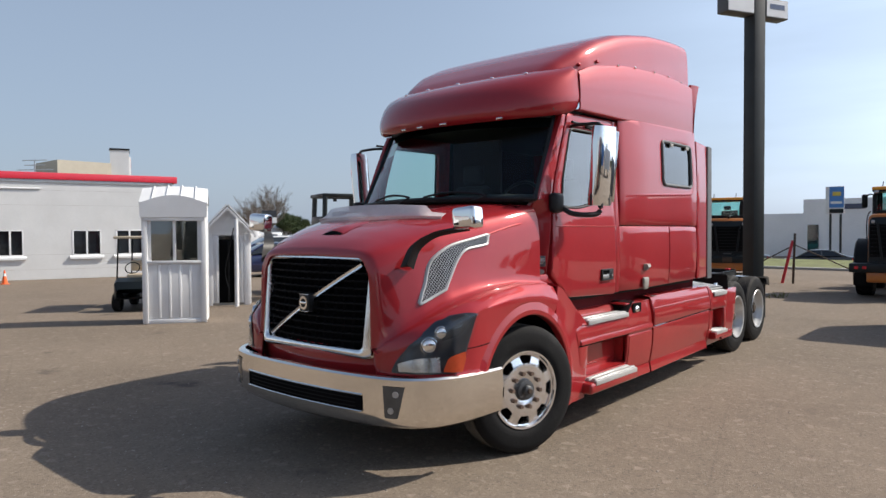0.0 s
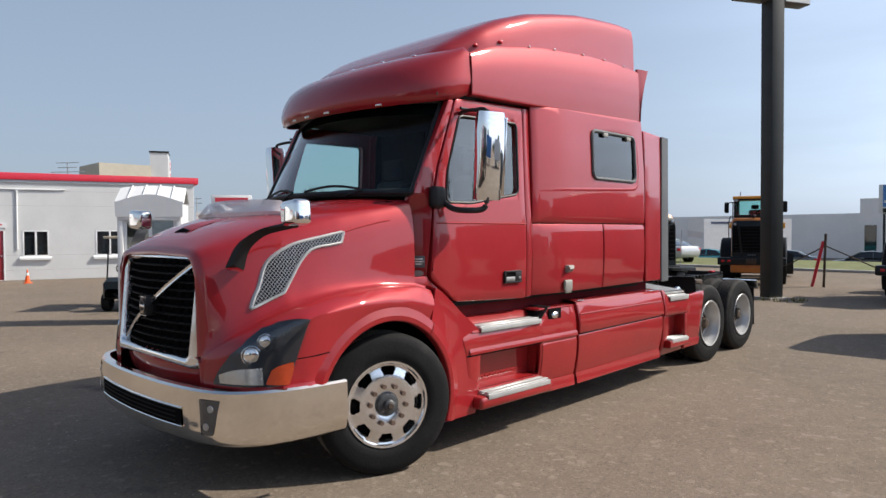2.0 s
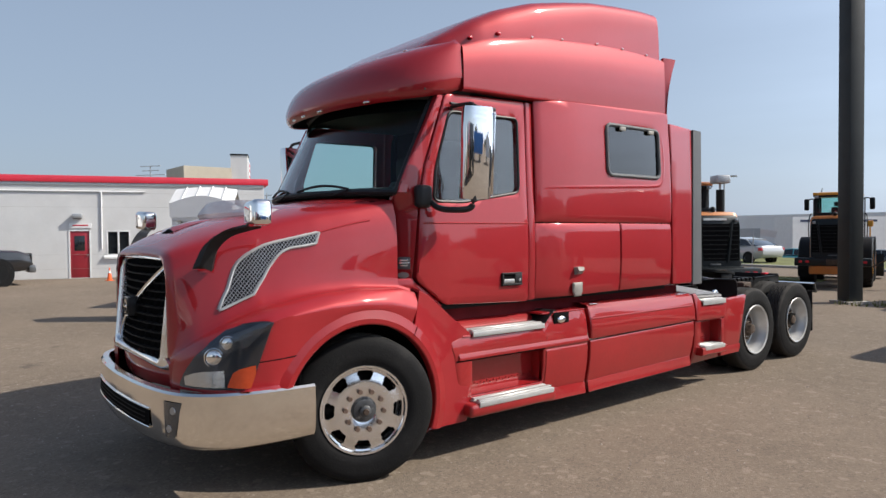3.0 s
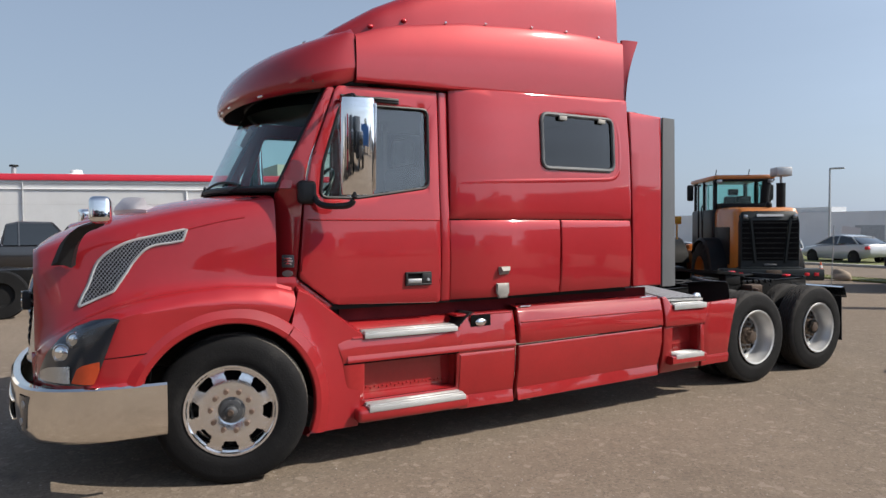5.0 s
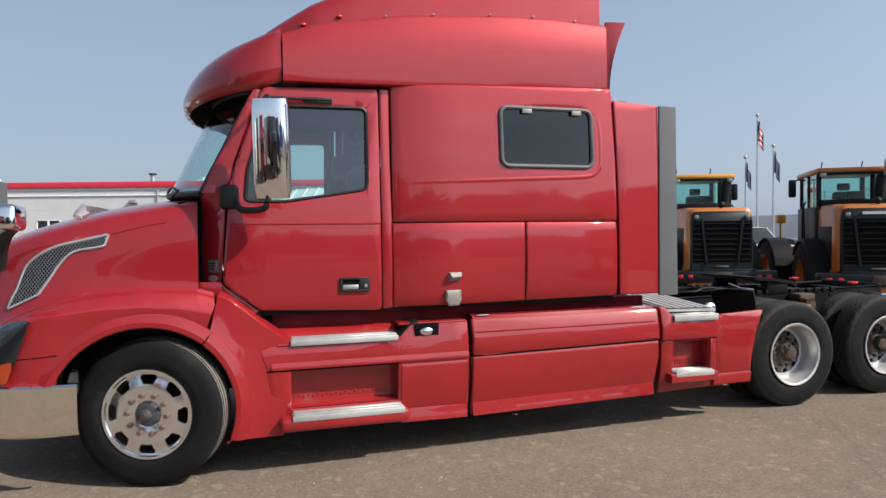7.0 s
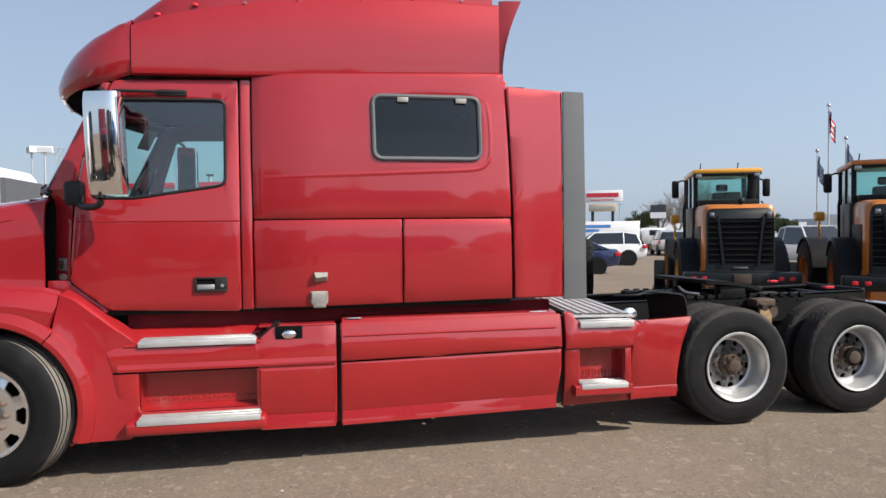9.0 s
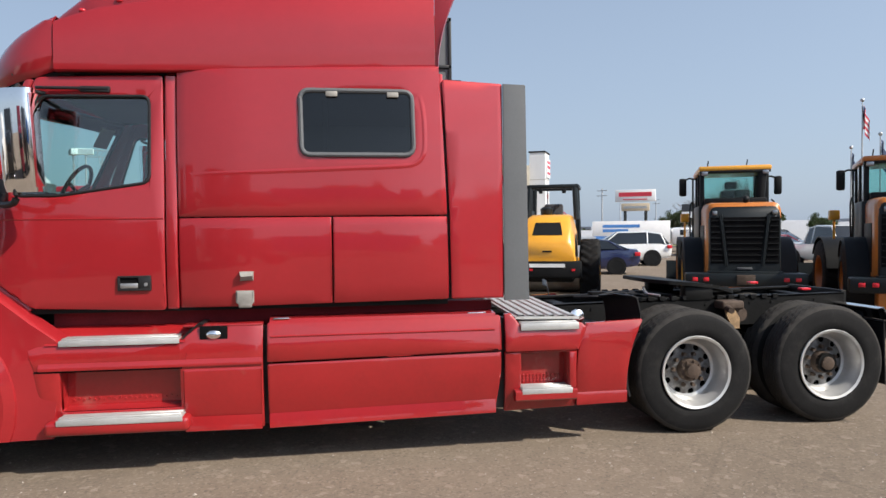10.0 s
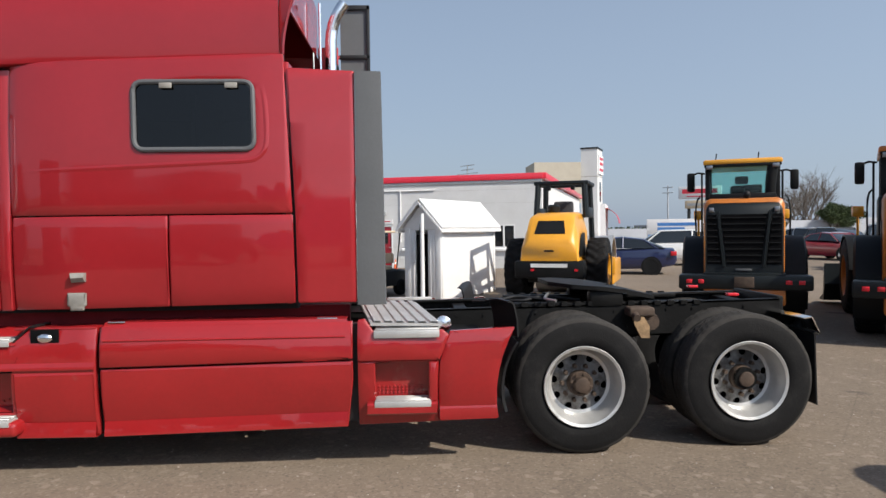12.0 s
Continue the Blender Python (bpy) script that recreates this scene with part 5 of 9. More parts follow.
    sheet(b, [[(skirt_x(y, 0.41) + 0.001, y, 0.408), (skirt_x(y, 0.39) + 0.014, y, 0.390), (skirt_x(y, 0.3) + 0.022, y, 0.304), (skirt_x(y, 0.3) - 0.02, y, 0.296)] for y in np.linspace(5.06, 5.495, 5)])
    add("lower_lip", b, RED_SKIRT, rear)
    b = bmesh.new()
    sheet(b, [[(1.235, y, 0.465), (1.12, y, 0.475), (1.12, y, 0.748), (1.225, y, 0.756)] for y in (4.57, 4.8, 4.985)])
    box(b, (1.12, 4.568, 0.46), (1.225, 4.580, 0.76))
    box(b, (1.12, 4.976, 0.46), (1.225, 4.988, 0.76))
    add("rear_recess", b, RED_SKIRT, rear)
    b = bmesh.new()
    box(b, (1.21, 4.980, 0.46), (1.262, 5.044, 0.756), 0.012)
    add("step_post", b, RED_SKIRT, rear)
    b = bmesh.new()
    sheet(b, [[(x, 4.522 + 0.5 * (1.30 - x) * c, z), (x, 5.035, z)] for x, z, c in ((1.10, 0.372, 0), (1.285, 0.372, 0), (1.302, 0.385, 0), (1.302, 0.448, 0), (1.288, 0.460, 0), (1.10, 0.460, 0))], closed=False)
    for y in (4.522, 5.035):
        b.faces.new([v for v in b.verts if abs(v.co.y - y) < 1e-4])
    bmesh.ops.recalc_face_normals(b, faces=b.faces[:])
    add("rear_low_step", b, RED_SKIRT, rear, smooth=25)
    for z, x0, x1, y1, lip in ((0.462, 1.13, 1.297, 4.995, 0.034), (0.985, 1.08, 1.268, 5.062, 0.045)):
        b = bmesh.new()
        box(b, (x0, 4.575, z - 0.004), (x1, y1, z + 0.010), 0.004)
        for k in range(4):
            box(b, (x0 + 0.012 + k * 0.040, 4.582, z + 0.010), (x0 + 0.034 + k * 0.040, y1 - 0.007, z + 0.020), 0.004, 1)
        box(b, (x1 - 0.004, 4.575, z - lip), (x1 + 0.006, y1, z + 0.010), 0.004)
        add("step_tread", b, TREADPLATE, rear, "ribbed aluminium tread")
    # another black box that makes the gap before the rear fairing dark
    b = bmesh.new()
    box(b, (1.08, 4.36, 0.30), (1.17, 4.50, 1.04))
    add("gap_shade_box", b, BLACK, rear)
    # added hidden box, keeps sunlight off the ground below the fairing
    b = bmesh.new()
    box(b, (0.52, 4.42, 0.42), (1.10, 5.42, 0.93), 0.03)
    add("sun_block_box", b, FRAME_BLACK, rear, "unseen black box behind the step fairing, added to block sun")
    for k in range(12 if side > 0 else 0):
        for j in range(3):
            studs(rear, 1.12, 4.60 + k * 0.030, 0.50 + j * 0.024)

# ---- frame, deck plate, fifth wheel ----
frame_obj = new("chassis_frame")
frame_obj.parent = truck
frame_obj["label"] = "black ladder frame with dirt and grease"


def rake(y):
    """How far the frame lies below its rear height."""
    return lerp(y, [2.6, 4.4, 8.1], [0.0, -0.088, -0.03])


bm = bmesh.new()
box(bm, (-0.34, -0.55, 0.42), (0.34, 0.75, 0.84), 0.08)
box(bm, (-0.26, 0.7, 0.50), (0.26, 2.3, 0.84), 0.06)
part("engine_sump", bm, FRAME_BLACK, truck, "dark engine sump and gearbox under the cab")
for s in (1, -1):
    bm = bmesh.new()
    box(bm, (s * 0.50, 0.78, 0.30), (s * 1.12, 0.81, 1.0))
    part("splash_panel", bm, BLACK, truck, "black splash panel behind the steer tyre")
for s in (1, -1):
    bm = bmesh.new()
    for z0, z1, x0, x1 in ((0.84, 0.86, 0.36, 0.44), (1.11, 1.13, 0.36, 0.44), (0.84, 1.13, 0.425, 0.44)):
        box(bm, (s * x0, -0.9, z0), (s * x1, 8.10, z1), 0.003, 1)
    for y in (2.6, 4.4):
        bmesh.ops.bisect_plane(bm, geom=bm.verts[:] + bm.edges[:] + bm.faces[:], plane_co=(0, y, 0), plane_no=(0, 1, 0))
    for v in bm.verts:
        v.co.z += rake(v.co.y)
    part("frame_rail", bm, FRAME_BLACK, frame_obj)
for y in (0.4, 2.2, 4.3, 5.3, 6.68, 7.9):
    bm = bmesh.new()
    box(bm, (-0.42, y - 0.06, 0.88 + rake(y)), (0.42, y + 0.06, 1.09 + rake(y)), 0.01)
    part("cross_member", bm, FRAME_BLACK, frame_obj)
for k in range(26):
    y = 4.9 + k * 0.115
    bm = bmesh.new()
    z = rake(y) + (1.07 if k % 2 else 0.92)
    rod(bm, (0.44, y, z), (0.450, y, z), 0.013, seg=6)
    part("frame_bolt", bm, FRAME_BLACK, frame_obj)
deck = new("deck_plate")
deck.parent = truck
deck["label"] = "raised aluminium deck plate with ribs"


def deck_at(u, v, up=0.0):
    """A point of the deck plate: u from its outer to its inner edge, v from front to rear."""
    a = Vector((1.20, 4.545 + 0.54 * v, 1.045 - 0.012 * v))
    b = Vector((0.55, 4.415 + 0.47 * v, 1.145 - 0.012 * v))
    return a + (b - a) * u + Vector((0, 0, up))


bm = bmesh.new()
rows = [[deck_at(0, v), deck_at(0.5, v), deck_at(1, v), deck_at(1, v, -0.02), deck_at(0, v, -0.02)] for v in (0, 0.5, 1)]
vs = sheet(bm, rows, closed=True)
bm.faces.new(vs[0])
bm.faces.new(vs[-1])
part("deck_sheet", bm, TREADPLATE, deck)
for j in range(6):
    bm = bmesh.new()
    v0 = 0.045 + j * 0.158
    rib = [(v0, 0.0), (v0 + 0.012, 0.014), (v0 + 0.10, 0.014), (v0 + 0.112, 0.0)]
    sheet(bm, [[deck_at(u, v, h) for v, h in rib] for u in (0.015, 0.5, 0.985)])
    part("deck_rib", bm, TREADPLATE, deck)
for u, v in ((0.08, 0.06), (0.08, 0.94), (0.9, 0.06), (0.9, 0.94)):
    bm = bmesh.new()
    p = deck_at(u, v, -0.02)
    rod(bm, p, (p.x, p.y, 0.98 if u < 0.5 else 1.10), 0.018, seg=8)
    part("deck_leg", bm, FRAME_BLACK, deck)
for s in (1, -1):
    bm = bmesh.new()
    sheet(bm, [[(s * x, (5.52 if s > 0 else 5.36) + 0.13 * (x - 0.62) / 0.46 + dy, z - (0.03 if x < 0.7 else 0.0)) for dy, z in ((0.035, 0.90), (0.03, 1.03), (0.012, 1.12), (0.0, 1.165), (-0.03, 1.185), (-0.05, 1.18))] for x in (0.62, 0.66, 0.85, 1.04, 1.08)])
    thick(bm, 0.012)
    part("deck_flap", bm, BLACK, truck, "black guard plate ahead of the drive tyres")
for s in (1, -1):
    bm = bmesh.new()
    sheet(bm, [[(s * x, DRIVE[0] - r * math.cos(a), 0.495 + 0.61 * math.sin(a)) for x, r in ((0.50, 0.66), (0.62, 0.63), (1.05, 0.63), (1.075, 0.655))] for a in np.linspace(-0.30, 0.62, 12)])
    thick(bm, 0.008)
    part("quarter_fender", bm, BLACK, truck, "black quarter fender ahead of the drive tyres")
bm = bmesh.new()
lathe(bm, [(0.0, 0.0), (0.03, 0.06), (0.06, 0.06), (0.09, 0.0)], "x", (1.06, 5.10, 1.02), 16)
part("air_canister_end", bm, ALU, truck)

fifth = new("fifth_wheel")
fifth.parent = truck
fifth["label"] = "greasy black fifth wheel plate with a V slot"
bm = bmesh.new()
out = [(0.46, 6.35), (0.50, 6.6), (0.46, 6.95), (0.30, 7.22), (0.16, 7.34), (0.05, 7.0), (0.04, 6.85), (-0.04, 6.85), (-0.05, 7.0), (-0.16, 7.34), (-0.30, 7.22), (-0.46, 6.95), (-0.50, 6.6), (-0.46, 6.35), (-0.25, 6.15), (0.25, 6.15)]
vs = [bm.verts.new((x, 6.58 + 0.85 * (y - 6.75), 1.235 - 0.12 * max(0, (y - 6.75) / 0.6) + 0.03 * max(0, (6.6 - y) / 0.45))) for x, y in rounded(out, 0.03, 3)]
f = bm.faces.new(vs)
bmesh.ops.triangulate(bm, faces=[f])
geo = bmesh.ops.extrude_face_region(bm, geom=bm.faces[:], use_keep_orig=True)
for v in geo["geom"]:
    if isinstance(v, bmesh.types.BMVert):
        v.co.z -= 0.035
part("top_plate", bm, FRAME_BLACK, fifth)
bm = bmesh.new()
for s in (1, -1):
    box(bm, (s * 0.34, 6.40, 1.05), (s * 0.46, 6.70, 1.20), 0.03)
    box(bm, (s * 0.30, 5.75, 1.055), (s * 0.42, 7.45, 1.09), 0.005)
    for k in range(14):
        box(bm, (s * 0.42, 5.80 + k * 0.117, 1.06), (s * 0.455, 5.86 + k * 0.117, 1.102), 0.004, 1)
part("slide_rail", bm, FRAME_BLACK, fifth)
bm = bmesh.new()
tube(bm, arc([(0.2, 6.10, 1.17), (0.5, 6.0, 1.14), (0.62, 6.07, 1.13)], 5), 0.013, 8)
part("release_handle", bm, STEEL, fifth)
bm = bmesh.new()
for y0 in (5.5, 5.75):
    tube(bm, arc([(0.15, y0 - 0.1, 1.09), (0.25, y0 + 0.1, 1.10), (0.2, y0 + 0.3, 1.13), (0.3, y0 + 0.6, 1.10)], 6), 0.014, 8)
part("air_line", bm, BLACK, truck, "coiled black air lines on the frame")
bm = bmesh.new()
for y in (*DRIVE,):
    for s in (1, -1):
        box(bm, (s * 0.38, y + 0.42, 0.62), (s * 0.52, y + 0.60, 0.80), 0.03)
        lathe(bm, [(0.62, 0.0), (0.62, 0.11), (0.68, 0.13), (0.78, 0.12), (0.84, 0.13), (0.88, 0.1), (0.88, 0)], "z", (s * 0.5, y + 0.3, 0.0), 18)
part("air_spring", bm, BLACK, truck)
bm = bmesh.new()
box(bm, (0.45, 6.70, 0.98), (0.62, 6.92, 1.06), 0.02, 3)
rod(bm, (0.50, 6.90, 0.93), (0.58, 6.90, 0.93), 0.085, 0.07, 16)
rod(bm, (0.5, 6.76, 1.02), (0.70, 6.74, 0.98), 0.03)
part("brake_chamber", bm, RUST, truck, "rusty brake chamber between the drive wheels")
bm = bmesh.new()
sheet(bm, [[(0.60, 6.72, 1.03), (0.60, 6.80, 1.03)], [(0.62, 6.74, 0.92), (0.62, 6.87, 0.90)], [(0.62, 6.80, 0.80), (0.62, 6.87, 0.80)]])
thick(bm, 0.02)
part("spring_bracket", bm, MUD, truck, "mud-brown spring bracket")
for s in (1, -1):
    flap = new("mud_flap")
    flap.parent = truck
    flap["label"] = "black rubber mud flap on a chrome hanger"
    bm = bmesh.new()
    sheet(bm, [[(s * x, 8.125 + 0.03 * (0.95 - z), z) for x in (0.45, 0.72, 0.93)] for z in (0.28, 0.45, 0.65, 0.8, 0.97)])
    thick(bm, 0.012)
    part("flap_sheet", bm, BLACK, flap)
    bm = bmesh.new()
    sheet(bm, [[(s * x, 7.99, 1.0), (s * x, 8.06, 1.01), (s * x, 8.13, 0.87), (s * x, 8.105, 0.86)] for x in (0.42, 0.75, 1.0)])
    thick(bm, 0.008)
    part("flap_hanger", bm, CHROME, flap)
bm = bmesh.new()
box(bm, (-0.42, 8.08, 0.86), (0.42, 8.14, 1.12), 0.01)
part("rear_beam", bm, FRAME_BLACK, truck)
for s in (1, -1):
    bm = bmesh.new()
    box(bm, (s * 0.40, 7.62, 1.13), (s * 0.47, 7.72, 1.155), 0.008)
    part("frame_reflector", bm, RED_LENS, truck)


# ---- wheels ----
def tyre(bm, x0, w, r=0.52, rim=0.292, tread="rib", seg=72):
    """A tyre from x0 to x0 + w on an axle along x."""
    e = w
    prof = [(0.035, rim), (0.008, rim + 0.03), (0.0, rim + 0.09), (0.004, rim + 0.11), (0.002, rim + 0.15), (0.016, r - 0.035), (0.030, r - 0.012), (0.05, r)]
    grooves = []
    n = 4 if tread == "rib" else 5
    for k in range(n):
        c = 0.05 + (e - 0.10) * (k + 0.5) / n
        grooves += [(c - 0.006, r), (c - 0.004, r - 0.014), (c + 0.004, r - 0.014), (c + 0.006, r)]
    prof = prof + grooves + [(e - d, q) for d, q in prof[::-1]]
    prof = [(x0 + d, q) for d, q in prof]
    seg = 72 if tread == "rib" else 150
    rows = []
    for k in range(seg):
        a = k * math.tau / seg
        row = []
        for i, (d, q) in enumerate(prof):
            if tread == "lug" and q > r - 0.011:
                cut = (k + (i // 4) * 2) % 5 == 0
                q = q - 0.010 * cut
            row.append(Vector((d, q * math.cos(a), q * math.sin(a))))
        rows.append(row)
    sheet(bm, rows + [rows[0]])
    bmesh.ops.remove_doubles(bm, verts=bm.verts, dist=1e-6)


def worn_tread(ob, material, r):
    """Gives the running surface of a tyre its own dusty material."""
    ob.data.materials.append(material)
    for f in ob.data.polygons:
        c = f.center
        if math.hypot(c.y, c.z) > r:
            f.material_index = 1


def circle_of(r, cy=0.0, cz=0.0, n=40):
    return [Vector((cy + r * math.cos(k * math.tau / n), cz + r * math.sin(k * math.tau / n))) for k in range(n)]


def slotted_plate(bm, bands, slots, n, depth):
    """A disc in rings (x, r) with n rounded openings; slots gives the open share of each ring."""
    seg = n * 28
    for i in range(seg):
        a0, a1 = i * math.tau / seg, (i + 1) * math.tau / seg
        ph = abs((i % 28 + 0.5) / 28 - 0.5) * 2
        for j in range(len(bands) - 1):
            if ph < slots.get(j, -1):
                continue
            (x0, r0), (x1, r1) = bands[j], bands[j + 1]
            sheet(bm, [[(x0, math.cos(a) * r0, math.sin(a) * r0), (x1, math.cos(a) * r1, math.sin(a) * r1)] for a in (a0, a1)])
    bmesh.ops.remove_doubles(bm, verts=bm.verts, dist=1e-5)
    thick(bm, depth)


def front_wheel(side):
    hold = new("front_wheel")
    hold.parent = truck
    hold["label"] = "steer wheel with polished aluminium rim"
    hold.location = (side * 1.0, AXLE + 0.10, 0.495)
    hold.rotation_euler = (0.35, 0, radians(-18) + (0 if side > 0 else math.pi))
    bm = bmesh.new()
    tyre(bm, 0.0, 0.285, 0.54, 0.314)
    worn_tread(part("tyre", bm, RUBBER, hold, "worn black steer tyre"), TREAD, 0.5385)
    bm = bmesh.new()
    lathe(bm, [(0.01, 0.303), (0.02, 0.315), (0.03, 0.30), (0.1, 0.28), (0.2, 0.28), (0.255, 0.295), (0.272, 0.316), (0.280, 0.313), (0.278, 0.298), (0.262, 0.290)], "x", (0, 0, 0), 56)
    bm.transform(Matrix.Diagonal((1, 1.045, 1.045, 1)))
    part("rim", bm, WHEEL_ALU, hold)
    bm = bmesh.new()
    slotted_plate(bm, [(0.262, 0.085), (0.268, 0.10), (0.276, 0.185), (0.272, 0.212), (0.270, 0.222), (0.264, 0.245), (0.258, 0.268), (0.256, 0.278), (0.262, 0.296)], {3: 0.42, 4: 0.52, 5: 0.56, 6: 0.48}, 8, 0.02)
    bm.transform(Matrix.Diagonal((1, 1.045, 1.045, 1)))
    part("wheel_disc", bm, WHEEL_ALU, hold, "polished disc with eight hand holes")
    bm = bmesh.new()
    lathe(bm, [(0.15, 0.28), (0.15, 0.0)], "x", (0, 0, 0), 32)
    part("brake_drum", bm, DARK, hold)
    for k in range(10):
        a = k * math.tau / 10 + 0.2
        bm = bmesh.new()
        rod(bm, (0.27, math.cos(a) * 0.143, math.sin(a) * 0.143), (0.302, math.cos(a) * 0.143, math.sin(a) * 0.143), 0.021, 0.017, 8)
        part("lug_nut", bm, NUT, hold)
    bm = bmesh.new()
    lathe(bm, [(0.255, 0.108), (0.262, 0.107), (0.264, 0.10), (0.262, 0.088), (0.285, 0.082), (0.29, 0.065), (0.29, 0.045), (0.32, 0.042), (0.33, 0.03), (0.33, 0)], "x", (0, 0, 0), 28)
    part("hub_cap", bm, HUB_GREY, hold, "scuffed grey hub cap")
    bm = bmesh.new()
    rod(bm, (0.33, 0, 0), (0.345, 0, 0), 0.024, 0.019, 12)
    part("hub_plug", bm, RUST, hold)
    return hold


def drive_wheel(side, y):
    hold = new("drive_wheel")
    hold.parent = truck
    hold["label"] = "dual drive wheels with bright dished rims"
    hold.location = (side * (0.425 if y < 6.8 else 0.33), y, 0.495)
    hold.rotation_euler = (0.5 if y < 6.5 else 0.2, 0, 0 if side > 0 else math.pi)
    for x0 in (0.35, 0.0):
        bm = bmesh.new()
        tyre(bm, x0, 0.28, 0.54, 0.308, "lug")
        worn_tread(part("tyre", bm, RUBBER, hold, "dusty drive tyre with fine tread blocks"), DRIVE_TREAD, 0.51)
    bm = bmesh.new()
    lathe(bm, [(0.612, 0.305), (0.632, 0.322), (0.638, 0.317), (0.630, 0.296), (0.585, 0.288), (0.56, 0.270), (0.50, 0.264), (0.46, 0.250), (0.455, 0.225)], "x", (0, 0, 0), 56)
    part("rim", bm, DRIVE_RIM, hold, "bright dished rim")
    bm = skin(circle_of(0.254), [circle_of(0.029, 0.207 * math.cos(k * math.tau / 10), 0.207 * math.sin(k * math.tau / 10), 16) for k in range(10)], lambda y, z: 0.468 - 0.02 * max(0.0, (math.hypot(y, z) - 0.17) / 0.08), 5.0, 0.012)
    part("wheel_disc", bm, DULL_DISC, hold, "dull wheel disc with hand holes")
    bm = bmesh.new()
    lathe(bm, [(0.38, 0.24), (0.38, 0.0)], "x", (0, 0, 0), 32)
    part("brake_drum", bm, DARK, hold)
    for k in range(10):
        a = k * math.tau / 10 + 0.1
        bm = bmesh.new()
        rod(bm, (0.465, math.cos(a) * 0.143, math.sin(a) * 0.143), (0.505, math.cos(a) * 0.143, math.sin(a) * 0.143), 0.02, 0.017, 6)
        part("lug_nut", bm, RUST, hold)
    bm = bmesh.new()
    lathe(bm, [(0.46, 0.105), (0.52, 0.10), (0.53, 0.095), (0.53, 0.065), (0.585, 0.06), (0.592, 0.045), (0.592, 0)], "x", (0, 0, 0), 24)
    for k in range(8):
        a = k * math.tau / 8
        rod(bm, (0.53, math.cos(a) * 0.082, math.sin(a) * 0.082), (0.55, math.cos(a) * 0.082, math.sin(a) * 0.082), 0.012, seg=6)
    part("hub", bm, RUST, hold, "rusty drive hub")
    return hold


for s in (1, -1):
    front_wheel(s)
    for y in DRIVE:
        drive_wheel(s, y)
bm = bmesh.new()
rod(bm, (-0.95, AXLE, 0.48), (0.95, AXLE, 0.48), 0.06)
for y in DRIVE:
    rod(bm, (-0.9, y, 0.5), (0.9, y, 0.5), 0.09)
    t = bmesh.new()
    bmesh.ops.create_uvsphere(t, u_segments=16, v_segments=10, radius=0.23, matrix=Matrix.Translation((0, y, 0.52)))
    join(bm, t)
rod(bm, (0, 1.5, 0.75), (0, 6.05, 0.55), 0.06)
box(bm, (-0.45, -0.4, 0.7), (0.45, 1.1, 1.3), 0.05)
box(bm, (-0.3, 1.1, 0.6), (0.3, 2.2, 1.05), 0.05)
part("drivetrain", bm, FRAME_BLACK, truck, "axles, shafts and engine under the truck")

# ---- ground ----
ASPHALT = mat("worn_asphalt", (0.185, 0.148, 0.114), 0.9, 0, 0.15, 0.30, 0.6, 90, stain=((0.105, 0.086, 0.070), 0.45, 0.60, 0.6), spec=0.15)
nt = ASPHALT.node_tree
bsdf = nt.nodes["Principled BSDF"]
tc = [n for n in nt.nodes if n.type == "TEX_COORD"][0]
last = bsdf.inputs["Base Color"].links[0].from_socket


def overlay(last, factor, color):
    """Lays a colour over the asphalt where the factor asks for it."""
    mx = nt.nodes.new("ShaderNodeMix")
    mx.data_type = "RGBA"
    nt.links.new(factor, mx.inputs[0])
    nt.links.new(last, mx.inputs[6])
    mx.inputs[7].default_value = (*color, 1)
    return mx.outputs[2]


def ranged(value, lo, hi, a, b):
    r = nt.nodes.new("ShaderNodeMapRange")
    for i, v in enumerate((lo, hi, a, b)):
        r.inputs[i + 1].default_value = v
    nt.links.new(value, r.inputs[0])
    return r.outputs[0]


def texture(kind, scale, detail=2.0):
    n = nt.nodes.new("ShaderNodeTex" + kind)
    n.inputs["Scale"].default_value = scale
    n.inputs["Detail"].default_value = detail
    nt.links.new(tc.outputs["Object"], n.inputs["Vector"])
    return n


stones = texture("Voronoi", 55.0, 0.0)
sep = nt.nodes.new("ShaderNodeSeparateColor")
nt.links.new(stones.outputs["Color"], sep.inputs[0])
last = overlay(last, ranged(sep.outputs[0], 0.72, 1.0, 0.0, 0.38), (0.32, 0.265, 0.21))
last = overlay(last, ranged(sep.outputs[1], 0.72, 1.0, 0.0, 0.45), (0.085, 0.070, 0.058))
coarse = texture("Voronoi", 17.0, 0.0)
sep2 = nt.nodes.new("ShaderNodeSeparateColor")
nt.links.new(coarse.outputs["Color"], sep2.inputs[0])
last = overlay(last, ranged(sep2.outputs[0], 0.93, 0.98, 0.0, 0.30), (0.36, 0.30, 0.245))
oil = texture("Noise", 1.1, 5.0)
last = overlay(last, ranged(oil.outputs[0], 0.66, 0.74, 0.0, 0.75), (0.070, 0.060, 0.052))
crack = texture("Voronoi", 0.35, 3.0)
crack.feature = "DISTANCE_TO_EDGE"
last = overlay(last, ranged(crack.outputs["Distance"], 0.0, 0.004, 0.22, 0.0), (0.075, 0.062, 0.052))
nt.links.new(last, bsdf.inputs["Base Color"])
bm = bmesh.new()
steps = [-1500, -700, -300, -120, -50, 0, 30, 44] + [45 + 0.43 * k for k in range(11)] + [55, 80, 140, 300, 700, 1500]
sheet(bm, [[(x, q - 0.12 * x, lot_z(x, q - 0.12 * x)) for x in np.linspace(-1500, 1500, 25)] for q in steps])
ground = finish("ground", bm, ASPHALT, smooth=0)
tagged(ground, "sun-bleached worn asphalt lot with oil stains and gravel", "ground", kind="structure")

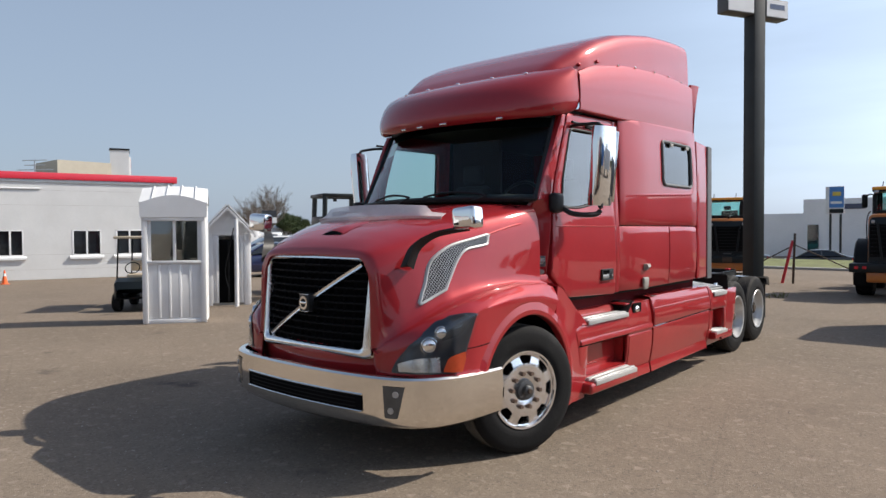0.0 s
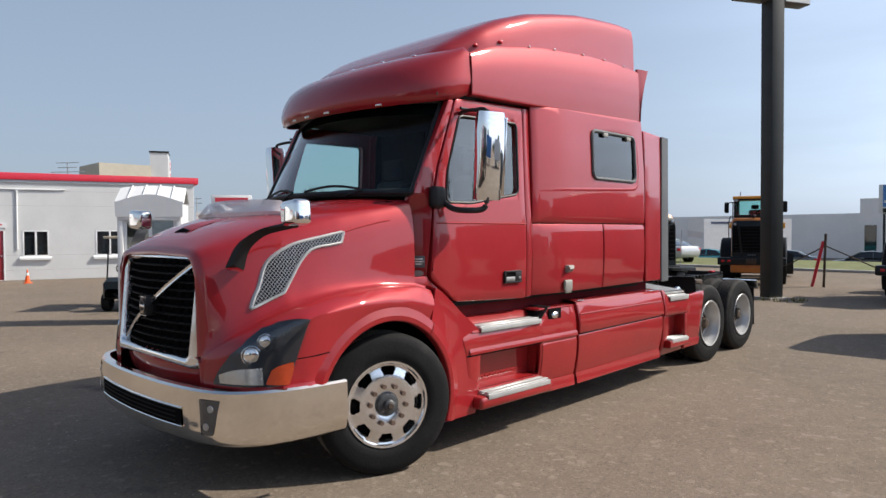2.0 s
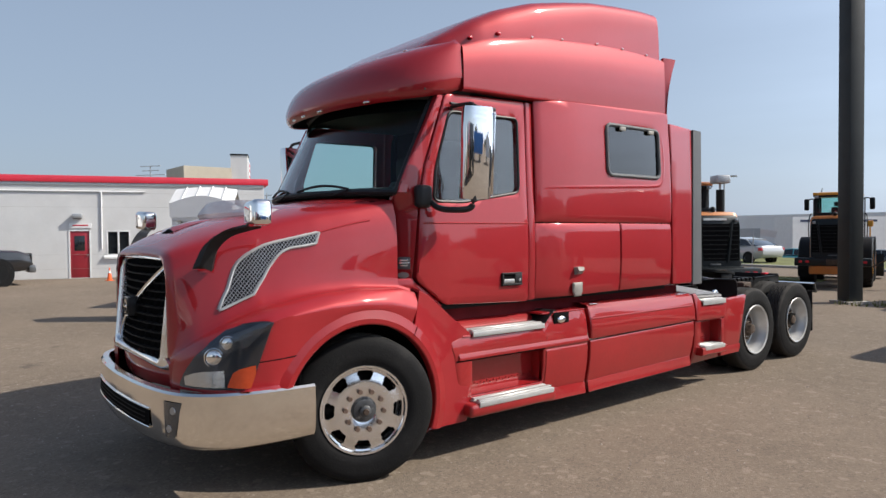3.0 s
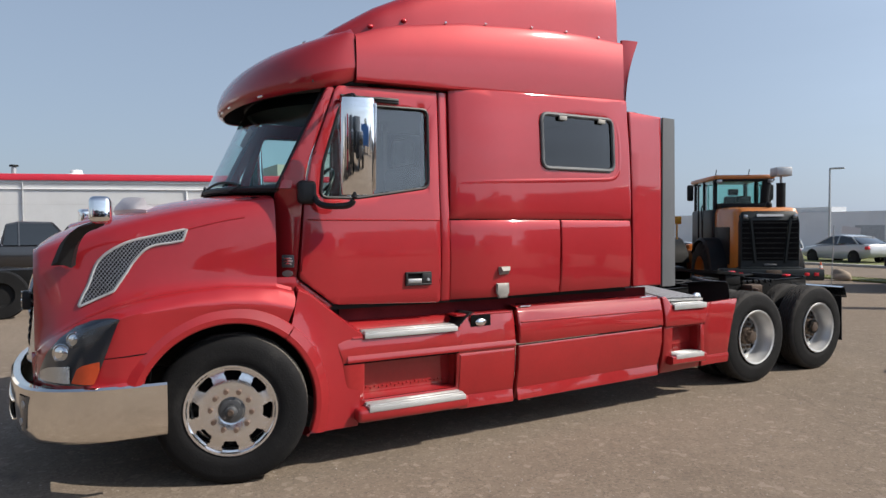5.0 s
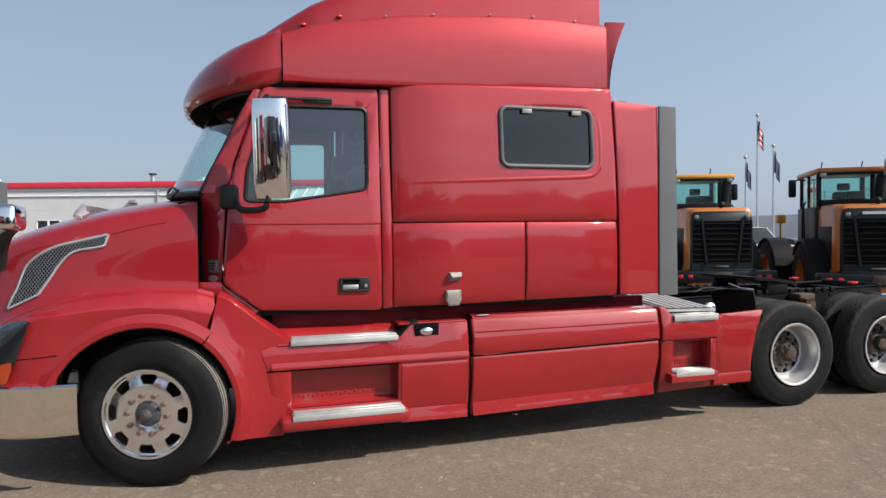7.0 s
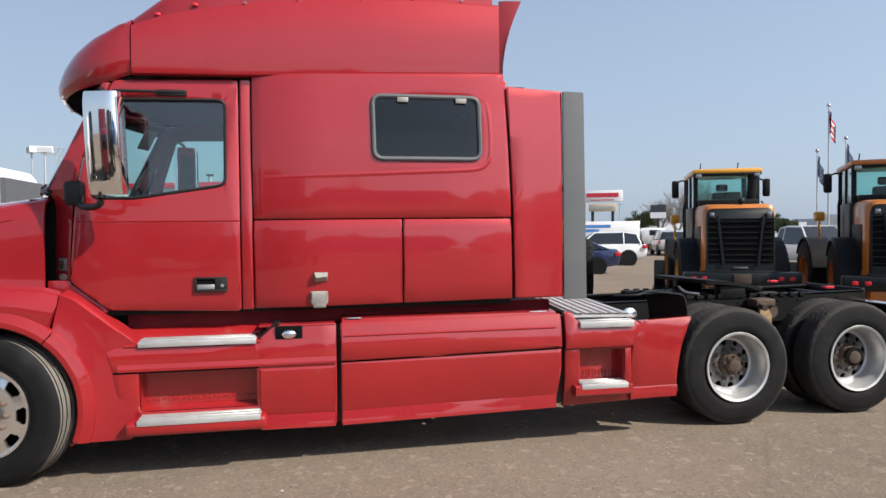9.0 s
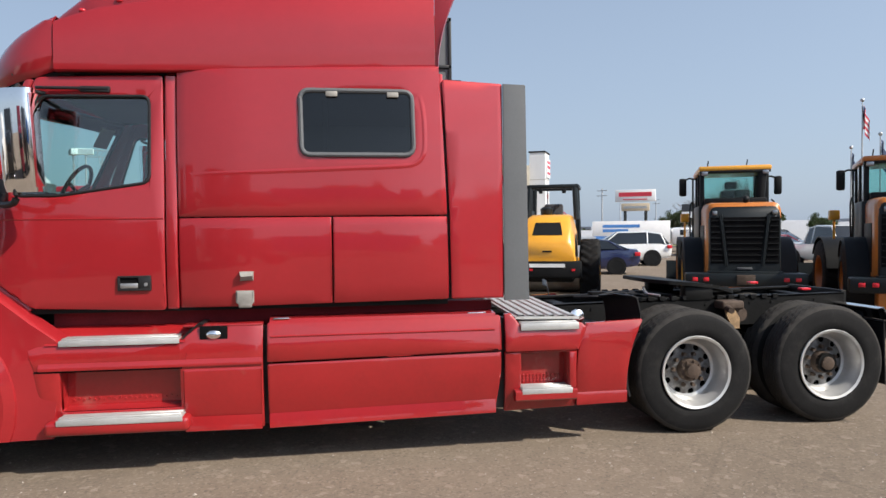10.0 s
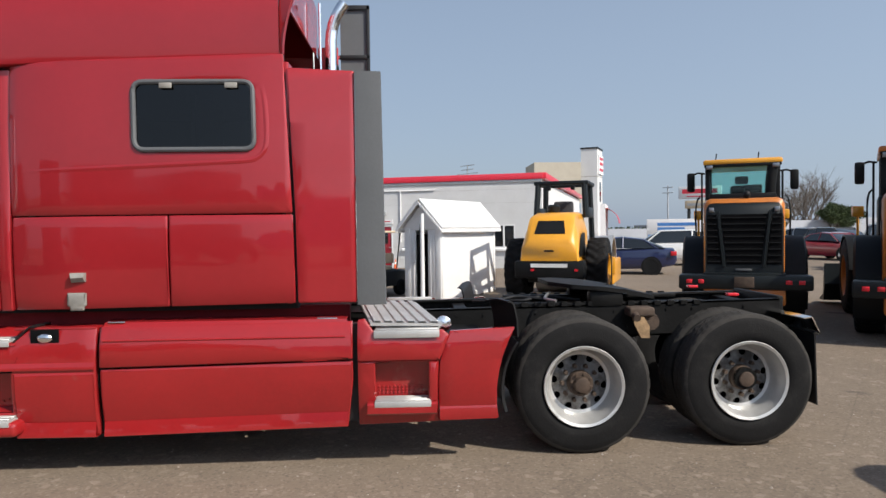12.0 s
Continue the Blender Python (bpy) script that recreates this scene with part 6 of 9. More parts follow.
PEBBLE = mat("pebble", (0.30, 0.26, 0.22), 0.9, 0, 0.3, 9.0)
rng = random.Random(11)
bm = bmesh.new()
for _ in range(2600):
    x, y = rng.uniform(-9, 1.6), rng.uniform(-1.5, 13.5)
    r_ = rng.uniform(0.003, 0.009) * (1.6 if rng.random() < 0.05 else 1)
    top = bm.verts.new((x, y, r_))
    ring = [bm.verts.new((x + r_ * rng.uniform(0.7, 1.5) * math.cos(a), y + r_ * rng.uniform(0.7, 1.5) * math.sin(a), 0.0)) for a in (0, 1.3, 2.5, 3.8, 5.0)]
    for i in range(5):
        bm.faces.new((top, ring[i], ring[(i + 1) % 5]))
tagged(finish("loose_gravel", bm, PEBBLE, smooth=0), "small loose stones scattered over the asphalt", "gravel", kind="stuff")

BLOCK = mat("grey_white_block", (0.60, 0.60, 0.595), 0.75, 0, 0.05, 1.2, 0.15, 30, stain=((0.66, 0.66, 0.65), 0.5, 0.60, 0.5))
DOOR_RED = mat("dark_red_door", (0.30, 0.016, 0.028), 0.45, 0, 0.08, 2, coat=0.2)
TRIM_RED = mat("red_trim_metal", (0.56, 0.022, 0.045), 0.4, 0, 0.06, 2, coat=0.3)
TAN = mat("tan_stucco", (0.40, 0.36, 0.29), 0.85, 0, 0.06, 2, 0.2, 20)
CEMENT = mat("grey_cement", (0.36, 0.34, 0.31), 0.9, 0, 0.12, 3, 0.3, 40)
BOOTH_GLASS = glass("booth_glass", (0.50, 0.54, 0.53), low=0.18)
PANE_DARK = mat("dark_window_glass", (0.012, 0.015, 0.018), 0.06, 0, 0.1, 2, coat=0.5)
PVC = mat("white_vinyl", (0.72, 0.72, 0.72), 0.42, 0, 0.04, 3, 0.05, 30)
ROOFING = mat("grey_roofing", (0.34, 0.34, 0.33), 0.9, 0, 0.1, 2)
YELLOW = mat("machine_yellow", (0.72, 0.33, 0.025), 0.38, 0, 0.07, 3, coat=0.4)
ORANGE = mat("machine_orange", (0.46, 0.145, 0.02), 0.42, 0, 0.10, 3, coat=0.3, stain=((0.22, 0.09, 0.03), 2.0, 0.60, 0.6))
CHARCOAL = mat("machine_charcoal", (0.0081, 0.0112, 0.0124), 0.42, 0, 0.15, 3, spec=0.3)
MACHINE_BLACK = mat("machine_black", (0.008, 0.0085, 0.009), 0.5, 0, 0.2, 4, 0.1, 40, spec=0.2)
GRASS = mat("dry_grass", (0.13, 0.14, 0.045), 0.95, 0, 0.35, 1.2, 0.8, 60)
CONE = mat("orange_cone", (0.75, 0.12, 0.02), 0.5, 0, 0.05, 5)
BEIGE = mat("beige_plastic", (0.55, 0.45, 0.32), 0.5, 0, 0.06, 5)
BLUE = mat("sign_blue", (0.06, 0.20, 0.50), 0.4, 0, 0.05, 3)
GOLD = mat("sign_gold", (0.60, 0.45, 0.08), 0.4, 0, 0.05, 3)
BARK = mat("bark", (0.10, 0.075, 0.055), 0.95, 0, 0.25, 6, 0.5, 30)
LEAF = mat("leaf", (0.060, 0.085, 0.030), 0.8, 0, 0.35, 2.0)
TWIG = mat("twig", (0.13, 0.105, 0.085), 0.95, 0, 0.2, 4)
GALV = mat("galvanised", (0.42, 0.43, 0.44), 0.5, 0.6, 0.12, 6)
POLE_DARK = mat("dark_bronze_pole", (0.030, 0.033, 0.033), 0.5, 0, 0.15, 2, 0.05, 20, spec=0.25)
FAR_WALL = mat("pale_metal_wall", (0.78, 0.78, 0.77), 0.6, 0, 0.05, 0.4)
STONE = mat("boulder", (0.27, 0.22, 0.17), 0.95, 0, 0.2, 4, 0.6, 12)


def simple(name, lo, hi, material, parent=None, label="", bevel=0.0, m=None):
    b = bmesh.new()
    box(b, lo, hi, bevel, 2, m)
    return finish(name, b, material, parent, label)


def poly_prism(name, pts, z0, z1, material, parent=None, label="", kind="", category=""):
    """An upright prism on a plan outline."""
    b = bmesh.new()
    lo = [b.verts.new((x, y, z0)) for x, y in pts]
    hi = [b.verts.new((x, y, z1)) for x, y in pts]
    b.faces.new(lo[::-1])
    b.faces.new(hi)
    for i in range(len(pts)):
        j = (i + 1) % len(pts)
        b.faces.new((lo[i], lo[j], hi[j], hi[i]))
    ob = finish(name, b, material, parent, label, smooth=0)
    return tagged(ob, category=category, kind=kind)


# ---- the showroom building: its east wall is laid out along x = WX and then turned about its north corner ----
WX = -29.2
WALL_TURN = Matrix.Translation((-28.75, 15.05, 0)) @ Matrix.Rotation(radians(-18), 4, "Z") @ Matrix.Translation((-WX, -15.1, 0))
earlier = set(scene.objects)
wins = [(-4.42, -3.23, 1.55, 2.6), (8.45, 9.40, 0.95, 2.04), (11.12, 12.22, 0.95, 2.04), (12.78, 13.85, 0.95, 2.04), (-9.5, -8.5, 0.95, 2.04), (-14.5, -13.5, 0.95, 2.04)]
bm = bmesh.new()
holes = [[(a, c), (b, c), (b, d), (a, d)] for a, b, c, d in wins] + [[(7.02, 0.02), (7.84, 0.02), (7.84, 2.05), (7.02, 2.05)]]
bm = skin([(-60, 0), (15.1, 0), (15.1, 4.1), (-60, 4.1)], [[Vector(p) for p in h] for h in holes], lambda y, z: 0.0, 500, 0.3)
for v in bm.verts:
    v.co.x += WX
wall = finish("wall_east", bm, BLOCK, smooth=0)
tagged(wall, "painted pale grey block wall of the showroom", "wall", kind="structure")
for k in range(1, 20):
    bm = bmesh.new()
    box(bm, (WX - 0.004, -45, k * 0.203), (WX + 0.003, 15.09, k * 0.203 + 0.006))
    if k in (2, 5, 15, 18):
        part("block_course", bm, CEMENT, wall, smooth=0)
    else:
        bm.free()
bm = bmesh.new()
box(bm, (WX - 0.2, -60, 4.10), (WX + 0.09, 15.16, 4.38), 0.01)
tagged(finish("trim_east", bm, TRIM_RED), "red metal fascia along the roof edge", "trim", kind="structure")
bm = bmesh.new()
box(bm, (WX + 0.0, -60, 3.98), (WX + 0.05, 15.1, 4.09), 0.005)
tagged(finish("trim_gutter", bm, GALV), "grey flashing under the fascia", "trim", kind="structure")
for i, (a, b_, c, d_) in enumerate(wins):
    win = new(f"window_{i + 1}")
    tagged(win, "white-framed sliding window with a sloped sill", "window", kind="structure")
    bm = bmesh.new()
    for lo, hi in (((a, c), (a + 0.06, d_)), ((b_ - 0.06, c), (b_, d_)), ((a, c), (b_, c + 0.06)), ((a, d_ - 0.06), (b_, d_)), (((a + b_) / 2 - 0.035, c), ((a + b_) / 2 + 0.035, d_))):
        box(bm, (WX - 0.08, lo[0], lo[1]), (WX + 0.012, hi[0], hi[1]), 0.005)
    part("window_frame", bm, PVC, win)
    for q in (a + 0.03, (a + b_) / 2):
        simple("pane", (WX - 0.06, q, c + 0.03), (WX - 0.05, q + (b_ - a) / 2 - 0.03, d_ - 0.03), PANE_DARK, win)
    bm = bmesh.new()
    sheet(bm, [[(WX + 0.001, y, c + 0.01), (WX + 0.10, y, c - 0.05), (WX + 0.10, y, c - 0.12), (WX + 0.001, y, c - 0.12)] for y in (a - 0.09, b_ + 0.09)])
    thick(bm, 0.01)
    part("window_sill", bm, PVC, win, smooth=0)
    simple("blind", (WX - 0.14, a + 0.05, c + 0.55 * (d_ - c)), (WX - 0.13, b_ - 0.05, d_ - 0.05), ROOFING, win)
door_1 = new("door_1")
tagged(door_1, "red steel service door with a small wired window", "door", kind="structure")
simple("door_leaf", (WX - 0.07, 7.05, 0.03), (WX - 0.02, 7.81, 2.02), DOOR_RED, door_1, "", 0.005)
simple("door_pane", (WX - 0.025, 7.22, 1.18), (WX - 0.012, 7.62, 1.82), PANE_DARK, door_1, "", 0.004)
for lo, hi in (((7.0, 0), (7.06, 2.08)), ((7.8, 0), (7.86, 2.08)), ((7.0, 2.02), (7.86, 2.08))):
    simple("door_frame", (WX - 0.1, lo[0], lo[1]), (WX + 0.02, hi[0], hi[1]), PVC, door_1)
bm = bmesh.new()
rod(bm, (WX - 0.02, 7.72, 1.0), (WX + 0.05, 7.72, 1.0), 0.03)
part("door_knob", bm, GALV, door_1)
sgn = thing("door_sign", (WX + 0.03, 7.46, 2.24), "white sign board with one red line above a door", "sign")
simple("sign_board", (-0.02, -0.43, -0.10), (0.02, 0.43, 0.11), PVC, sgn)
simple("sign_bar", (0.02, -0.30, 0.0), (0.026, 0.30, 0.05), TRIM_RED, sgn)
for y, z in ((7.37, 2.66), (0.35, 3.42)):
    fl = thing("flood_light", (WX + 0.02, y, z), "grey wall-mounted flood light", "lamp", group="wall flood lights")
    simple("lamp_body", (0, -0.19, -0.10), (0.22, 0.19, 0.10), GALV, fl, "", 0.03)
    simple("lamp_lens", (0.05, -0.16, -0.112), (0.20, 0.16, -0.10), PANE_DARK, fl)
bm = bmesh.new()
tube(bm, arc([(WX + 0.03, -20, 3.72), (WX + 0.03, 8.0, 3.72), (WX + 0.03, 8.22, 3.70), (WX + 0.03, 8.28, 3.6), (WX + 0.03, 8.28, 3.0), (WX + 0.03, 8.28, 1.25)], 4), 0.03, 8)
tagged(finish("conduit", bm, PVC), "white conduit running along the wall", "pipe")
for y in (1.48, -11.0):
    bm = bmesh.new()
    rod(bm, (WX + 0.04, y, 0), (WX + 0.04, y, 4.0), 0.035)
    tagged(finish("downpipe", bm, GALV), "thin grey downpipe on the wall", "pipe", group="downpipes")
vent1 = thing("roof_flue", (WX - 2.0, 0.4, 4.1), "grey metal flue pipe with a flat cap", "flue")
bm = bmesh.new()
rod(bm, (0, 0, 0), (0, 0, 0.75), 0.11)
part("flue_pipe", bm, GALV, vent1)
bm = bmesh.new()
rod(bm, (0, 0, 0.76), (0, 0, 0.84), 0.2, 0.18)
part("flue_cap", bm, FRAME_BLACK, vent1)
vent2 = thing("roof_fan", (WX - 2.5, 2.9, 4.1), "white domed roof exhaust fan", "fan")
bm = bmesh.new()
lathe(bm, [(0.0, 0.4), (0.3, 0.4), (0.36, 0.55), (0.45, 0.5), (0.5, 0.3), (0.66, 0.25), (0.7, 0.0)], "z", (0, 0, 0), 24)
part("fan_dome", bm, PVC, vent2)
for ob in [o for o in scene.objects if o not in earlier and o.parent is None]:
    ob.matrix_world = WALL_TURN @ ob.matrix_world
poly_prism("wall_north", [(-29.06, 15.13), (-50.0, 21.9), (-75, 21.9), (-75, -56.3), (-52.25, -56.3)], 0, 4.05, BLOCK, None, "pale side walls of the showroom", "structure", "wall")
poly_prism("roof_deck", [(-28.80, 15.02), (-50.0, 21.8), (-75, 21.8), (-75, -56.3), (-51.97, -56.3)], 4.05, 4.12, ROOFING, None, "flat grey roof of the showroom", "structure", "roof")
d = Vector((-50.0 + 28.75, 21.9 - 15.05, 0)).normalized()
bm = bmesh.new()
box(bm, (0, -0.09, 4.10), (22.3, 0.2, 4.38), 0.01, 2, Matrix.Translation((-28.75, 15.05, 0)) @ Matrix.Rotation(math.atan2(d.y, d.x), 4, "Z") @ Matrix.Diagonal((1, -1, 1, 1)))
tagged(finish("trim_north", bm, TRIM_RED), "red metal fascia along the angled front", "trim", kind="structure")
aerial = thing("roof_antenna", (-37.1, 12.3, 4.1), "dark metal aerial with three crossbars on the roof", "antenna", 35)
bm = bmesh.new()
rod(bm, (0, 0, 0), (0, 0, 1.45), 0.03, seg=8)
part("mast", bm, GALV, aerial)
for z, w in ((1.42, 0.65), (1.18, 0.55), (0.95, 0.95)):
    bm = bmesh.new()
    rod(bm, (-w, 0, z), (w, 0, z), 0.022, seg=6)
    part("crossbar", bm, GALV, aerial)
unit = thing("roof_unit", (-40, 7.5, 4.1), "beige rooftop air unit", "roof unit")
simple("unit_case", (-1.2, -1.6, 0), (1.2, 1.6, 0.75), TAN, unit, "", 0.03)
tower = thing("entrance_tower", (-52, 23.85, 0), "white entrance tower with a dark cap and a red-lettered sign", "tower", -25)
simple("tower_body", (-2.27, -1.31, 0), (0, 0, 8.22), BLOCK, tower)
simple("tower_cap", (-2.32, -1.36, 8.22), (0.05, 0.05, 8.34), FRAME_BLACK, tower)
simple("tower_panel", (-2.1, 0.0, 6.2), (-0.25, 0.12, 7.75), PVC, tower)
for z in (6.45, 6.95, 7.35):
    simple("sign_bar", (-1.9, 0.12, z), (-0.45, 0.14, z + 0.22), TRIM_RED, tower)
simple("tower_joint", (-2.28, -1.32, 5.98), (0.01, 0.01, 6.03), CEMENT, tower)
simple("tower_window", (-1.6, 0.0, 4.0), (-0.9, 0.02, 5.6), PANE_DARK, tower)
pent = thing("roof_block", (-52.5, 20.7, 0), "tan stucco block on the showroom roof", "roof block")
simple("block_body", (-4, -1.9, 3.9), (0.4, 1.85, 7.15), TAN, pent)
awn = thing("awning", (-40.9, 21.15, 0), "rounded red fabric awning over an entrance", "awning", math.degrees(math.atan2(d.y, d.x)))
bm = bmesh.new()
sheet(bm, [[(x, -1.1 * math.sin(a), 2.1 + 1.0 * math.cos(a)) for a in np.linspace(0, math.pi / 2, 8)] for x in (-2.2, -1, 1, 2.2)])
thick(bm, 0.02)
part("awning_cloth", bm, TRIM_RED, awn)
simple("awning_wall", (-2.3, -0.3, 0), (2.3, 0.0, 3.3), PVC, awn)


# ---- guard booth, shed, golf cart ----
booth = thing("guard_booth", (-13.10, 6.82, 0), "white vinyl guard booth with a sliding window and ridged roof", "booth", 56.0)
BW, BD = 0.62, 0.75
for lo, hi in (((-BW, 0, 0.02), (-BW + 0.11, 0.06, 2.50)), ((BW - 0.11, 0, 0.02), (BW, 0.06, 2.50))):
    simple("corner_post", (lo[0], -0.05, lo[2]), (hi[0], 0.08, hi[2]), PVC, booth, "", 0.01)
simple("front_panel", (-BW + 0.1, 0.0, 0.08), (BW - 0.1, 0.05, 1.27), PVC, booth, "", 0.004)
for x in (-0.30, -0.10, 0.10, 0.30):
    simple("panel_rib", (x - 0.03, -0.025, 0.12), (x + 0.03, 0.0, 1.22), PVC, booth, "", 0.01)
simple("base_rail", (-BW, -0.03, 0.0), (BW, 0.07, 0.09), PVC, booth, "", 0.01)
simple("sill", (-BW + 0.08, -0.05, 1.24), (BW - 0.08, 0.06, 1.30), PVC, booth, "", 0.01)
simple("head", (-BW + 0.02, -0.07, 2.12), (BW - 0.02, 0.06, 2.19), PVC, booth, "", 0.01)
for x in (-BW + 0.11, -0.03, BW - 0.17):
    simple("mullion", (x, -0.01, 1.30), (x + 0.06, 0.05, 2.12), PVC, booth, "", 0.005)
for x in (-BW + 0.16, 0.03):
    g = simple("booth_pane", (x, 0.02, 1.30), (x + 0.44, 0.028, 2.12), BOOTH_GLASS, booth)
    g.visible_shadow = False
simple("side_wall", (-BW, 0.06, 0.02), (-BW + 0.05, BD, 2.45), PVC, booth)
simple("side_wall", (BW - 0.05, 0.06, 0.02), (BW, BD, 2.45), PVC, booth)
simple("back_wall", (-BW, BD - 0.05, 0.02), (BW, BD, 2.45), PVC, booth)
bm = bmesh.new()
fr = [(-BW - 0.03, 2.42), (-BW - 0.03, 2.50)] + [(x, 2.50 + 0.15 * math.cos(x / BW * math.pi / 2)) for x in np.linspace(-BW, BW, 13)] + [(BW + 0.03, 2.50), (BW + 0.03, 2.42)]
sheet(bm, [[(x, -0.09, z) for x, z in fr], [(x, -0.09, min(z, 2.19)) for x, z in fr]])
thick(bm, 0.03)
part("gable_panel", bm, PVC, booth)
bm = bmesh.new()
prof = [(-BW - 0.05, 2.46)] + [(x, 2.50 + 0.05 * math.cos(x / (BW + 0.05) * math.pi / 2)) for x in np.linspace(-BW - 0.04, BW + 0.04, 15)] + [(BW + 0.05, 2.46)]
sheet(bm, [[(x * (1 - 0.05 * t), -0.08 + t * (BD + 0.15), z + 0.62 * min(t, 1 - t)) for x, z in prof] for t in (0, 0.5, 1)])
thick(bm, 0.02)
part("booth_roof", bm, PVC, booth)
for x in (-0.42, -0.14, 0.14, 0.42):
    bm = bmesh.new()
    tube(bm, [(x * (1 - 0.05 * t), -0.08 + t * (BD + 0.15), 2.50 + 0.05 * math.cos(x / (BW + 0.05) * math.pi / 2) + 0.62 * min(t, 1 - t) + 0.012) for t in np.linspace(0, 1, 5)], 0.018, 6)
    part("roof_rib", bm, PVC, booth)

shed = thing("garden_shed", (-15.07, 9.94, 0), "white gabled shed with an open double door", "shed", 146.6)
SL, SG = 2.95, 1.10
simple("shed_side", (0, 0, 0.05), (SL, 0.05, 1.82), PVC, shed)
simple("shed_side", (0, SG - 0.05, 0.05), (SL, SG, 1.82), PVC, shed)
simple("shed_back", (SL - 0.05, 0, 0.05), (SL, SG, 1.95), PVC, shed)
simple("shed_floor", (0, 0, 0.0), (SL, SG, 0.06), CEMENT, shed)
for y in (0, SG - 0.16):
    simple("shed_post", (-0.05, y, 0.0), (0.06, y + 0.16, 1.85), PVC, shed, "", 0.01)
simple("door_header", (-0.03, 0, 1.80), (0.05, SG, 1.90), PVC, shed, "", 0.01)
bm = bmesh.new()
vs = [bm.verts.new(p) for p in ((-0.04, -0.05, 1.85), (-0.04, SG + 0.05, 1.85), (-0.04, SG / 2, 2.50))]
bm.faces.new(vs)
geo = bmesh.ops.extrude_face_region(bm, geom=bm.faces[:], use_keep_orig=True)
for v in geo["geom"]:
    if isinstance(v, bmesh.types.BMVert):
        v.co.x += 0.05
part("shed_gable", bm, PVC, shed, smooth=0)
for s in (0, 1):
    bm = bmesh.new()
    y0, y1 = (-0.13, SG / 2) if s == 0 else (SG + 0.13, SG / 2)
    sheet(bm, [[(-0.22, y0, 1.84), (-0.22, y1, 2.58)], [(SL + 0.12, y0, 1.84), (SL + 0.12, y1, 2.58)]])
    thick(bm, 0.04)
    part("shed_roof", bm, PVC, shed, smooth=0)
# near-black sheet behind the doors, stands in for the unlit interior
simple("shed_dark_sheet", (0.06, 0.06, 0.06), (0.09, SG - 0.06, 1.7), DARK, shed)
for y0, y1 in ((0.16, 0.40), (0.78, 0.99)):
    simple("shed_door", (-0.02, y0, 0.06), (0.03, y1, 1.80), PVC, shed, "", 0.005)
    for k in range(2):
        simple("door_rib", (-0.045, y0 + 0.03 + k * 0.11, 0.10), (-0.02, y0 + 0.08 + k * 0.11, 1.66), PVC, shed, "", 0.008)
simple("shed_hinge_post", (-0.06, 0.52, 0.06), (0.0, 0.56, 1.66), MACHINE_BLACK, shed)
bm = bmesh.new()
rod(bm, (-0.38, 0.34, 0), (-0.38, 0.34, 2.22), 0.055, 0.05)
part("stand_pipe", bm, PVC, shed, "white pipe standing before the doorway")
bm = bmesh.new()
tube(bm, arc([(-0.36, 0.40, 2.0), (-0.30, 0.5, 1.5), (-0.22, 0.62, 0.9), (-0.3, 0.55, 0.5)], 5), 0.012, 6)
part("cable", bm, MACHINE_BLACK, shed)
for s in (0, 1):
    bm = bmesh.new()
    y0 = -0.15 if s == 0 else SG + 0.15
    sheet(bm, [[(x, y0, 1.80), (x, y0, 1.74), (x, SG / 2, 2.47), (x, SG / 2, 2.54)] for x in (-0.25, -0.22)], closed=True)
    for x in (-0.25, -0.22):
        bm.faces.new([v for v in bm.verts if abs(v.co.x - x) < 1e-4])
    bmesh.ops.recalc_face_normals(bm, faces=bm.faces[:])
    part("barge_board", bm, PVC, shed, smooth=0)
    y0 = -0.16 if s == 0 else SG + 0.13
    simple("eave_board", (-0.22, y0, 1.745), (SL + 0.12, y0 + 0.03, 1.835), PVC, shed)
for x in (-0.01, SL - 0.09):
    simple("corner_trim", (x, -0.018, 0.05), (x + 0.10, 0.0, 1.82), PVC, shed, "", 0.004)
simple("base_trim", (0.1, -0.015, 0.02), (SL - 0.1, 0.0, 0.12), PVC, shed)

cart = thing("golf_cart", (-16.62, 7.95, 0), "old golf cart with beige canopy and tan seat", "golf cart", 52)
bm = bmesh.new()
rows = []
for y, w, z0, z1 in ((-1.15, 0.45, 0.35, 0.55), (-1.05, 0.52, 0.3, 0.72), (-0.75, 0.56, 0.28, 0.80), (-0.62, 0.56, 0.28, 0.42), (-0.05, 0.56, 0.28, 0.42), (0.0, 0.56, 0.28, 0.72), (0.6, 0.56, 0.28, 0.75), (1.05, 0.5, 0.3, 0.70), (1.12, 0.45, 0.35, 0.5)):
    rows.append([(-w, y, z0), (-w, y, z1 - 0.05), (-w + 0.06, y, z1), (w - 0.06, y, z1), (w, y, z1 - 0.05), (w, y, z0)])
sheet(bm, rows, closed=True)
part("cart_body", bm, CHARCOAL, cart)
simple("cart_seat", (-0.5, 0.02, 0.72), (0.5, 0.48, 0.84), BEIGE, cart, "tan seat cushion", 0.04)
simple("cart_backrest", (-0.5, 0.45, 0.9), (0.5, 0.55, 1.18), BEIGE, cart, "tan backrest", 0.04)
simple("cart_canopy", (-0.58, -0.85, 1.74), (0.58, 0.95, 1.80), BEIGE, cart, "beige canopy", 0.03)
for x in (-0.52, 0.52):
    for a, b_ in (((x, -0.78, 0.72), (x, -0.62, 1.75)), ((x, 0.62, 0.75), (x, 0.80, 1.75))):
        bm = bmesh.new()
        rod(bm, a, b_, 0.018)
        part("canopy_post", bm, MACHINE_BLACK, cart)
bm = bmesh.new()
tube(bm, [Vector((-0.25 + 0.17 * math.cos(a), -0.42 + 0.08 * math.sin(a), 1.02 + 0.13 * math.sin(a))) for a in np.linspace(0, math.tau, 17)], 0.014, 6)
part("cart_steering", bm, MACHINE_BLACK, cart)
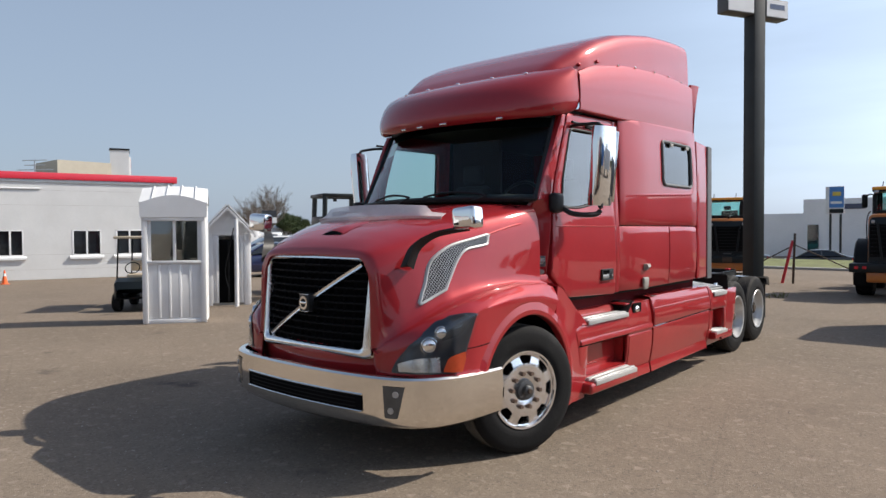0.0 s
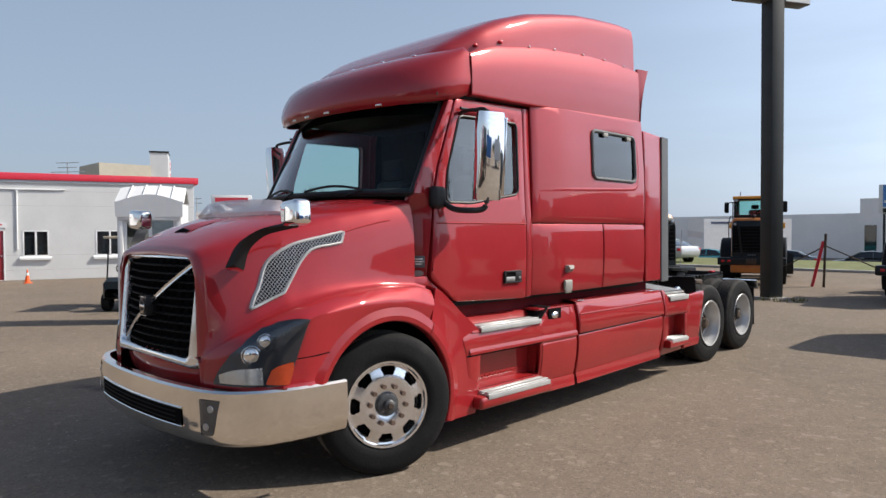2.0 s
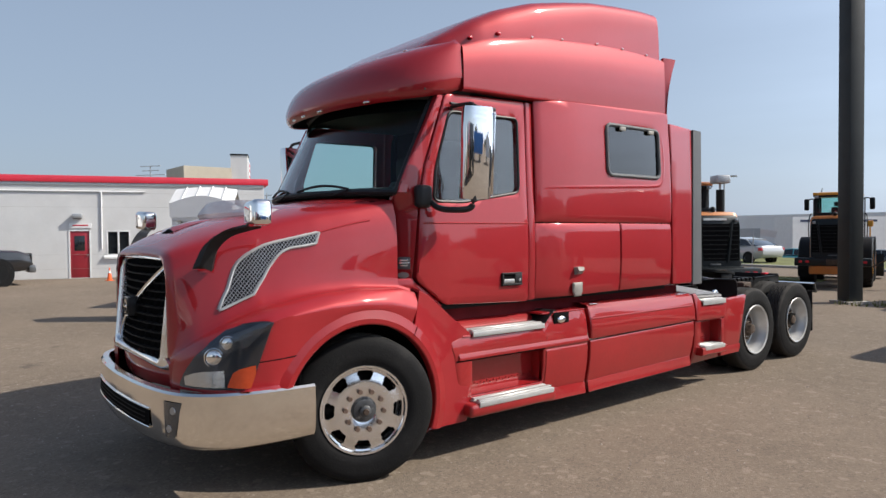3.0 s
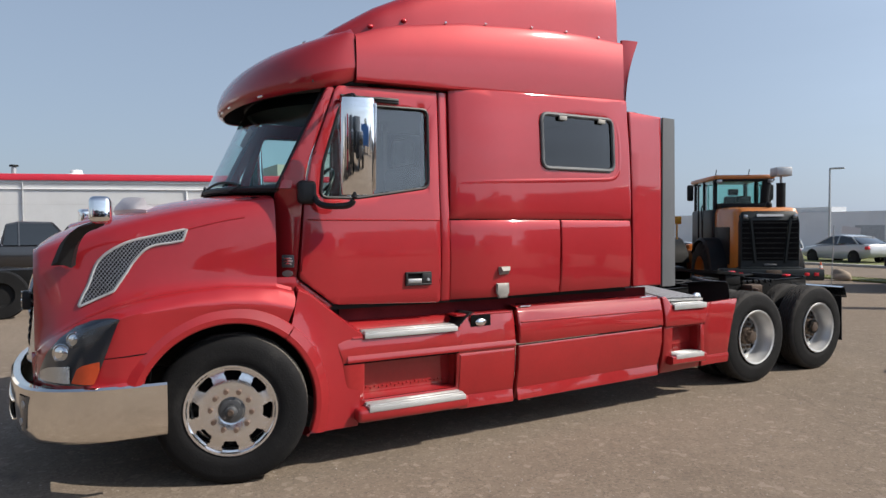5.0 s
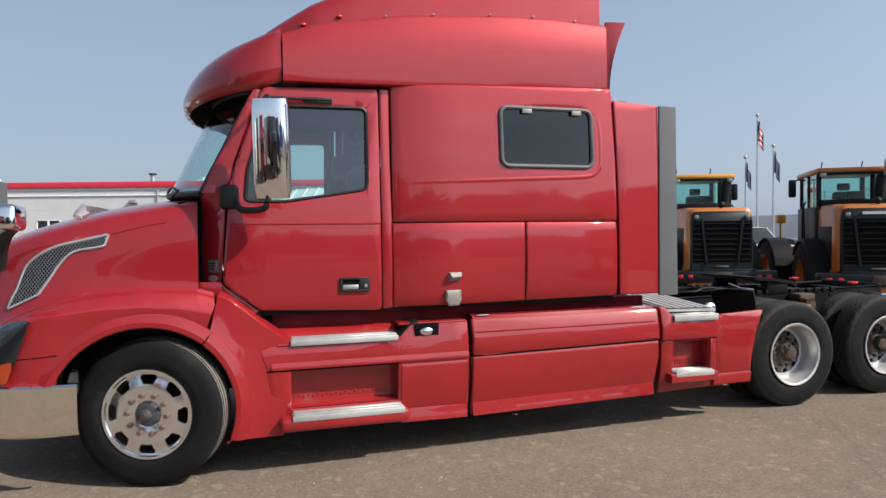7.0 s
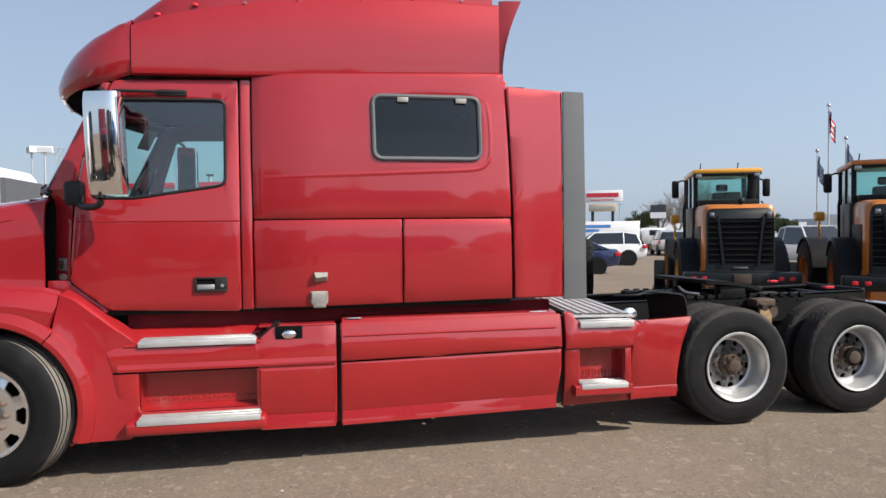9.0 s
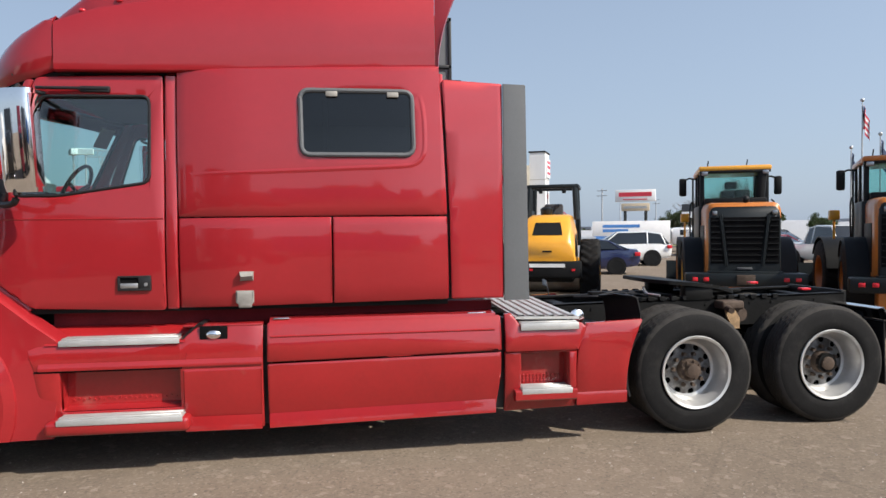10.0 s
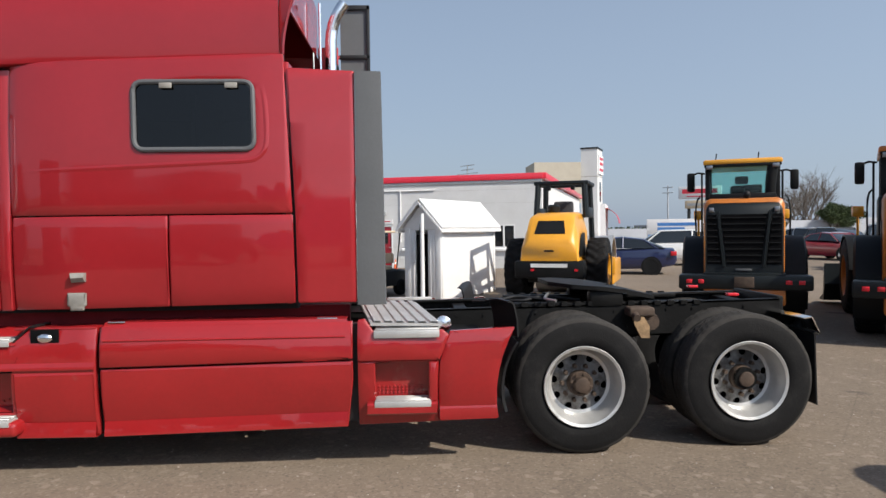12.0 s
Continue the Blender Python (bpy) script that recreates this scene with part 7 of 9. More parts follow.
for x in (-0.5, 0.5):
    for y in (-0.82, 0.78):
        bm = bmesh.new()
        lathe(bm, [(-0.09, 0.12), (-0.09, 0.2), (-0.06, 0.225), (0.06, 0.225), (0.09, 0.2), (0.09, 0.12), (0.04, 0.1), (0.04, 0)], "x", (x, y, 0.225), 24)
        part("cart_wheel", bm, RUBBER, cart)


# ---- heavy machines: x to the right, y forward, z up ----
def big_tyre(name, parent, x, y, r, w, rim, material, lug="cross"):
    b = bmesh.new()
    us = (-0.5, -0.5, -0.47, -0.40, -0.30, -0.18, -0.05, 0.05, 0.18, 0.30, 0.40, 0.47, 0.5, 0.5)
    rs = (0.55, 0.80, 0.90, 0.955, 0.96, 0.96, 0.96, 0.96, 0.96, 0.96, 0.955, 0.90, 0.80, 0.55)
    rows = []
    for k in range(132):
        a = k * math.tau / 132
        row = []
        for u, q in zip(us, rs):
            turn = k / 6 + (0.5 if u > 0 else 0.0) + (1.6 if lug == "cross" else 0.8) * abs(u)
            if q >= 0.9 and turn % 1.0 < 0.55:
                q += 0.045
            row.append(Vector((x + u * w, y + r * q * math.cos(a), r + r * q * math.sin(a))))
        rows.append(row)
    sheet(b, rows + [rows[0]])
    bmesh.ops.remove_doubles(b, verts=b.verts, dist=1e-6)
    wheel = finish(name, b, RUBBER, parent)
    b = bmesh.new()
    s = 1 if x > 0 else -1
    lathe(b, [(s * w * 0.48, r * 0.56), (s * w * 0.44, r * 0.52), (s * w * 0.2, r * 0.48), (s * w * 0.1, r * 0.22), (s * w * 0.22, r * 0.2), (s * w * 0.24, 0)], "x", (x, y, r), 28)
    finish("wheel_rim", b, material, wheel)
    return wheel


def wheel_loader(place, turn, exhaust_box=False, bend=0):
    ld = thing("wheel_loader", (*place, 0), "orange and charcoal wheel loader parked with its rear grille showing", "loader", turn, "row of wheel loaders")
    # rear hood with a sloped grille
    b = bmesh.new()
    rows = []
    for y, w, z0, z1 in ((-1.40, 0.76, 1.0, 2.20), (-1.34, 0.80, 0.98, 2.27), (-1.1, 0.82, 0.95, 2.29), (-0.2, 0.82, 0.95, 2.31), (0.12, 0.80, 0.95, 2.31)):
        rows.append([(-w, y, z0), (-w, y, z1 - 0.12), (-w + 0.05, y, z1 - 0.03), (-w + 0.14, y, z1), (w - 0.14, y, z1), (w - 0.05, y, z1 - 0.03), (w, y, z1 - 0.12), (w, y, z0)])
    sheet(b, rows, closed=True)
    part("engine_hood", b, ORANGE, ld, "paint-worn engine hood")
    for s in (-1, 1):
        simple("side_louvre", (s * 0.825 - 0.008, -0.98, 1.02), (s * 0.825 + 0.008, 0.06, 1.86), MACHINE_BLACK, ld, "", 0.004)
    b = bmesh.new()
    prof = [(-0.77, 0.98), (-0.77, 1.95), (-0.74, 2.12), (-0.68, 2.19), (0.68, 2.19), (0.74, 2.12), (0.77, 1.95), (0.77, 0.98)]
    rows = [[(x, y + 0.05 * max(0, z - 1.9) / 0.3, z) for x, z in prof] for y in (-1.33, -1.50)]
    rows.append([(x * 0.97, -1.53 + 0.06 * max(0, z - 1.9) / 0.3, 0.98 + (z - 0.98) * 0.985) for x, z in prof])
    vs = sheet(b, rows, closed=True)
    b.faces.new(vs[-1])
    part("grille_shell", b, CHARCOAL, ld, "charcoal rear grille housing")
    for x0, x1, tx0, tx1 in ((-0.34, 0.34, -0.46, 0.46), (-0.73, -0.43, -0.73, -0.55), (0.43, 0.73, 0.55, 0.73)):
        b = bmesh.new()
        sheet(b, [[(x0, -1.536, 1.14), (x1, -1.536, 1.14)], [(tx0, -1.534, 2.0), (tx1, -1.534, 2.0)]])
        part("grille_opening", b, DARK, ld)
        for k in range(8):
            f = (k + 0.5) / 8
            z = 1.14 + 0.86 * f
            xa, xb = x0 + (tx0 - x0) * f, x1 + (tx1 - x1) * f
            simple("grille_slat", (xa + 0.01, -1.552, z - 0.014), (xb - 0.01, -1.532, z + 0.006), MACHINE_BLACK, ld)
    for s in (-1, 1):
        b = bmesh.new()
        sheet(b, [[(s * 0.355, -1.534, 1.10), (s * 0.365, -1.562, 1.10), (s * 0.415, -1.562, 1.10), (s * 0.425, -1.534, 1.10)], [(s * 0.475, -1.530, 2.05), (s * 0.485, -1.556, 2.05), (s * 0.535, -1.556, 2.05), (s * 0.545, -1.530, 2.05)]])
        part("grille_rib", b, CHARCOAL, ld)
    simple("grille_latch", (-0.16, -1.56, 1.03), (0.16, -1.53, 1.07), GREY_TRIM, ld, "", 0.008)
    for x in (-0.64, 0.64):
        simple("work_lamp", (x - 0.05, -1.54, 2.04), (x + 0.05, -1.49, 2.12), WIRE, ld, "", 0.01)
    # bumper and counterweight
    simple("counterweight", (-1.20, -1.72, 0.72), (1.20, -1.36, 0.97), CHARCOAL, ld, "", 0.04)
    simple("counterweight_lip", (-0.80, -1.66, 0.955), (0.80, -1.36, 1.0), CHARCOAL, ld, "", 0.01)
    simple("counterweight_core", (-0.80, -1.66, 0.46), (0.80, -1.2, 0.76), ORANGE, ld, "", 0.04)
    for x in (-1.0, -0.78, 0.78, 1.0):
        simple("tail_lamp", (x - 0.055, -1.735, 0.82), (x + 0.055, -1.71, 0.89), RED_LENS, ld, "", 0.01)
    simple("tow_plate", (-0.16, -1.745, 0.76), (0.16, -1.71, 0.94), RUST, ld, "", 0.01)
    # rear fenders
    for s in (-1, 1):
        b = bmesh.new()
        rows = []
        for a in np.linspace(-0.55, 2.5, 16):
            rows.append([(s * 0.66, -math.cos(a) * 0.86, 0.76 + math.sin(a) * 0.86), (s * 1.16, -math.cos(a) * 0.86, 0.76 + math.sin(a) * 0.86), (s * 1.2, -math.cos(a) * 0.82, 0.74 + math.sin(a) * 0.82)])
        sheet(b, rows)
        thick(b, 0.03)
        part("rear_fender", b, MACHINE_BLACK, ld)
        big_tyre("rear_tyre", ld, s * 0.93, 0.0, 0.76, 0.52, ORANGE, YELLOW if not exhaust_box else ORANGE)
        big_tyre("front_tyre", ld, s * 0.93, 3.0, 0.76, 0.52, ORANGE, ORANGE)
        b = bmesh.new()
        rows = []
        for a in np.linspace(0.2, 2.6, 12):
            rows.append([(s * 0.66, 3.0 - math.cos(a) * 0.84, 0.76 + math.sin(a) * 0.84), (s * 1.18, 3.0 - math.cos(a) * 0.84, 0.76 + math.sin(a) * 0.84)])
        sheet(b, rows)
        thick(b, 0.03)
        part("front_fender", b, MACHINE_BLACK, ld)
    simple("rear_frame", (-0.6, -1.2, 0.55), (0.6, 1.2, 1.05), CHARCOAL, ld, "", 0.05)
    simple("front_frame", (-0.45, 1.4, 0.5), (0.45, 3.6, 1.25), ORANGE, ld, "", 0.05)
    simple("boom", (-0.38, 2.6, 1.1), (0.38, 4.3, 1.45), ORANGE, ld, "", 0.08, Matrix.Translation((0, 0, 0.25)) @ Matrix.Rotation(radians(-6), 4, "X"))
    b = bmesh.new()
    sheet(b, [[(x, 4.2, 0.95), (x, 4.1, 0.5), (x, 4.35, 0.12), (x, 5.2, 0.06), (x, 5.2, 0.1), (x, 4.45, 0.25), (x, 4.3, 0.9)] for x in (-1.3, 0, 1.3)], closed=True)
    for x in (-1.3, 1.3):
        b.faces.new([v for v in b.verts if abs(v.co.x - x) < 1e-4])
    part("bucket", b, CHARCOAL, ld)
    # cab
    for x in (-0.64, 0.64):
        for y in (0.20, 1.0, 1.75):
            b = bmesh.new()
            box(b, (x - 0.045, y - 0.045, 1.3), (x + 0.045, y + 0.045, 3.0), 0.015)
            part("cab_pillar", b, MACHINE_BLACK, ld)
    simple("cab_base", (-0.72, 0.13, 1.05), (0.72, 1.85, 2.28), CHARCOAL, ld, "", 0.04)
    simple("cab_ledge", (-0.60, -0.12, 2.28), (0.60, 0.2, 2.42), MACHINE_BLACK, ld, "", 0.02)
    for lo, hi in (((-0.62, 0.19, 2.30), (0.62, 0.20, 2.98)), ((-0.62, 1.78, 1.6), (0.62, 1.79, 2.98)), ((-0.66, 0.2, 1.7), (-0.65, 1.75, 2.98)), ((0.65, 0.2, 1.7), (0.66, 1.75, 2.98))):
        g = simple("cab_pane", lo, hi, GLASS, ld)
        g.visible_shadow = False
    b = bmesh.new()
    box(b, (-0.72, 0.0, 2.98), (0.72, 2.0, 3.09), 0.04)
    part("cab_roof", b, YELLOW if not exhaust_box else ORANGE, ld, "orange cab roof")
    b = bmesh.new()
    box(b, (-0.70, 0.0, 2.94), (0.70, 0.1, 3.0), 0.015)
    part("roof_edge", b, MACHINE_BLACK, ld)
    for x in (-0.60, 0.60):
        simple("roof_lamp", (x - 0.06, -0.02, 2.9), (x + 0.06, 0.05, 2.98), WIRE, ld, "", 0.01)
    simple("operator_seat", (-0.22, 0.75, 1.9), (0.22, 0.9, 2.62), SEAT, ld, "", 0.06)
    simple("seat_headrest", (-0.13, 0.76, 2.64), (0.13, 0.86, 2.80), SEAT, ld, "", 0.04)
    simple("seat_console", (0.05, 0.6, 2.30), (0.38, 0.8, 2.62), MACHINE_BLACK, ld, "", 0.03)
    b = bmesh.new()
    tube(b, arc([(0.50, 0.12, 2.35), (0.52, 0.10, 2.7), (0.56, 0.10, 2.98)], 4), 0.10, 12)
    part("air_duct", b, MACHINE_BLACK, ld)
    for s in (-1, 1):
        m = new("side_mirror")
        m.parent = ld
        simple("mirror_head", (s * 1.0 - 0.08, 0.98, 2.52), (s * 1.0 + 0.08, 1.08, 2.92), MACHINE_BLACK, m, "", 0.04)
        b = bmesh.new()
        tube(b, [(s * 0.72, 1.05, 2.9), (s * 0.86, 1.05, 2.92), (s * 1.0, 1.03, 2.86)], 0.02, 6)
        rod(b, (s * 0.78, 1.05, 1.4), (s * 0.78, 1.05, 2.9), 0.02)
        part("mirror_stay", b, MACHINE_BLACK, m)
        b = bmesh.new()
        tube(b, arc([(s * 0.86, 0.45, 1.3), (s * 0.88, 0.42, 2.0), (s * 0.86, 0.55, 2.3), (s * 0.80, 0.6, 2.4)], 4), 0.018, 6)
        part("grab_rail", b, MACHINE_BLACK, ld)
        b = bmesh.new()
        rod(b, (s * 0.9, 2.3, 1.55), (s * 0.9, 2.3, 2.0), 0.025)
        box(b, (s * 0.9 - 0.10, 2.2, 1.95), (s * 0.9 + 0.10, 2.42, 2.16), 0.03)
        part("front_lamp", b, YELLOW, ld, "yellow-backed front work lamp")
    for x in (-0.5, 0.3):
        b = bmesh.new()
        rod(b, (x, 0.6, 3.1), (x + 0.02, 0.6, 3.26), 0.012)
        part("roof_aerial", b, MACHINE_BLACK, ld)
    b = bmesh.new()
    t = bmesh.new()
    bmesh.ops.create_uvsphere(t, u_segments=10, v_segments=8, radius=0.07, matrix=Matrix.Translation((0.05, -1.3, 2.34)))
    join(b, t)
    part("hood_camera", b, MACHINE_BLACK, ld)
    if exhaust_box:
        b = bmesh.new()
        rod(b, (0.62, -0.55, 2.28), (0.62, -0.55, 2.85), 0.10)
        part("exhaust_pipe", b, MACHINE_BLACK, ld)
        b = bmesh.new()
        rod(b, (0.62, -0.55, 2.8), (0.62, -0.55, 3.02), 0.03)
        part("box_stem", b, GALV, ld)
        simple("exhaust_box", (0.44, -0.75, 3.0), (0.80, -0.35, 3.20), GALV, ld, "grey metal box on the exhaust", 0.03, Matrix.Translation((0, 0, 0)))
        simple("name_bar", (-0.34, -1.53, 2.08), (0.34, -1.49, 2.13), PVC, ld)
    narrow = {k: 0.80 for k in ("engine_hood", "side_louvre", "grille_shell", "grille_opening", "grille_slat", "grille_rib", "grille_latch", "work_lamp", "name_bar", "counterweight_lip", "counterweight_core")}
    narrow.update({k: 0.87 for k in ("counterweight", "tail_lamp", "rear_fender", "rear_tyre", "front_tyre", "front_fender", "wheel_rim")})
    for ch in ld.children_recursive:
        if ch.type == "MESH":
            ch.data.transform(Matrix.Diagonal((narrow.get(ch.name.split(".")[0], 0.97), 1, 1, 1)))
    # the front frame is steered about the centre joint
    if bend:
        joint = Matrix.Translation((0, 1.3, 0)) @ Matrix.Rotation(radians(bend), 4, "Z") @ Matrix.Translation((0, -1.3, 0))
        for ch in ld.children_recursive:
            base = ch.name.split(".")[0]
            if ch.type == "MESH" and (base in ("front_tyre", "front_fender", "front_frame", "boom", "bucket", "front_lamp") or ch.parent.name.split(".")[0] == "front_tyre"):
                ch.data.transform(joint)
    return ld


HEAD = math.degrees(math.atan2(0.927, 0.375))
wheel_loader((-10.62, 15.53), HEAD - 3)
wheel_loader((-8.41, 17.51), 56, True, bend=8)
wheel_loader((-8.2, 25.9), 18)
wheel_loader((-2.4, 22.5), 3)


def road_roller(place, turn):
    rl = thing("road_roller", (*place, 0), "yellow single-drum road roller seen from the rear", "roller", turn)
    b = bmesh.new()
    rows = []
    for y, w, z0, z1 in ((-1.60, 0.62, 1.0, 1.38), (-1.56, 0.64, 1.0, 1.48), (-1.25, 0.63, 0.98, 1.90), (-1.12, 0.62, 0.98, 2.0), (-0.7, 0.62, 0.98, 2.06), (0.15, 0.62, 0.98, 2.08)):
        rows.append([(-w - 0.03, y, z0), (-w, y, z0 + 0.6 * (z1 - z0)), (-w + 0.10, y, z1 - 0.05), (-w + 0.2, y, z1), (w - 0.2, y, z1), (w - 0.10, y, z1 - 0.05), (w, y, z0 + 0.6 * (z1 - z0)), (w + 0.03, y, z0)])
    sheet(b, rows, closed=True)
    b.faces.new([v for v in b.verts if abs(v.co.y + 1.60) < 1e-4])
    part("engine_hood", b, YELLOW, rl, "yellow sloped engine hood")
    b = bmesh.new()
    sheet(b, [[(-0.36, -1.495, 1.585), (0.36, -1.495, 1.585)], [(-0.30, -1.285, 1.87), (0.30, -1.285, 1.87)]])
    part("hood_grille", b, MACHINE_BLACK, rl)
    simple("hood_latch", (-0.11, -1.615, 1.20), (0.11, -1.60, 1.235), MACHINE_BLACK, rl)
    b = bmesh.new()
    sheet(b, [[(0.662, y, 1.08), (0.648, y, z)] for y, z in ((-1.45, 1.12), (-1.2, 1.4), (-0.9, 1.6), (-0.4, 1.6))])
    part("side_grille", b, MACHINE_BLACK, rl)
    simple("rear_bumper", (-0.80, -1.62, 0.62), (0.80, -1.25, 1.0), MACHINE_BLACK, rl, "", 0.04)
    simple("maker_bar", (-0.42, -1.635, 0.86), (0.42, -1.618, 0.94), PVC, rl, "white maker's bar")
    for x in (-0.38, 0.62):
        simple("tail_lamp", (x - 0.04, -1.635, 0.78), (x + 0.04, -1.618, 0.83), RED_LENS, rl)
    simple("frame", (-0.6, -1.2, 0.5), (0.6, 1.0, 1.0), MACHINE_BLACK, rl, "", 0.05)
    for s in (-1, 1):
        big_tyre("rear_tyre", rl, s * 0.97, -0.35, 0.74, 0.50, YELLOW, YELLOW)
    for x in (-0.62, 0.62):
        for a, c in (((x, 0.0, 1.95), (x * 0.93, 0.05, 2.75)), ((x, 1.15, 1.3), (x * 0.93, 1.05, 2.75))):
            b = bmesh.new()
            rod(b, a, c, 0.075, seg=8)
            part("rollbar_post", b, CHARCOAL, rl)
    for lo, hi in (((-0.68, -0.02, 2.72), (0.68, 0.12, 2.82)), ((-0.68, 1.06, 2.72), (0.68, 1.2, 2.82)), ((-0.68, 0.1, 2.72), (-0.56, 1.08, 2.82)), ((0.56, 0.1, 2.72), (0.68, 1.08, 2.82))):
        simple("rollbar_beam", lo, hi, CHARCOAL, rl, "", 0.03)
    for x in (-0.62, 0.62):
        simple("side_guard", (x - 0.05, -0.02, 1.95), (x + 0.05, 1.1, 2.2), CHARCOAL, rl, "", 0.03)
    for x in (-0.3, 0.3):
        simple("rollbar_lamp", (x - 0.05, -0.03, 2.60), (x + 0.05, 0.04, 2.71), MACHINE_BLACK, rl, "", 0.01)
    simple("operator_seat", (-0.25, 0.35, 1.7), (0.25, 0.5, 2.35), SEAT, rl, "", 0.06)
    b = bmesh.new()
    lathe(b, [(0, 0.12), (0.05, 0.15), (0.16, 0.16), (0.2, 0.1), (0.2, 0)], "z", (-0.12, -0.35, 2.05), 20)
    part("air_cleaner", b, CHARCOAL, rl)
    b = bmesh.new()
    lathe(b, [(-1.05, 0.68), (-1.05, 0.75), (1.05, 0.75), (1.05, 0.68), (0.9, 0.66), (-0.9, 0.66)], "x", (0, 2.4, 0.75), 40)
    part("drum", b, GALV, rl)
    for s in (-1, 1):
        simple("drum_yoke", (s * 1.04, 1.2, 0.30), (s * 1.16, 3.2, 0.92), YELLOW, rl, "", 0.05)
    simple("yoke_bar", (-1.2, 1.2, 0.55), (1.2, 1.45, 0.98), YELLOW, rl, "", 0.03)
    return rl


road_roller((-14.75, 12.92), 68).scale = (1, 1, 1.06)


# ---- vehicles in the distance: x to the right, y forward ----
def wheel_of(parent, x, y, r, w=0.22):
    b = bmesh.new()
    s = 1 if x > 0 else -1
    lathe(b, [(x - s * w / 2, r * 0.6), (x - s * w / 2, r * 0.93), (x - s * w * 0.3, r), (x + s * w * 0.3, r), (x + s * w / 2, r * 0.93), (x + s * w / 2, r * 0.66)], "x", (0, y, r), 28)
    wh = finish("wheel", b, RUBBER, parent)
    b = bmesh.new()
    lathe(b, [(x + s * w * 0.5, r * 0.67), (x + s * w * 0.35, r * 0.62), (x + s * w * 0.40, r * 0.3), (x + s * w * 0.44, 0)], "x", (0, y, r), 20)
    finish("rim", b, ALU, wh)


def motor_car(name, place, turn, paint, kind, label):
    """kind: sedan, suv or pickup."""
    ob = thing(name, (*place, 0), label, "truck" if kind == "pickup" else "car", turn, "parked vehicles")
    W = {"sedan": 0.89, "suv": 0.95, "pickup": 1.0}[kind]
    # stations along the length: y, belt height, bonnet or deck height; roof outline on top
    if kind == "sedan":
        low = [(-2.28, 0.50, 0.82), (-2.18, 0.36, 0.98), (-1.5, 0.24, 1.03), (-0.6, 0.22, 0.97), (0.6, 0.22, 0.95), (1.2, 0.23, 0.90), (1.9, 0.27, 0.80), (2.22, 0.34, 0.66), (2.30, 0.42, 0.52)]
        roof = [(-1.85, 1.02, 0), (-1.05, 1.36, 0.18), (-0.3, 1.45, 0.2), (0.35, 1.40, 0.2), (1.25, 0.94, 0)]
        r, axles = 0.32, (-1.36, 1.36)
    elif kind == "suv":
        low = [(-2.35, 0.55, 1.0), (-2.28, 0.42, 1.10), (-1.5, 0.30, 1.12), (0.7, 0.28, 1.08), (1.2, 0.28, 1.04), (2.0, 0.32, 0.95), (2.32, 0.40, 0.80), (2.40, 0.5, 0.62)]
        roof = [(-2.25, 1.10, 0), (-1.85, 1.60, 0.18), (-1.2, 1.70, 0.2), (0.2, 1.68, 0.2), (1.25, 1.06, 0)]
        r, axles = 0.37, (-1.42, 1.42)
    else:
        low = [(-2.85, 0.62, 1.10), (-2.80, 0.58, 1.14), (-1.2, 0.45, 1.14), (-1.15, 0.42, 1.14), (0.9, 0.42, 1.14), (1.3, 0.42, 1.12), (2.4, 0.45, 1.08), (2.75, 0.5, 0.98), (2.85, 0.58, 0.7)]
        roof = [(-1.10, 1.14, 0), (-0.98, 1.80, 0.16), (-0.6, 1.88, 0.18), (0.5, 1.86, 0.18), (1.25, 1.14, 0)]
        r, axles = 0.40, (-1.75, 1.80)
    b = bmesh.new()
    rows = []
    for y, z0, z1 in low:
        e = 0.90 + 0.10 * min(1, (2.35 - abs(y) * 2.35 / abs(low[0][0])) / 0.25)
        w = W * e
        rows.append([(-w * 0.9, y, z0), (-w, y, z0 + 0.12), (-w, y, z0 + 0.6 * (z1 - z0)), (-w * 0.96, y, z1 - 0.05), (-w * 0.86, y, z1), (0, y, z1 + 0.02), (w * 0.86, y, z1), (w * 0.96, y, z1 - 0.05), (w, y, z0 + 0.6 * (z1 - z0)), (w, y, z0 + 0.12), (w * 0.9, y, z0)])
    vs = sheet(b, rows, closed=True)
    b.faces.new(vs[0])
    b.faces.new(vs[-1][::-1])
    part("body", b, paint, ob)
    # greenhouse: dark glass all round with a painted roof
    b = bmesh.new()
    rows = []
    for y, z, inn in roof:
        w = W * 0.93 - inn * 0.9
        rows.append([(-W * 0.93, y, min(z, roof[0][1])), (-w, y, z - 0.02), (-w + 0.10, y, z), (w - 0.10, y, z), (w, y, z - 0.02), (W * 0.93, y, min(z, roof[0][1]))])
    sheet(b, rows)
    part("window_glass", b, PANE_DARK, ob)
    b = bmesh.new()
    rows = []
    for y, z, inn in roof[1:-1]:
        w = W * 0.93 - inn * 0.9
        rows.append([(-w - 0.01, y, z - 0.05), (-w, y, z), (-w + 0.12, y, z + 0.02), (w - 0.12, y, z + 0.02), (w, y, z), (w + 0.01, y, z - 0.05)])
    sheet(b, rows)
    thick(b, 0.02)
    part("roof", b, paint, ob)
    for s in (-1, 1):
        ys = [q[0] for q in roof]
        for i in (1, 2, 3):
            y0, z0 = (roof[i][0], roof[i][1])
            b = bmesh.new()
            yb = y0 + (-0.55 if i == 1 and kind == "sedan" else -0.2 if i == 1 else 0.0 if i == 2 else 0.72)
            rod(b, (s * (W * 0.94), yb, roof[0][1] - 0.03), (s * (W * 0.93 - 0.17), y0, z0 - 0.02), 0.035, seg=6)
            part("pillar", b, paint, ob)
        for y in axles:
            wheel_of(ob, s * (W - 0.1), y, r)
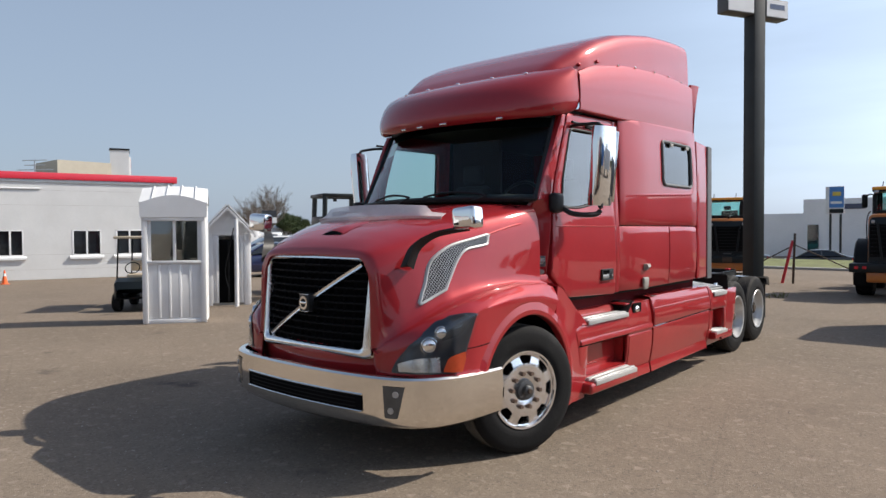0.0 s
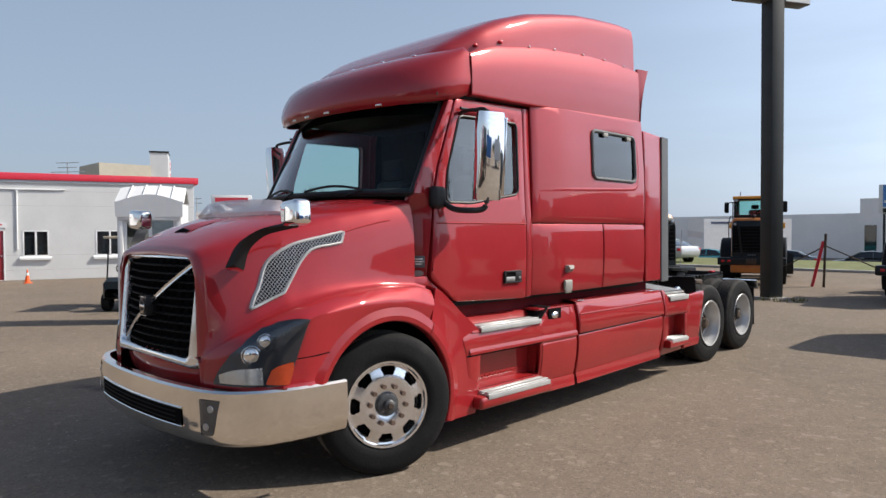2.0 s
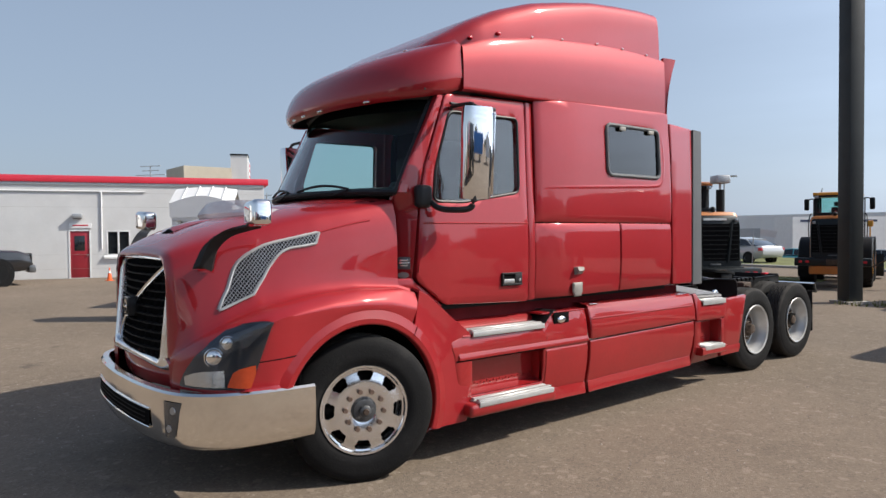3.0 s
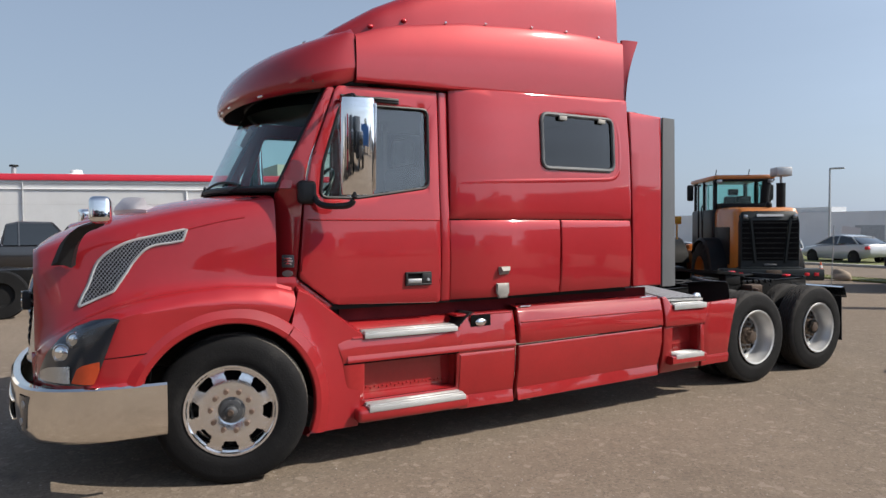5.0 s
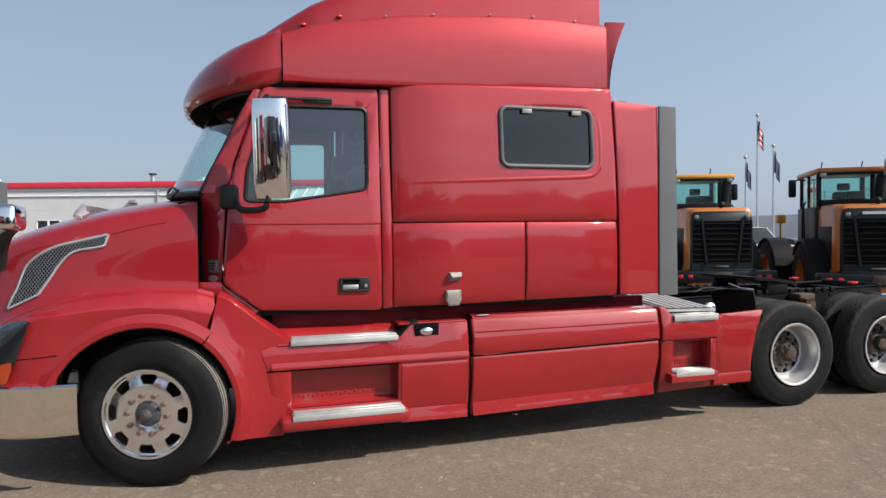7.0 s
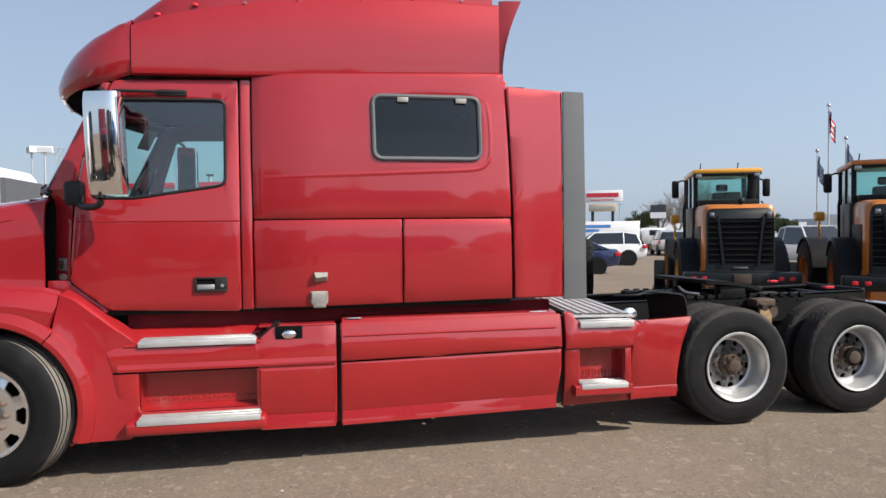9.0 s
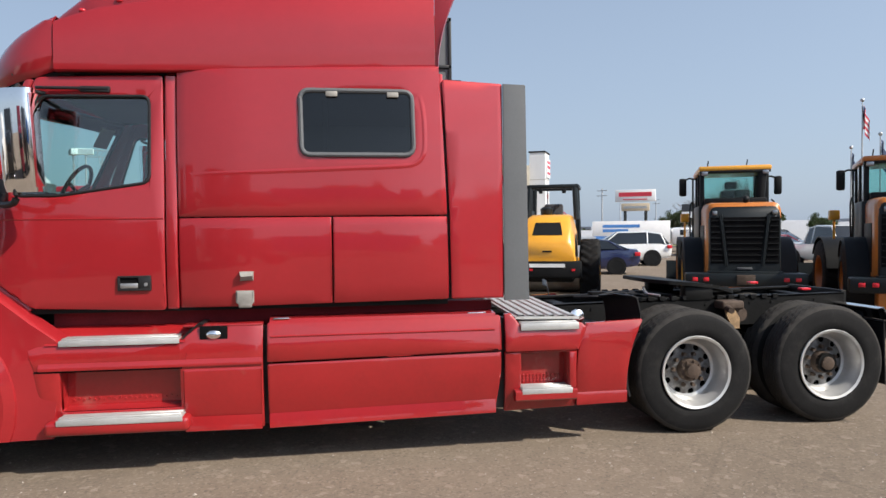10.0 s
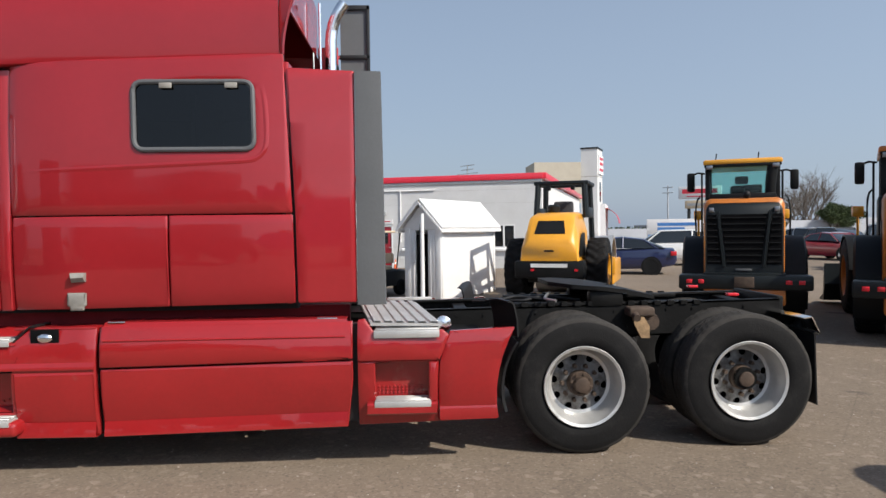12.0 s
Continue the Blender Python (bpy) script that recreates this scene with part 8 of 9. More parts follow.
        simple("tail_lamp", (s * W * 0.93 - 0.12, low[0][0] + 0.0, low[1][2] - 0.24), (s * W * 0.93 + 0.01, low[0][0] + 0.22, low[1][2] - 0.08), RED_LENS, ob, "", 0.02)
        simple("head_lamp", (s * W * 0.85 - 0.16, low[-1][0] - 0.22, low[-2][2] - 0.14), (s * W * 0.85 + 0.05, low[-1][0] - 0.03, low[-2][2] - 0.02), LENS, ob, "", 0.02)
        for y in axles:
            b = bmesh.new()
            lathe(b, [(s * (W + 0.004), 0), (s * (W + 0.004), r + 0.06)], "x", (0, y, r), 24)
            part("wheel_arch", b, MACHINE_BLACK, ob)
    if kind == "pickup":
        simple("grille", (-0.62, 2.80, 0.68), (0.62, 2.88, 1.0), MACHINE_BLACK, ob, "", 0.03)
        simple("front_bumper", (-0.95, 2.72, 0.40), (0.95, 2.95, 0.64), P_GREY if paint is P_DARK else paint, ob, "", 0.05)
        simple("rear_bumper", (-0.92, -2.95, 0.45), (0.92, -2.80, 0.62), STEEL, ob, "", 0.03)
    else:
        simple("bumper_intake", (-0.55, low[-1][0] - 0.06, 0.40), (0.55, low[-1][0] + 0.012, 0.52), MACHINE_BLACK, ob, "", 0.02)
    return ob


def paint(name, c):
    return mat("car_" + name, c, 0.3, 0.1, 0.04, 2, coat=1.0)


P_BLUE, P_WHITE, P_GREY, P_RED, P_TEAL, P_DARK, P_SILVER = (paint(n, c) for n, c in (("blue", (0.013, 0.02, 0.07)), ("white", (0.75, 0.75, 0.74)), ("grey", (0.09, 0.095, 0.10)), ("red", (0.25, 0.012, 0.03)), ("teal", (0.03, 0.30, 0.36)), ("black", (0.015, 0.015, 0.017)), ("silver", (0.42, 0.43, 0.45))))
motor_car("sedan", (-24.75, 17.25), 161, P_BLUE, "sedan", "dark blue sedan parked on the lot")
motor_car("suv", (-30.4, 21.3), 163, P_WHITE, "suv", "white estate car parked behind a blue sedan")
big = motor_car("pickup", (-28.6, 2.7), 2, P_DARK, "pickup", "black pickup parked by the showroom wall")
big.scale = (1.0, 1.0, 1.18)
motor_car("van", (-41.5, 31.5), 70, P_SILVER, "suv", "silver van parked far across the lot")
motor_car("sedan", (-18.9, 39.8), 75, P_SILVER, "sedan", "silver sedan parked beyond the grass strip")
motor_car("pickup", (-23.3, 28.0), -95, P_WHITE, "pickup", "white pickup parked behind the loaders")
motor_car("sedan", (-33.4, 31.7), -80, P_RED, "sedan", "red sedan parked behind the loaders")
motor_car("suv", (-38.4, 35.2), -80, P_DARK, "suv", "black sport utility parked behind the loaders")
motor_car("suv", (-41.5, 35.6), -70, P_SILVER, "suv", "silver sport utility in the far row")
far_cars = ((-5.5, P_DARK, "sedan", "black sedan"), (-10.6, P_DARK, "sedan", "black sedan"), (-15.6, P_GREY, "sedan", "dark grey sedan"), (-21.5, P_TEAL, "sedan", "bright teal car"), (-26.0, P_SILVER, "sedan", "silver sedan"),
            (-31.2, P_WHITE, "pickup", "white pickup"), (-37.2, P_WHITE, "pickup", "white pickup"), (-43.0, P_SILVER, "sedan", "silver sedan"), (-48.5, P_DARK, "suv", "black sport utility"), (-54.0, P_WHITE, "pickup", "white pickup"))
for i, (x, p, k, l) in enumerate(far_cars):
    l = l + " parked in front of the far warehouse"
    motor_car("parked_" + k, (x, 49.5 + 0.8 * math.sin(i * 2.1) - 0.12 * x), 90 + 12 * math.sin(i), p, k, l)

# box truck with blue lower stripe
bt = thing("box_truck", (-50.5, 31.0, 0), "white box truck with blue stripe and blue lettering", "truck", -23)
bt.scale = (1.0, 1.0, 0.8)
simple("cargo_box", (-1.25, -3.4, 0.95), (1.25, 2.6, 3.1), PVC, bt, "", 0.03)
simple("blue_stripe", (1.25, -3.3, 0.98), (1.262, -0.2, 1.6), BLUE, bt)
for z, y0, y1 in ((2.45, -2.6, 0.3), (2.0, -2.6, -0.6)):
    simple("lettering_bar", (1.25, y0, z), (1.262, y1, z + 0.3), BLUE, bt)
simple("truck_cab", (-1.15, 2.75, 0.7), (1.15, 4.6, 2.4), P_WHITE, bt, "", 0.2)
simple("cab_window", (-1.16, 3.3, 1.6), (1.16, 4.2, 2.2), PANE_DARK, bt, "", 0.05)
for x in (-1.0, 1.0):
    for y in (-2.0, 3.7):
        wheel_of(bt, x, y, 0.48, 0.3)

# dealer sign on two posts, second small sign
sg = thing("pole_sign", (-80.0, 44.0, -0.8), "white box sign with red lettering on two posts", "sign", 60)
sg.scale = (1.5, 1.5, 1.5)
for x in (-0.85, 0.85):
    b = bmesh.new()
    rod(b, (x, 0, 0), (x, 0, 3.9), 0.13)
    part("sign_post", b, POLE_DARK, sg)
simple("sign_box", (-1.65, -0.2, 4.1), (1.65, 0.2, 5.1), PVC, sg, "", 0.03)
simple("lettering_bar", (-1.35, -0.215, 4.52), (1.35, -0.2, 4.88), TRIM_RED, sg)
simple("lettering_bar", (-1.0, -0.215, 4.24), (1.0, -0.2, 4.32), TRIM_RED, sg)
simple("sign_box", (-1.15, -0.18, 3.3), (1.15, 0.18, 3.95), BEIGE, sg, "", 0.03)
simple("lettering_bar", (-0.95, -0.195, 3.52), (0.95, -0.18, 3.72), GALV, sg)
s2 = thing("small_sign", (-52, 36.5, 0), "small dark and white box sign on one post", "sign", 60)
b = bmesh.new()
rod(b, (0, 0, 0), (0, 0, 2.9), 0.12)
part("sign_post", b, POLE_DARK, s2)
simple("sign_box", (-0.65, -0.15, 3.3), (0.65, 0.15, 3.9), P_DARK, s2)
simple("sign_box", (-0.65, -0.15, 2.75), (0.65, 0.15, 3.25), PVC, s2)

# tall sign pole by the loaders
tp = thing("sign_pole", (-5.70, 20.45, 0), "tall dark square sign pole with small box signs", "sign pole", -28.4)
simple("pole_shaft", (-0.20, -0.20, 0.05), (0.20, 0.20, 11.0), POLE_DARK, tp, "", 0.015)
simple("pole_base", (-0.32, -0.32, 0), (0.32, 0.32, 0.06), CEMENT, tp)
for lo, hi in (((-0.20, -1.18, 7.95), (0.20, -0.21, 8.8)), ((-0.20, 0.21, 7.92), (0.20, 1.05, 8.45)), ((-0.20, 0.21, 8.58), (0.20, 1.05, 9.15))):
    simple("sign_box", lo, hi, GREY_TRIM, tp, "", 0.02)
    simple("sign_face", (hi[0] - 0.01, lo[1] + 0.03, lo[2] + 0.03), (hi[0] + 0.01, hi[1] - 0.03, hi[2] - 0.03), PVC, tp)
    simple("lettering_bar", (hi[0], lo[1] + 0.15, (lo[2] + hi[2]) / 2 - 0.02), (hi[0] + 0.016, hi[1] - 0.15, (lo[2] + hi[2]) / 2 + 0.12), P_BLUE, tp)
random.seed(4)


def tufts(name, n, cx, cy, rx, ry, h, label):
    b = bmesh.new()
    for _ in range(n):
        x, y = cx + random.uniform(-rx, rx), cy + random.uniform(-ry, ry)
        hh, a, w = h * random.uniform(0.4, 1), random.uniform(0, math.tau), random.uniform(0.008, 0.02)
        lx, ly = random.uniform(-0.5, 0.5) * hh, random.uniform(-0.5, 0.5) * hh
        c, s = math.cos(a) * w, math.sin(a) * w
        b.faces.new([b.verts.new(p) for p in ((x - c, y - s, 0), (x + c, y + s, 0), (x + lx, y + ly, hh))])
    return tagged(finish(name, b, GRASS, smooth=0), label, "grass", kind="stuff")


tufts("grass_tufts", 90, -5.3, 20.2, 0.55, 0.45, 0.16, "dry grass tufts round the foot of the sign pole")

# grass strips, kerb, rock, cone, fence
for nm, pts in (("grass_strip", [(-70, 41), (14, 33.5), (14, 44.0), (-70, 52)]), ("grass_island", [(-16.5, 28.2), (-9.5, 26.8), (-9.3, 27.8), (-16.2, 29.4)])):
    poly_prism(nm, pts, 0.0, 0.06, GRASS, None, "sun-dried mown grass strip", "structure", "grass")
tufts("grass_blades", 3000, -13, 28.1, 3.0, 0.5, 0.10, "short dry grass on the island")
b = bmesh.new()
for a_, c_ in (((-70, 40.7), (14, 33.2)),):
    dv = Vector((c_[0] - a_[0], c_[1] - a_[1], 0))
    m = Matrix.Translation((*a_, 0)) @ Matrix.Rotation(math.atan2(dv.y, dv.x), 4, "Z")
    box(b, (0, -0.15, 0), (dv.length, 0.15, 0.12), 0.02, 2, m)
tagged(finish("kerb", b, CEMENT), "pale concrete kerb along the grass", "kerb", kind="structure")
b = bmesh.new()
bmesh.ops.create_icosphere(b, subdivisions=3, radius=0.30)
for v in b.verts:
    v.co += v.co.normalized() * noise.noise(v.co * 3) * 0.16
    v.co = Vector((v.co.x * 1.15 - 11.7, v.co.y * 0.8 + 27.0, max(0.03, v.co.z * 0.75 + 0.18)))
tagged(finish("boulder", b, STONE, smooth=50), "rough tan boulder on the grass edge", "rock")


def cone(place):
    ob = thing("traffic_cone", (*place, 0), "orange traffic cone with a white band", "cone", group="traffic cones")
    ob.scale = (0.75, 0.75, 0.75)
    b = bmesh.new()
    lathe(b, [(0.03, 0.14), (0.42, 0.07), (0.42, 0.07), (0.70, 0.025), (0.71, 0)], "z", (0, 0, 0), 20)
    part("cone_body", b, CONE, ob)
    simple("cone_foot", (-0.19, -0.19, 0), (0.19, 0.19, 0.035), CONE, ob, "", 0.01)
    b = bmesh.new()
    lathe(b, [(0.40, 0.0765), (0.54, 0.055)], "z", (0, 0, 0), 20)
    part("cone_band", b, PVC, ob)


cone((-28.6, 8.35))
cone((-13.5, 28.8))
fence = thing("fence_post", (-5.9, 25.7, 0), "rusty fence corner post with two diagonal braces", "fence")
for nm, a_, c_, r_, m_ in (("post", (0, 0, 0), (0.05, 0, 1.75), 0.04, RUST), ("red_post", (-0.35, 0, 0), (-0.02, 0, 1.5), 0.05, TRIM_RED), ("brace", (0.05, 0, 1.35), (1.7, 0.5, 0.5), 0.02, RUST), ("brace", (0.05, 0, 1.35), (-1.7, 0.2, 0.4), 0.02, RUST)):
    b = bmesh.new()
    rod(b, a_, c_, r_)
    part(nm, b, m_, fence)
sp = thing("post_sign", (-9.2, 22.3, 0), "small white sign on a thin metal post", "sign", 30)
b = bmesh.new()
rod(b, (0, 0, 0), (0.06, 0, 1.9), 0.014, seg=8)
part("post", b, GALV, sp)
simple("sign_plate", (0.0, -0.015, 1.70), (0.45, 0.015, 1.9), PVC, sp, "", 0.0, Matrix.Rotation(radians(8), 4, "Y"))
bs = thing("blue_sign", (-10.0, 54.0, 0), "blue and gold box sign on twin posts", "sign", 10)
bs.scale = (0.78, 1, 0.96)
for x in (-0.35, 0.45):
    b = bmesh.new()
    rod(b, (x, 0, 0), (x, 0, 4.2), 0.1)
    part("sign_post", b, POLE_DARK, bs)
simple("sign_box", (-0.75, -0.2, 4.05), (0.72, 0.2, 6.05), PVC, bs, "", 0.03)
simple("sign_face", (-0.45, -0.22, 4.50), (0.68, -0.19, 6.00), BLUE, bs)
simple("sign_emblem", (-0.2, -0.235, 5.35), (0.45, -0.21, 5.65), GOLD, bs, "", 0.03)
simple("lettering_bar", (-0.35, -0.235, 4.78), (0.55, -0.21, 4.95), PVC, bs)
simple("lettering_bar", (-0.45, -0.235, 4.10), (0.65, -0.19, 4.40), CHARCOAL, bs)

# far warehouse and low buildings
wh = thing("warehouse", (0, 78, 0), "long pale grey metal warehouse across the road", "building")
simple("long_wall", (-82, 0, 0), (-17, 22, 4.5), FAR_WALL, wh)
simple("tall_block", (-17, -2, 0), (30, 22, 5.85), FAR_WALL, wh)
simple("tall_sign", (-14.2, -2.1, 4.8), (-11.6, -2.0, 5.3), P_BLUE, wh)
simple("dock_door", (-16.6, -2.05, 0), (-15.6, -1.98, 3.3), PANE_DARK, wh)
for x in (-40, -60, -78):
    simple("dock_door", (x, -0.05, 0), (x + 3, 0.02, 3.0), GALV, wh)
simple("roof_box", (-50, 4, 4.5), (-45, 7, 5.2), GALV, wh)
tr = thing("parked_trailer", (-24.5, 66, 0), "white box trailer with a faded line of lettering", "trailer", -32)
simple("trailer_box", (-1.3, -4.6, 1.0), (1.3, 4.6, 3.9), PVC, tr)
simple("lettering_bar", (1.3, -3.9, 3.45), (1.32, 3.2, 3.65), P_BLUE, tr)
for y in (-3.5, -2.4):
    wheel_of(tr, 1.0, y, 0.5, 0.3)
lp = thing("street_lamp", (-21.33, 42.33, 0), "tall grey street lamp with one arm", "lamp post", 20)
b = bmesh.new()
rod(b, (0, 0, 0), (0, 0, 5.3), 0.08, 0.05)
part("lamp_pole", b, GALV, lp)
simple("lamp_head", (0, -0.10, 5.2), (0.75, 0.10, 5.3), GALV, lp, "", 0.03)
simple("lamp_foot", (-0.25, -0.25, 0), (0.25, 0.25, 0.25), CEMENT, lp)


def flagpole(place, height, kind):
    ob = thing("flagpole", (*place, 0), "metal flagpole with a drooping " + ("striped flag" if kind else "dark flag"), "flagpole", 20, "three flagpoles")
    b = bmesh.new()
    rod(b, (0, 0, 0), (0, 0, height), 0.055, 0.025)
    t = bmesh.new()
    bmesh.ops.create_uvsphere(t, u_segments=10, v_segments=8, radius=0.09, matrix=Matrix.Translation((0, 0, height)))
    join(b, t)
    part("pole", b, GALV, ob)
    for k in range(7):
        b = bmesh.new()
        rows = []
        for i in range(9):
            f = i / 8
            rows.append([(0.04 + 0.26 * f, 0.10 * math.sin(f * 9 + j * 0.1), height - 0.25 - 0.8 * f ** 1.2 - (k + j) * 0.15 * (1 - 0.15 * f)) for j in (0, 1)])
        sheet(b, rows)
        part("stripe", b, (TRIM_RED if k % 2 == 0 else PVC) if kind else P_BLUE, ob, smooth=60)
    if kind:
        b = bmesh.new()
        sheet(b, [[(0.04 + 0.12 * f, 0.10 * math.sin(f * 4.5) - 0.012, height - 0.25 - 0.4 * f ** 1.2 - j * 0.6) for j in (0, 1)] for f in np.linspace(0, 1, 5)])
        part("canton", b, P_BLUE, ob, smooth=60)


flagpole((-25.4, 30.65), 7.5, True)
flagpole((-27.5, 31.8), 5.65, False)
flagpole((-24.4, 30.7), 5.85, False)


def flood_mast(place, height, turn):
    ob = thing("flood_light_mast", (*place, 0), "slim grey mast with one white flood light box", "lamp post", turn, "flood light masts")
    b = bmesh.new()
    rod(b, (0, 0, 0), (0, 0, height), 0.16, 0.12, 8)
    part("mast", b, GALV, ob)
    simple("lamp_box", (-0.45, -1.05, height - 0.1), (0.45, 1.05, height + 0.75), PVC, ob, "", 0.08)
    simple("lamp_face", (0.45, -0.95, height), (0.47, 0.95, height + 0.65), GALV, ob)


flood_mast((-101.45, -29.1), 13.4, 15)
flood_mast((-101.0, -30.6), 13.3, -60)


def lattice_pylon(place, height, turn):
    ob = thing("power_pylon", (*place, 0), "grey steel lattice power pylon far off", "pylon", turn)
    b = bmesh.new()
    legs = [[Vector((sx * w, sy * w, z)) for z, w in ((0, 4.0), (height * 0.55, 2.2), (height * 0.78, 1.7))] for sx, sy in ((1, 1), (1, -1), (-1, -1), (-1, 1))]
    for leg in legs:
        for p, q in zip(leg, leg[1:]):
            rod(b, p, q, 0.14, seg=5)
    for k in range(6):
        for n, leg in enumerate(legs):
            nxt = legs[(n + 1) % 4]
            p = leg[0].lerp(leg[1], k / 6)
            q = nxt[0].lerp(nxt[1], (k + 1) / 6)
            rod(b, p, q, 0.09, seg=4)
            rod(b, nxt[0].lerp(nxt[1], k / 6), leg[0].lerp(leg[1], (k + 1) / 6), 0.09, seg=4)
    part("lattice_body", b, GALV, ob)
    for z, w in ((height * 0.78, 6.5), (height * 0.84, 6.5)):
        b = bmesh.new()
        rod(b, (0, -w, z), (0, w, z), 0.16, seg=5)
        for k in range(-5, 5):
            rod(b, (0, k * w / 5, height * 0.78), (0, (k + 1) * w / 5, height * 0.84), 0.08, seg=4)
        part("cross_arm", b, GALV, ob)
    for y in (-3.2, 3.2):
        b = bmesh.new()
        rod(b, (0, y * 0.5, height * 0.6), (0, y, height * 0.84), 0.12, seg=5)
        rod(b, (0, y, height * 0.84), (0, y * 1.15, height), 0.10, seg=5)
        part("peak", b, GALV, ob)


lattice_pylon((-235.5, -69.5), 35.0, 15)


def white_cab(place, turn):
    """A conventional tractor cab: x to its left, y to the rear."""
    ob = thing("white_truck", (*place, 0), "white semi truck with a tall rounded sleeper roof", "truck", turn)
    b = bmesh.new()
    prof = ((-2.2, 1.7), (-1.5, 2.2), (-1.2, 2.9), (-0.5, 3.25), (0.4, 3.38), (1.2, 3.40), (1.28, 3.3))
    rows = [[(-1.15, y, 0.9), (-1.15, y, h - 0.25), (-1.05, y, h - 0.07), (-0.85, y, h), (0.85, y, h), (1.05, y, h - 0.07), (1.15, y, h - 0.25), (1.15, y, 0.9)] for y, h in prof]
    vs = sheet(b, rows, closed=True)
    b.faces.new(vs[0])
    b.faces.new(vs[-1])
    bmesh.ops.recalc_face_normals(b, faces=b.faces[:])
    part("cab_body", b, P_WHITE_TRUCK, ob)
    simple("cab_fairing_edge", (-1.12, 1.28, 1.0), (1.12, 1.40, 3.15), GREY_TRIM, ob)
    for s in (-1, 1):
        simple("sleeper_pane", (s * 1.15 - 0.01, 0.45, 2.45), (s * 1.15 + 0.01, 0.80, 2.68), PANE_DARK, ob)
    simple("rear_frame", (-0.45, 1.3, 0.75), (0.45, 4.5, 1.0), FRAME_BLACK, ob)
    for s in (-1, 1):
        for y in (-2.6, 2.6, 3.8):
            b = bmesh.new()
            lathe(b, [(-0.14, 0.26), (-0.14, 0.48), (-0.1, 0.51), (0.1, 0.51), (0.14, 0.48), (0.14, 0.26), (0.06, 0.22), (0.06, 0)], "x", (s * 0.98, y, 0.51), 28)
            part("truck_wheel", b, RUBBER, ob)
    simple("hood", (-0.95, -3.4, 0.75), (0.95, -2.1, 1.75), P_WHITE_TRUCK, ob, "", 0.15)


P_WHITE_TRUCK = mat("white_truck_paint", (0.78, 0.78, 0.77), 0.35, 0, 0.05, 2, coat=0.6)
white_cab((-15.9, -1.45), 0)


def utility_pole(place, h):
    ob = thing("utility_pole", (*place, 0), "grey timber utility pole with crossarms", "utility pole", 30, "utility poles")
    b = bmesh.new()
    rod(b, (0, 0, 0), (0, 0, h), 0.16, 0.1)
    part("pole", b, GALV, ob)
    for z in (h - 0.4, h - 1.3):
        simple("crossarm", (-1.1, -0.06, z), (1.1, 0.06, z + 0.12), GALV, ob)


for p, h in (((-112, 52), 9.0), ((-128, 62), 9.5), ((-95, 110), 9.5), ((-150, 80), 10)):
    utility_pole(p, h)


# ---- trees ----
def limb(b, p, dvec, length, r, depth, tips):
    pts = [p]
    q, dd = p.copy(), dvec.copy()
    for _ in range(3):
        dd = (dd + Vector((random.uniform(-1, 1), random.uniform(-1, 1), random.uniform(-0.3, 0.6))) * 0.22).normalized()
        q = q + dd * length / 3
        pts.append(q.copy())
    tube(b, pts, [r, r * 0.85, r * 0.7, r * 0.5], 5 if depth > 1 else 4)
    if depth <= 0:
        tips.append(pts[-1])
        return
    for k in range(4 if depth > 1 else 5):
        start = pts[random.randint(1, 3)]
        nd = (dd + Vector((random.uniform(-1, 1), random.uniform(-1, 1), random.uniform(-0.25, 0.8))) * 0.85).normalized()
        limb(b, start, nd, length * random.uniform(0.55, 0.8), r * 0.5, depth - 1, tips)


def tree(place, height, leafy, label, group="far trees"):
    ob = thing("tree", (*place, 0), label, "tree", 0, group)
    b = bmesh.new()
    tips = []
    rod(b, (0, 0, 0), (0, 0, height * 0.3), height * 0.028, height * 0.02, 8)
    for k in range(5):
        a = k * math.tau / 5 + random.uniform(-0.4, 0.4)
        limb(b, Vector((0, 0, height * random.uniform(0.2, 0.3))), Vector((math.cos(a) * 0.7, math.sin(a) * 0.7, 1)).normalized(), height * 0.36, height * (0.014 if leafy else 0.015), 4 if not leafy else 2, tips)
    part("trunk", b, BARK if leafy else TWIG, ob)
    if leafy:
        b = bmesh.new()
        for t in tips:
            for _ in range(leafy):
                c = t + Vector((random.gauss(0, 1), random.gauss(0, 1), random.gauss(0, 0.8))) * height * 0.05
                s = random.uniform(0.035, 0.09) * max(1.0, height / 3.6)
                u = Vector((random.uniform(-1, 1), random.uniform(-1, 1), random.uniform(-1, 1))).normalized()
                w = u.orthogonal().normalized()
                b.faces.new([b.verts.new(c + u * s), b.verts.new(c + w * s * 0.6), b.verts.new(c - u * s), b.verts.new(c - w * s * 0.6)])
        part("crown", b, LEAF, ob, smooth=0)


tree((-98.3, 68.9), 10.6, 0, "bare brown tree with fine twigs")
tree((-101.5, 68.6), 8.2, 0, "bare brown tree with fine twigs")
tree((-94.0, 70.0), 5.6, 330, "low green bushy tree")
tree((-55, 51), 2.8, 110, "low green bushy tree")
tree((-72, 50.0), 5.6, 0, "bare brown tree with fine twigs")
tree((-78, 51.0), 5.2, 0, "bare brown tree with fine twigs")
tree((-80, 50.0), 4.4, 90, "low green bushy tree")
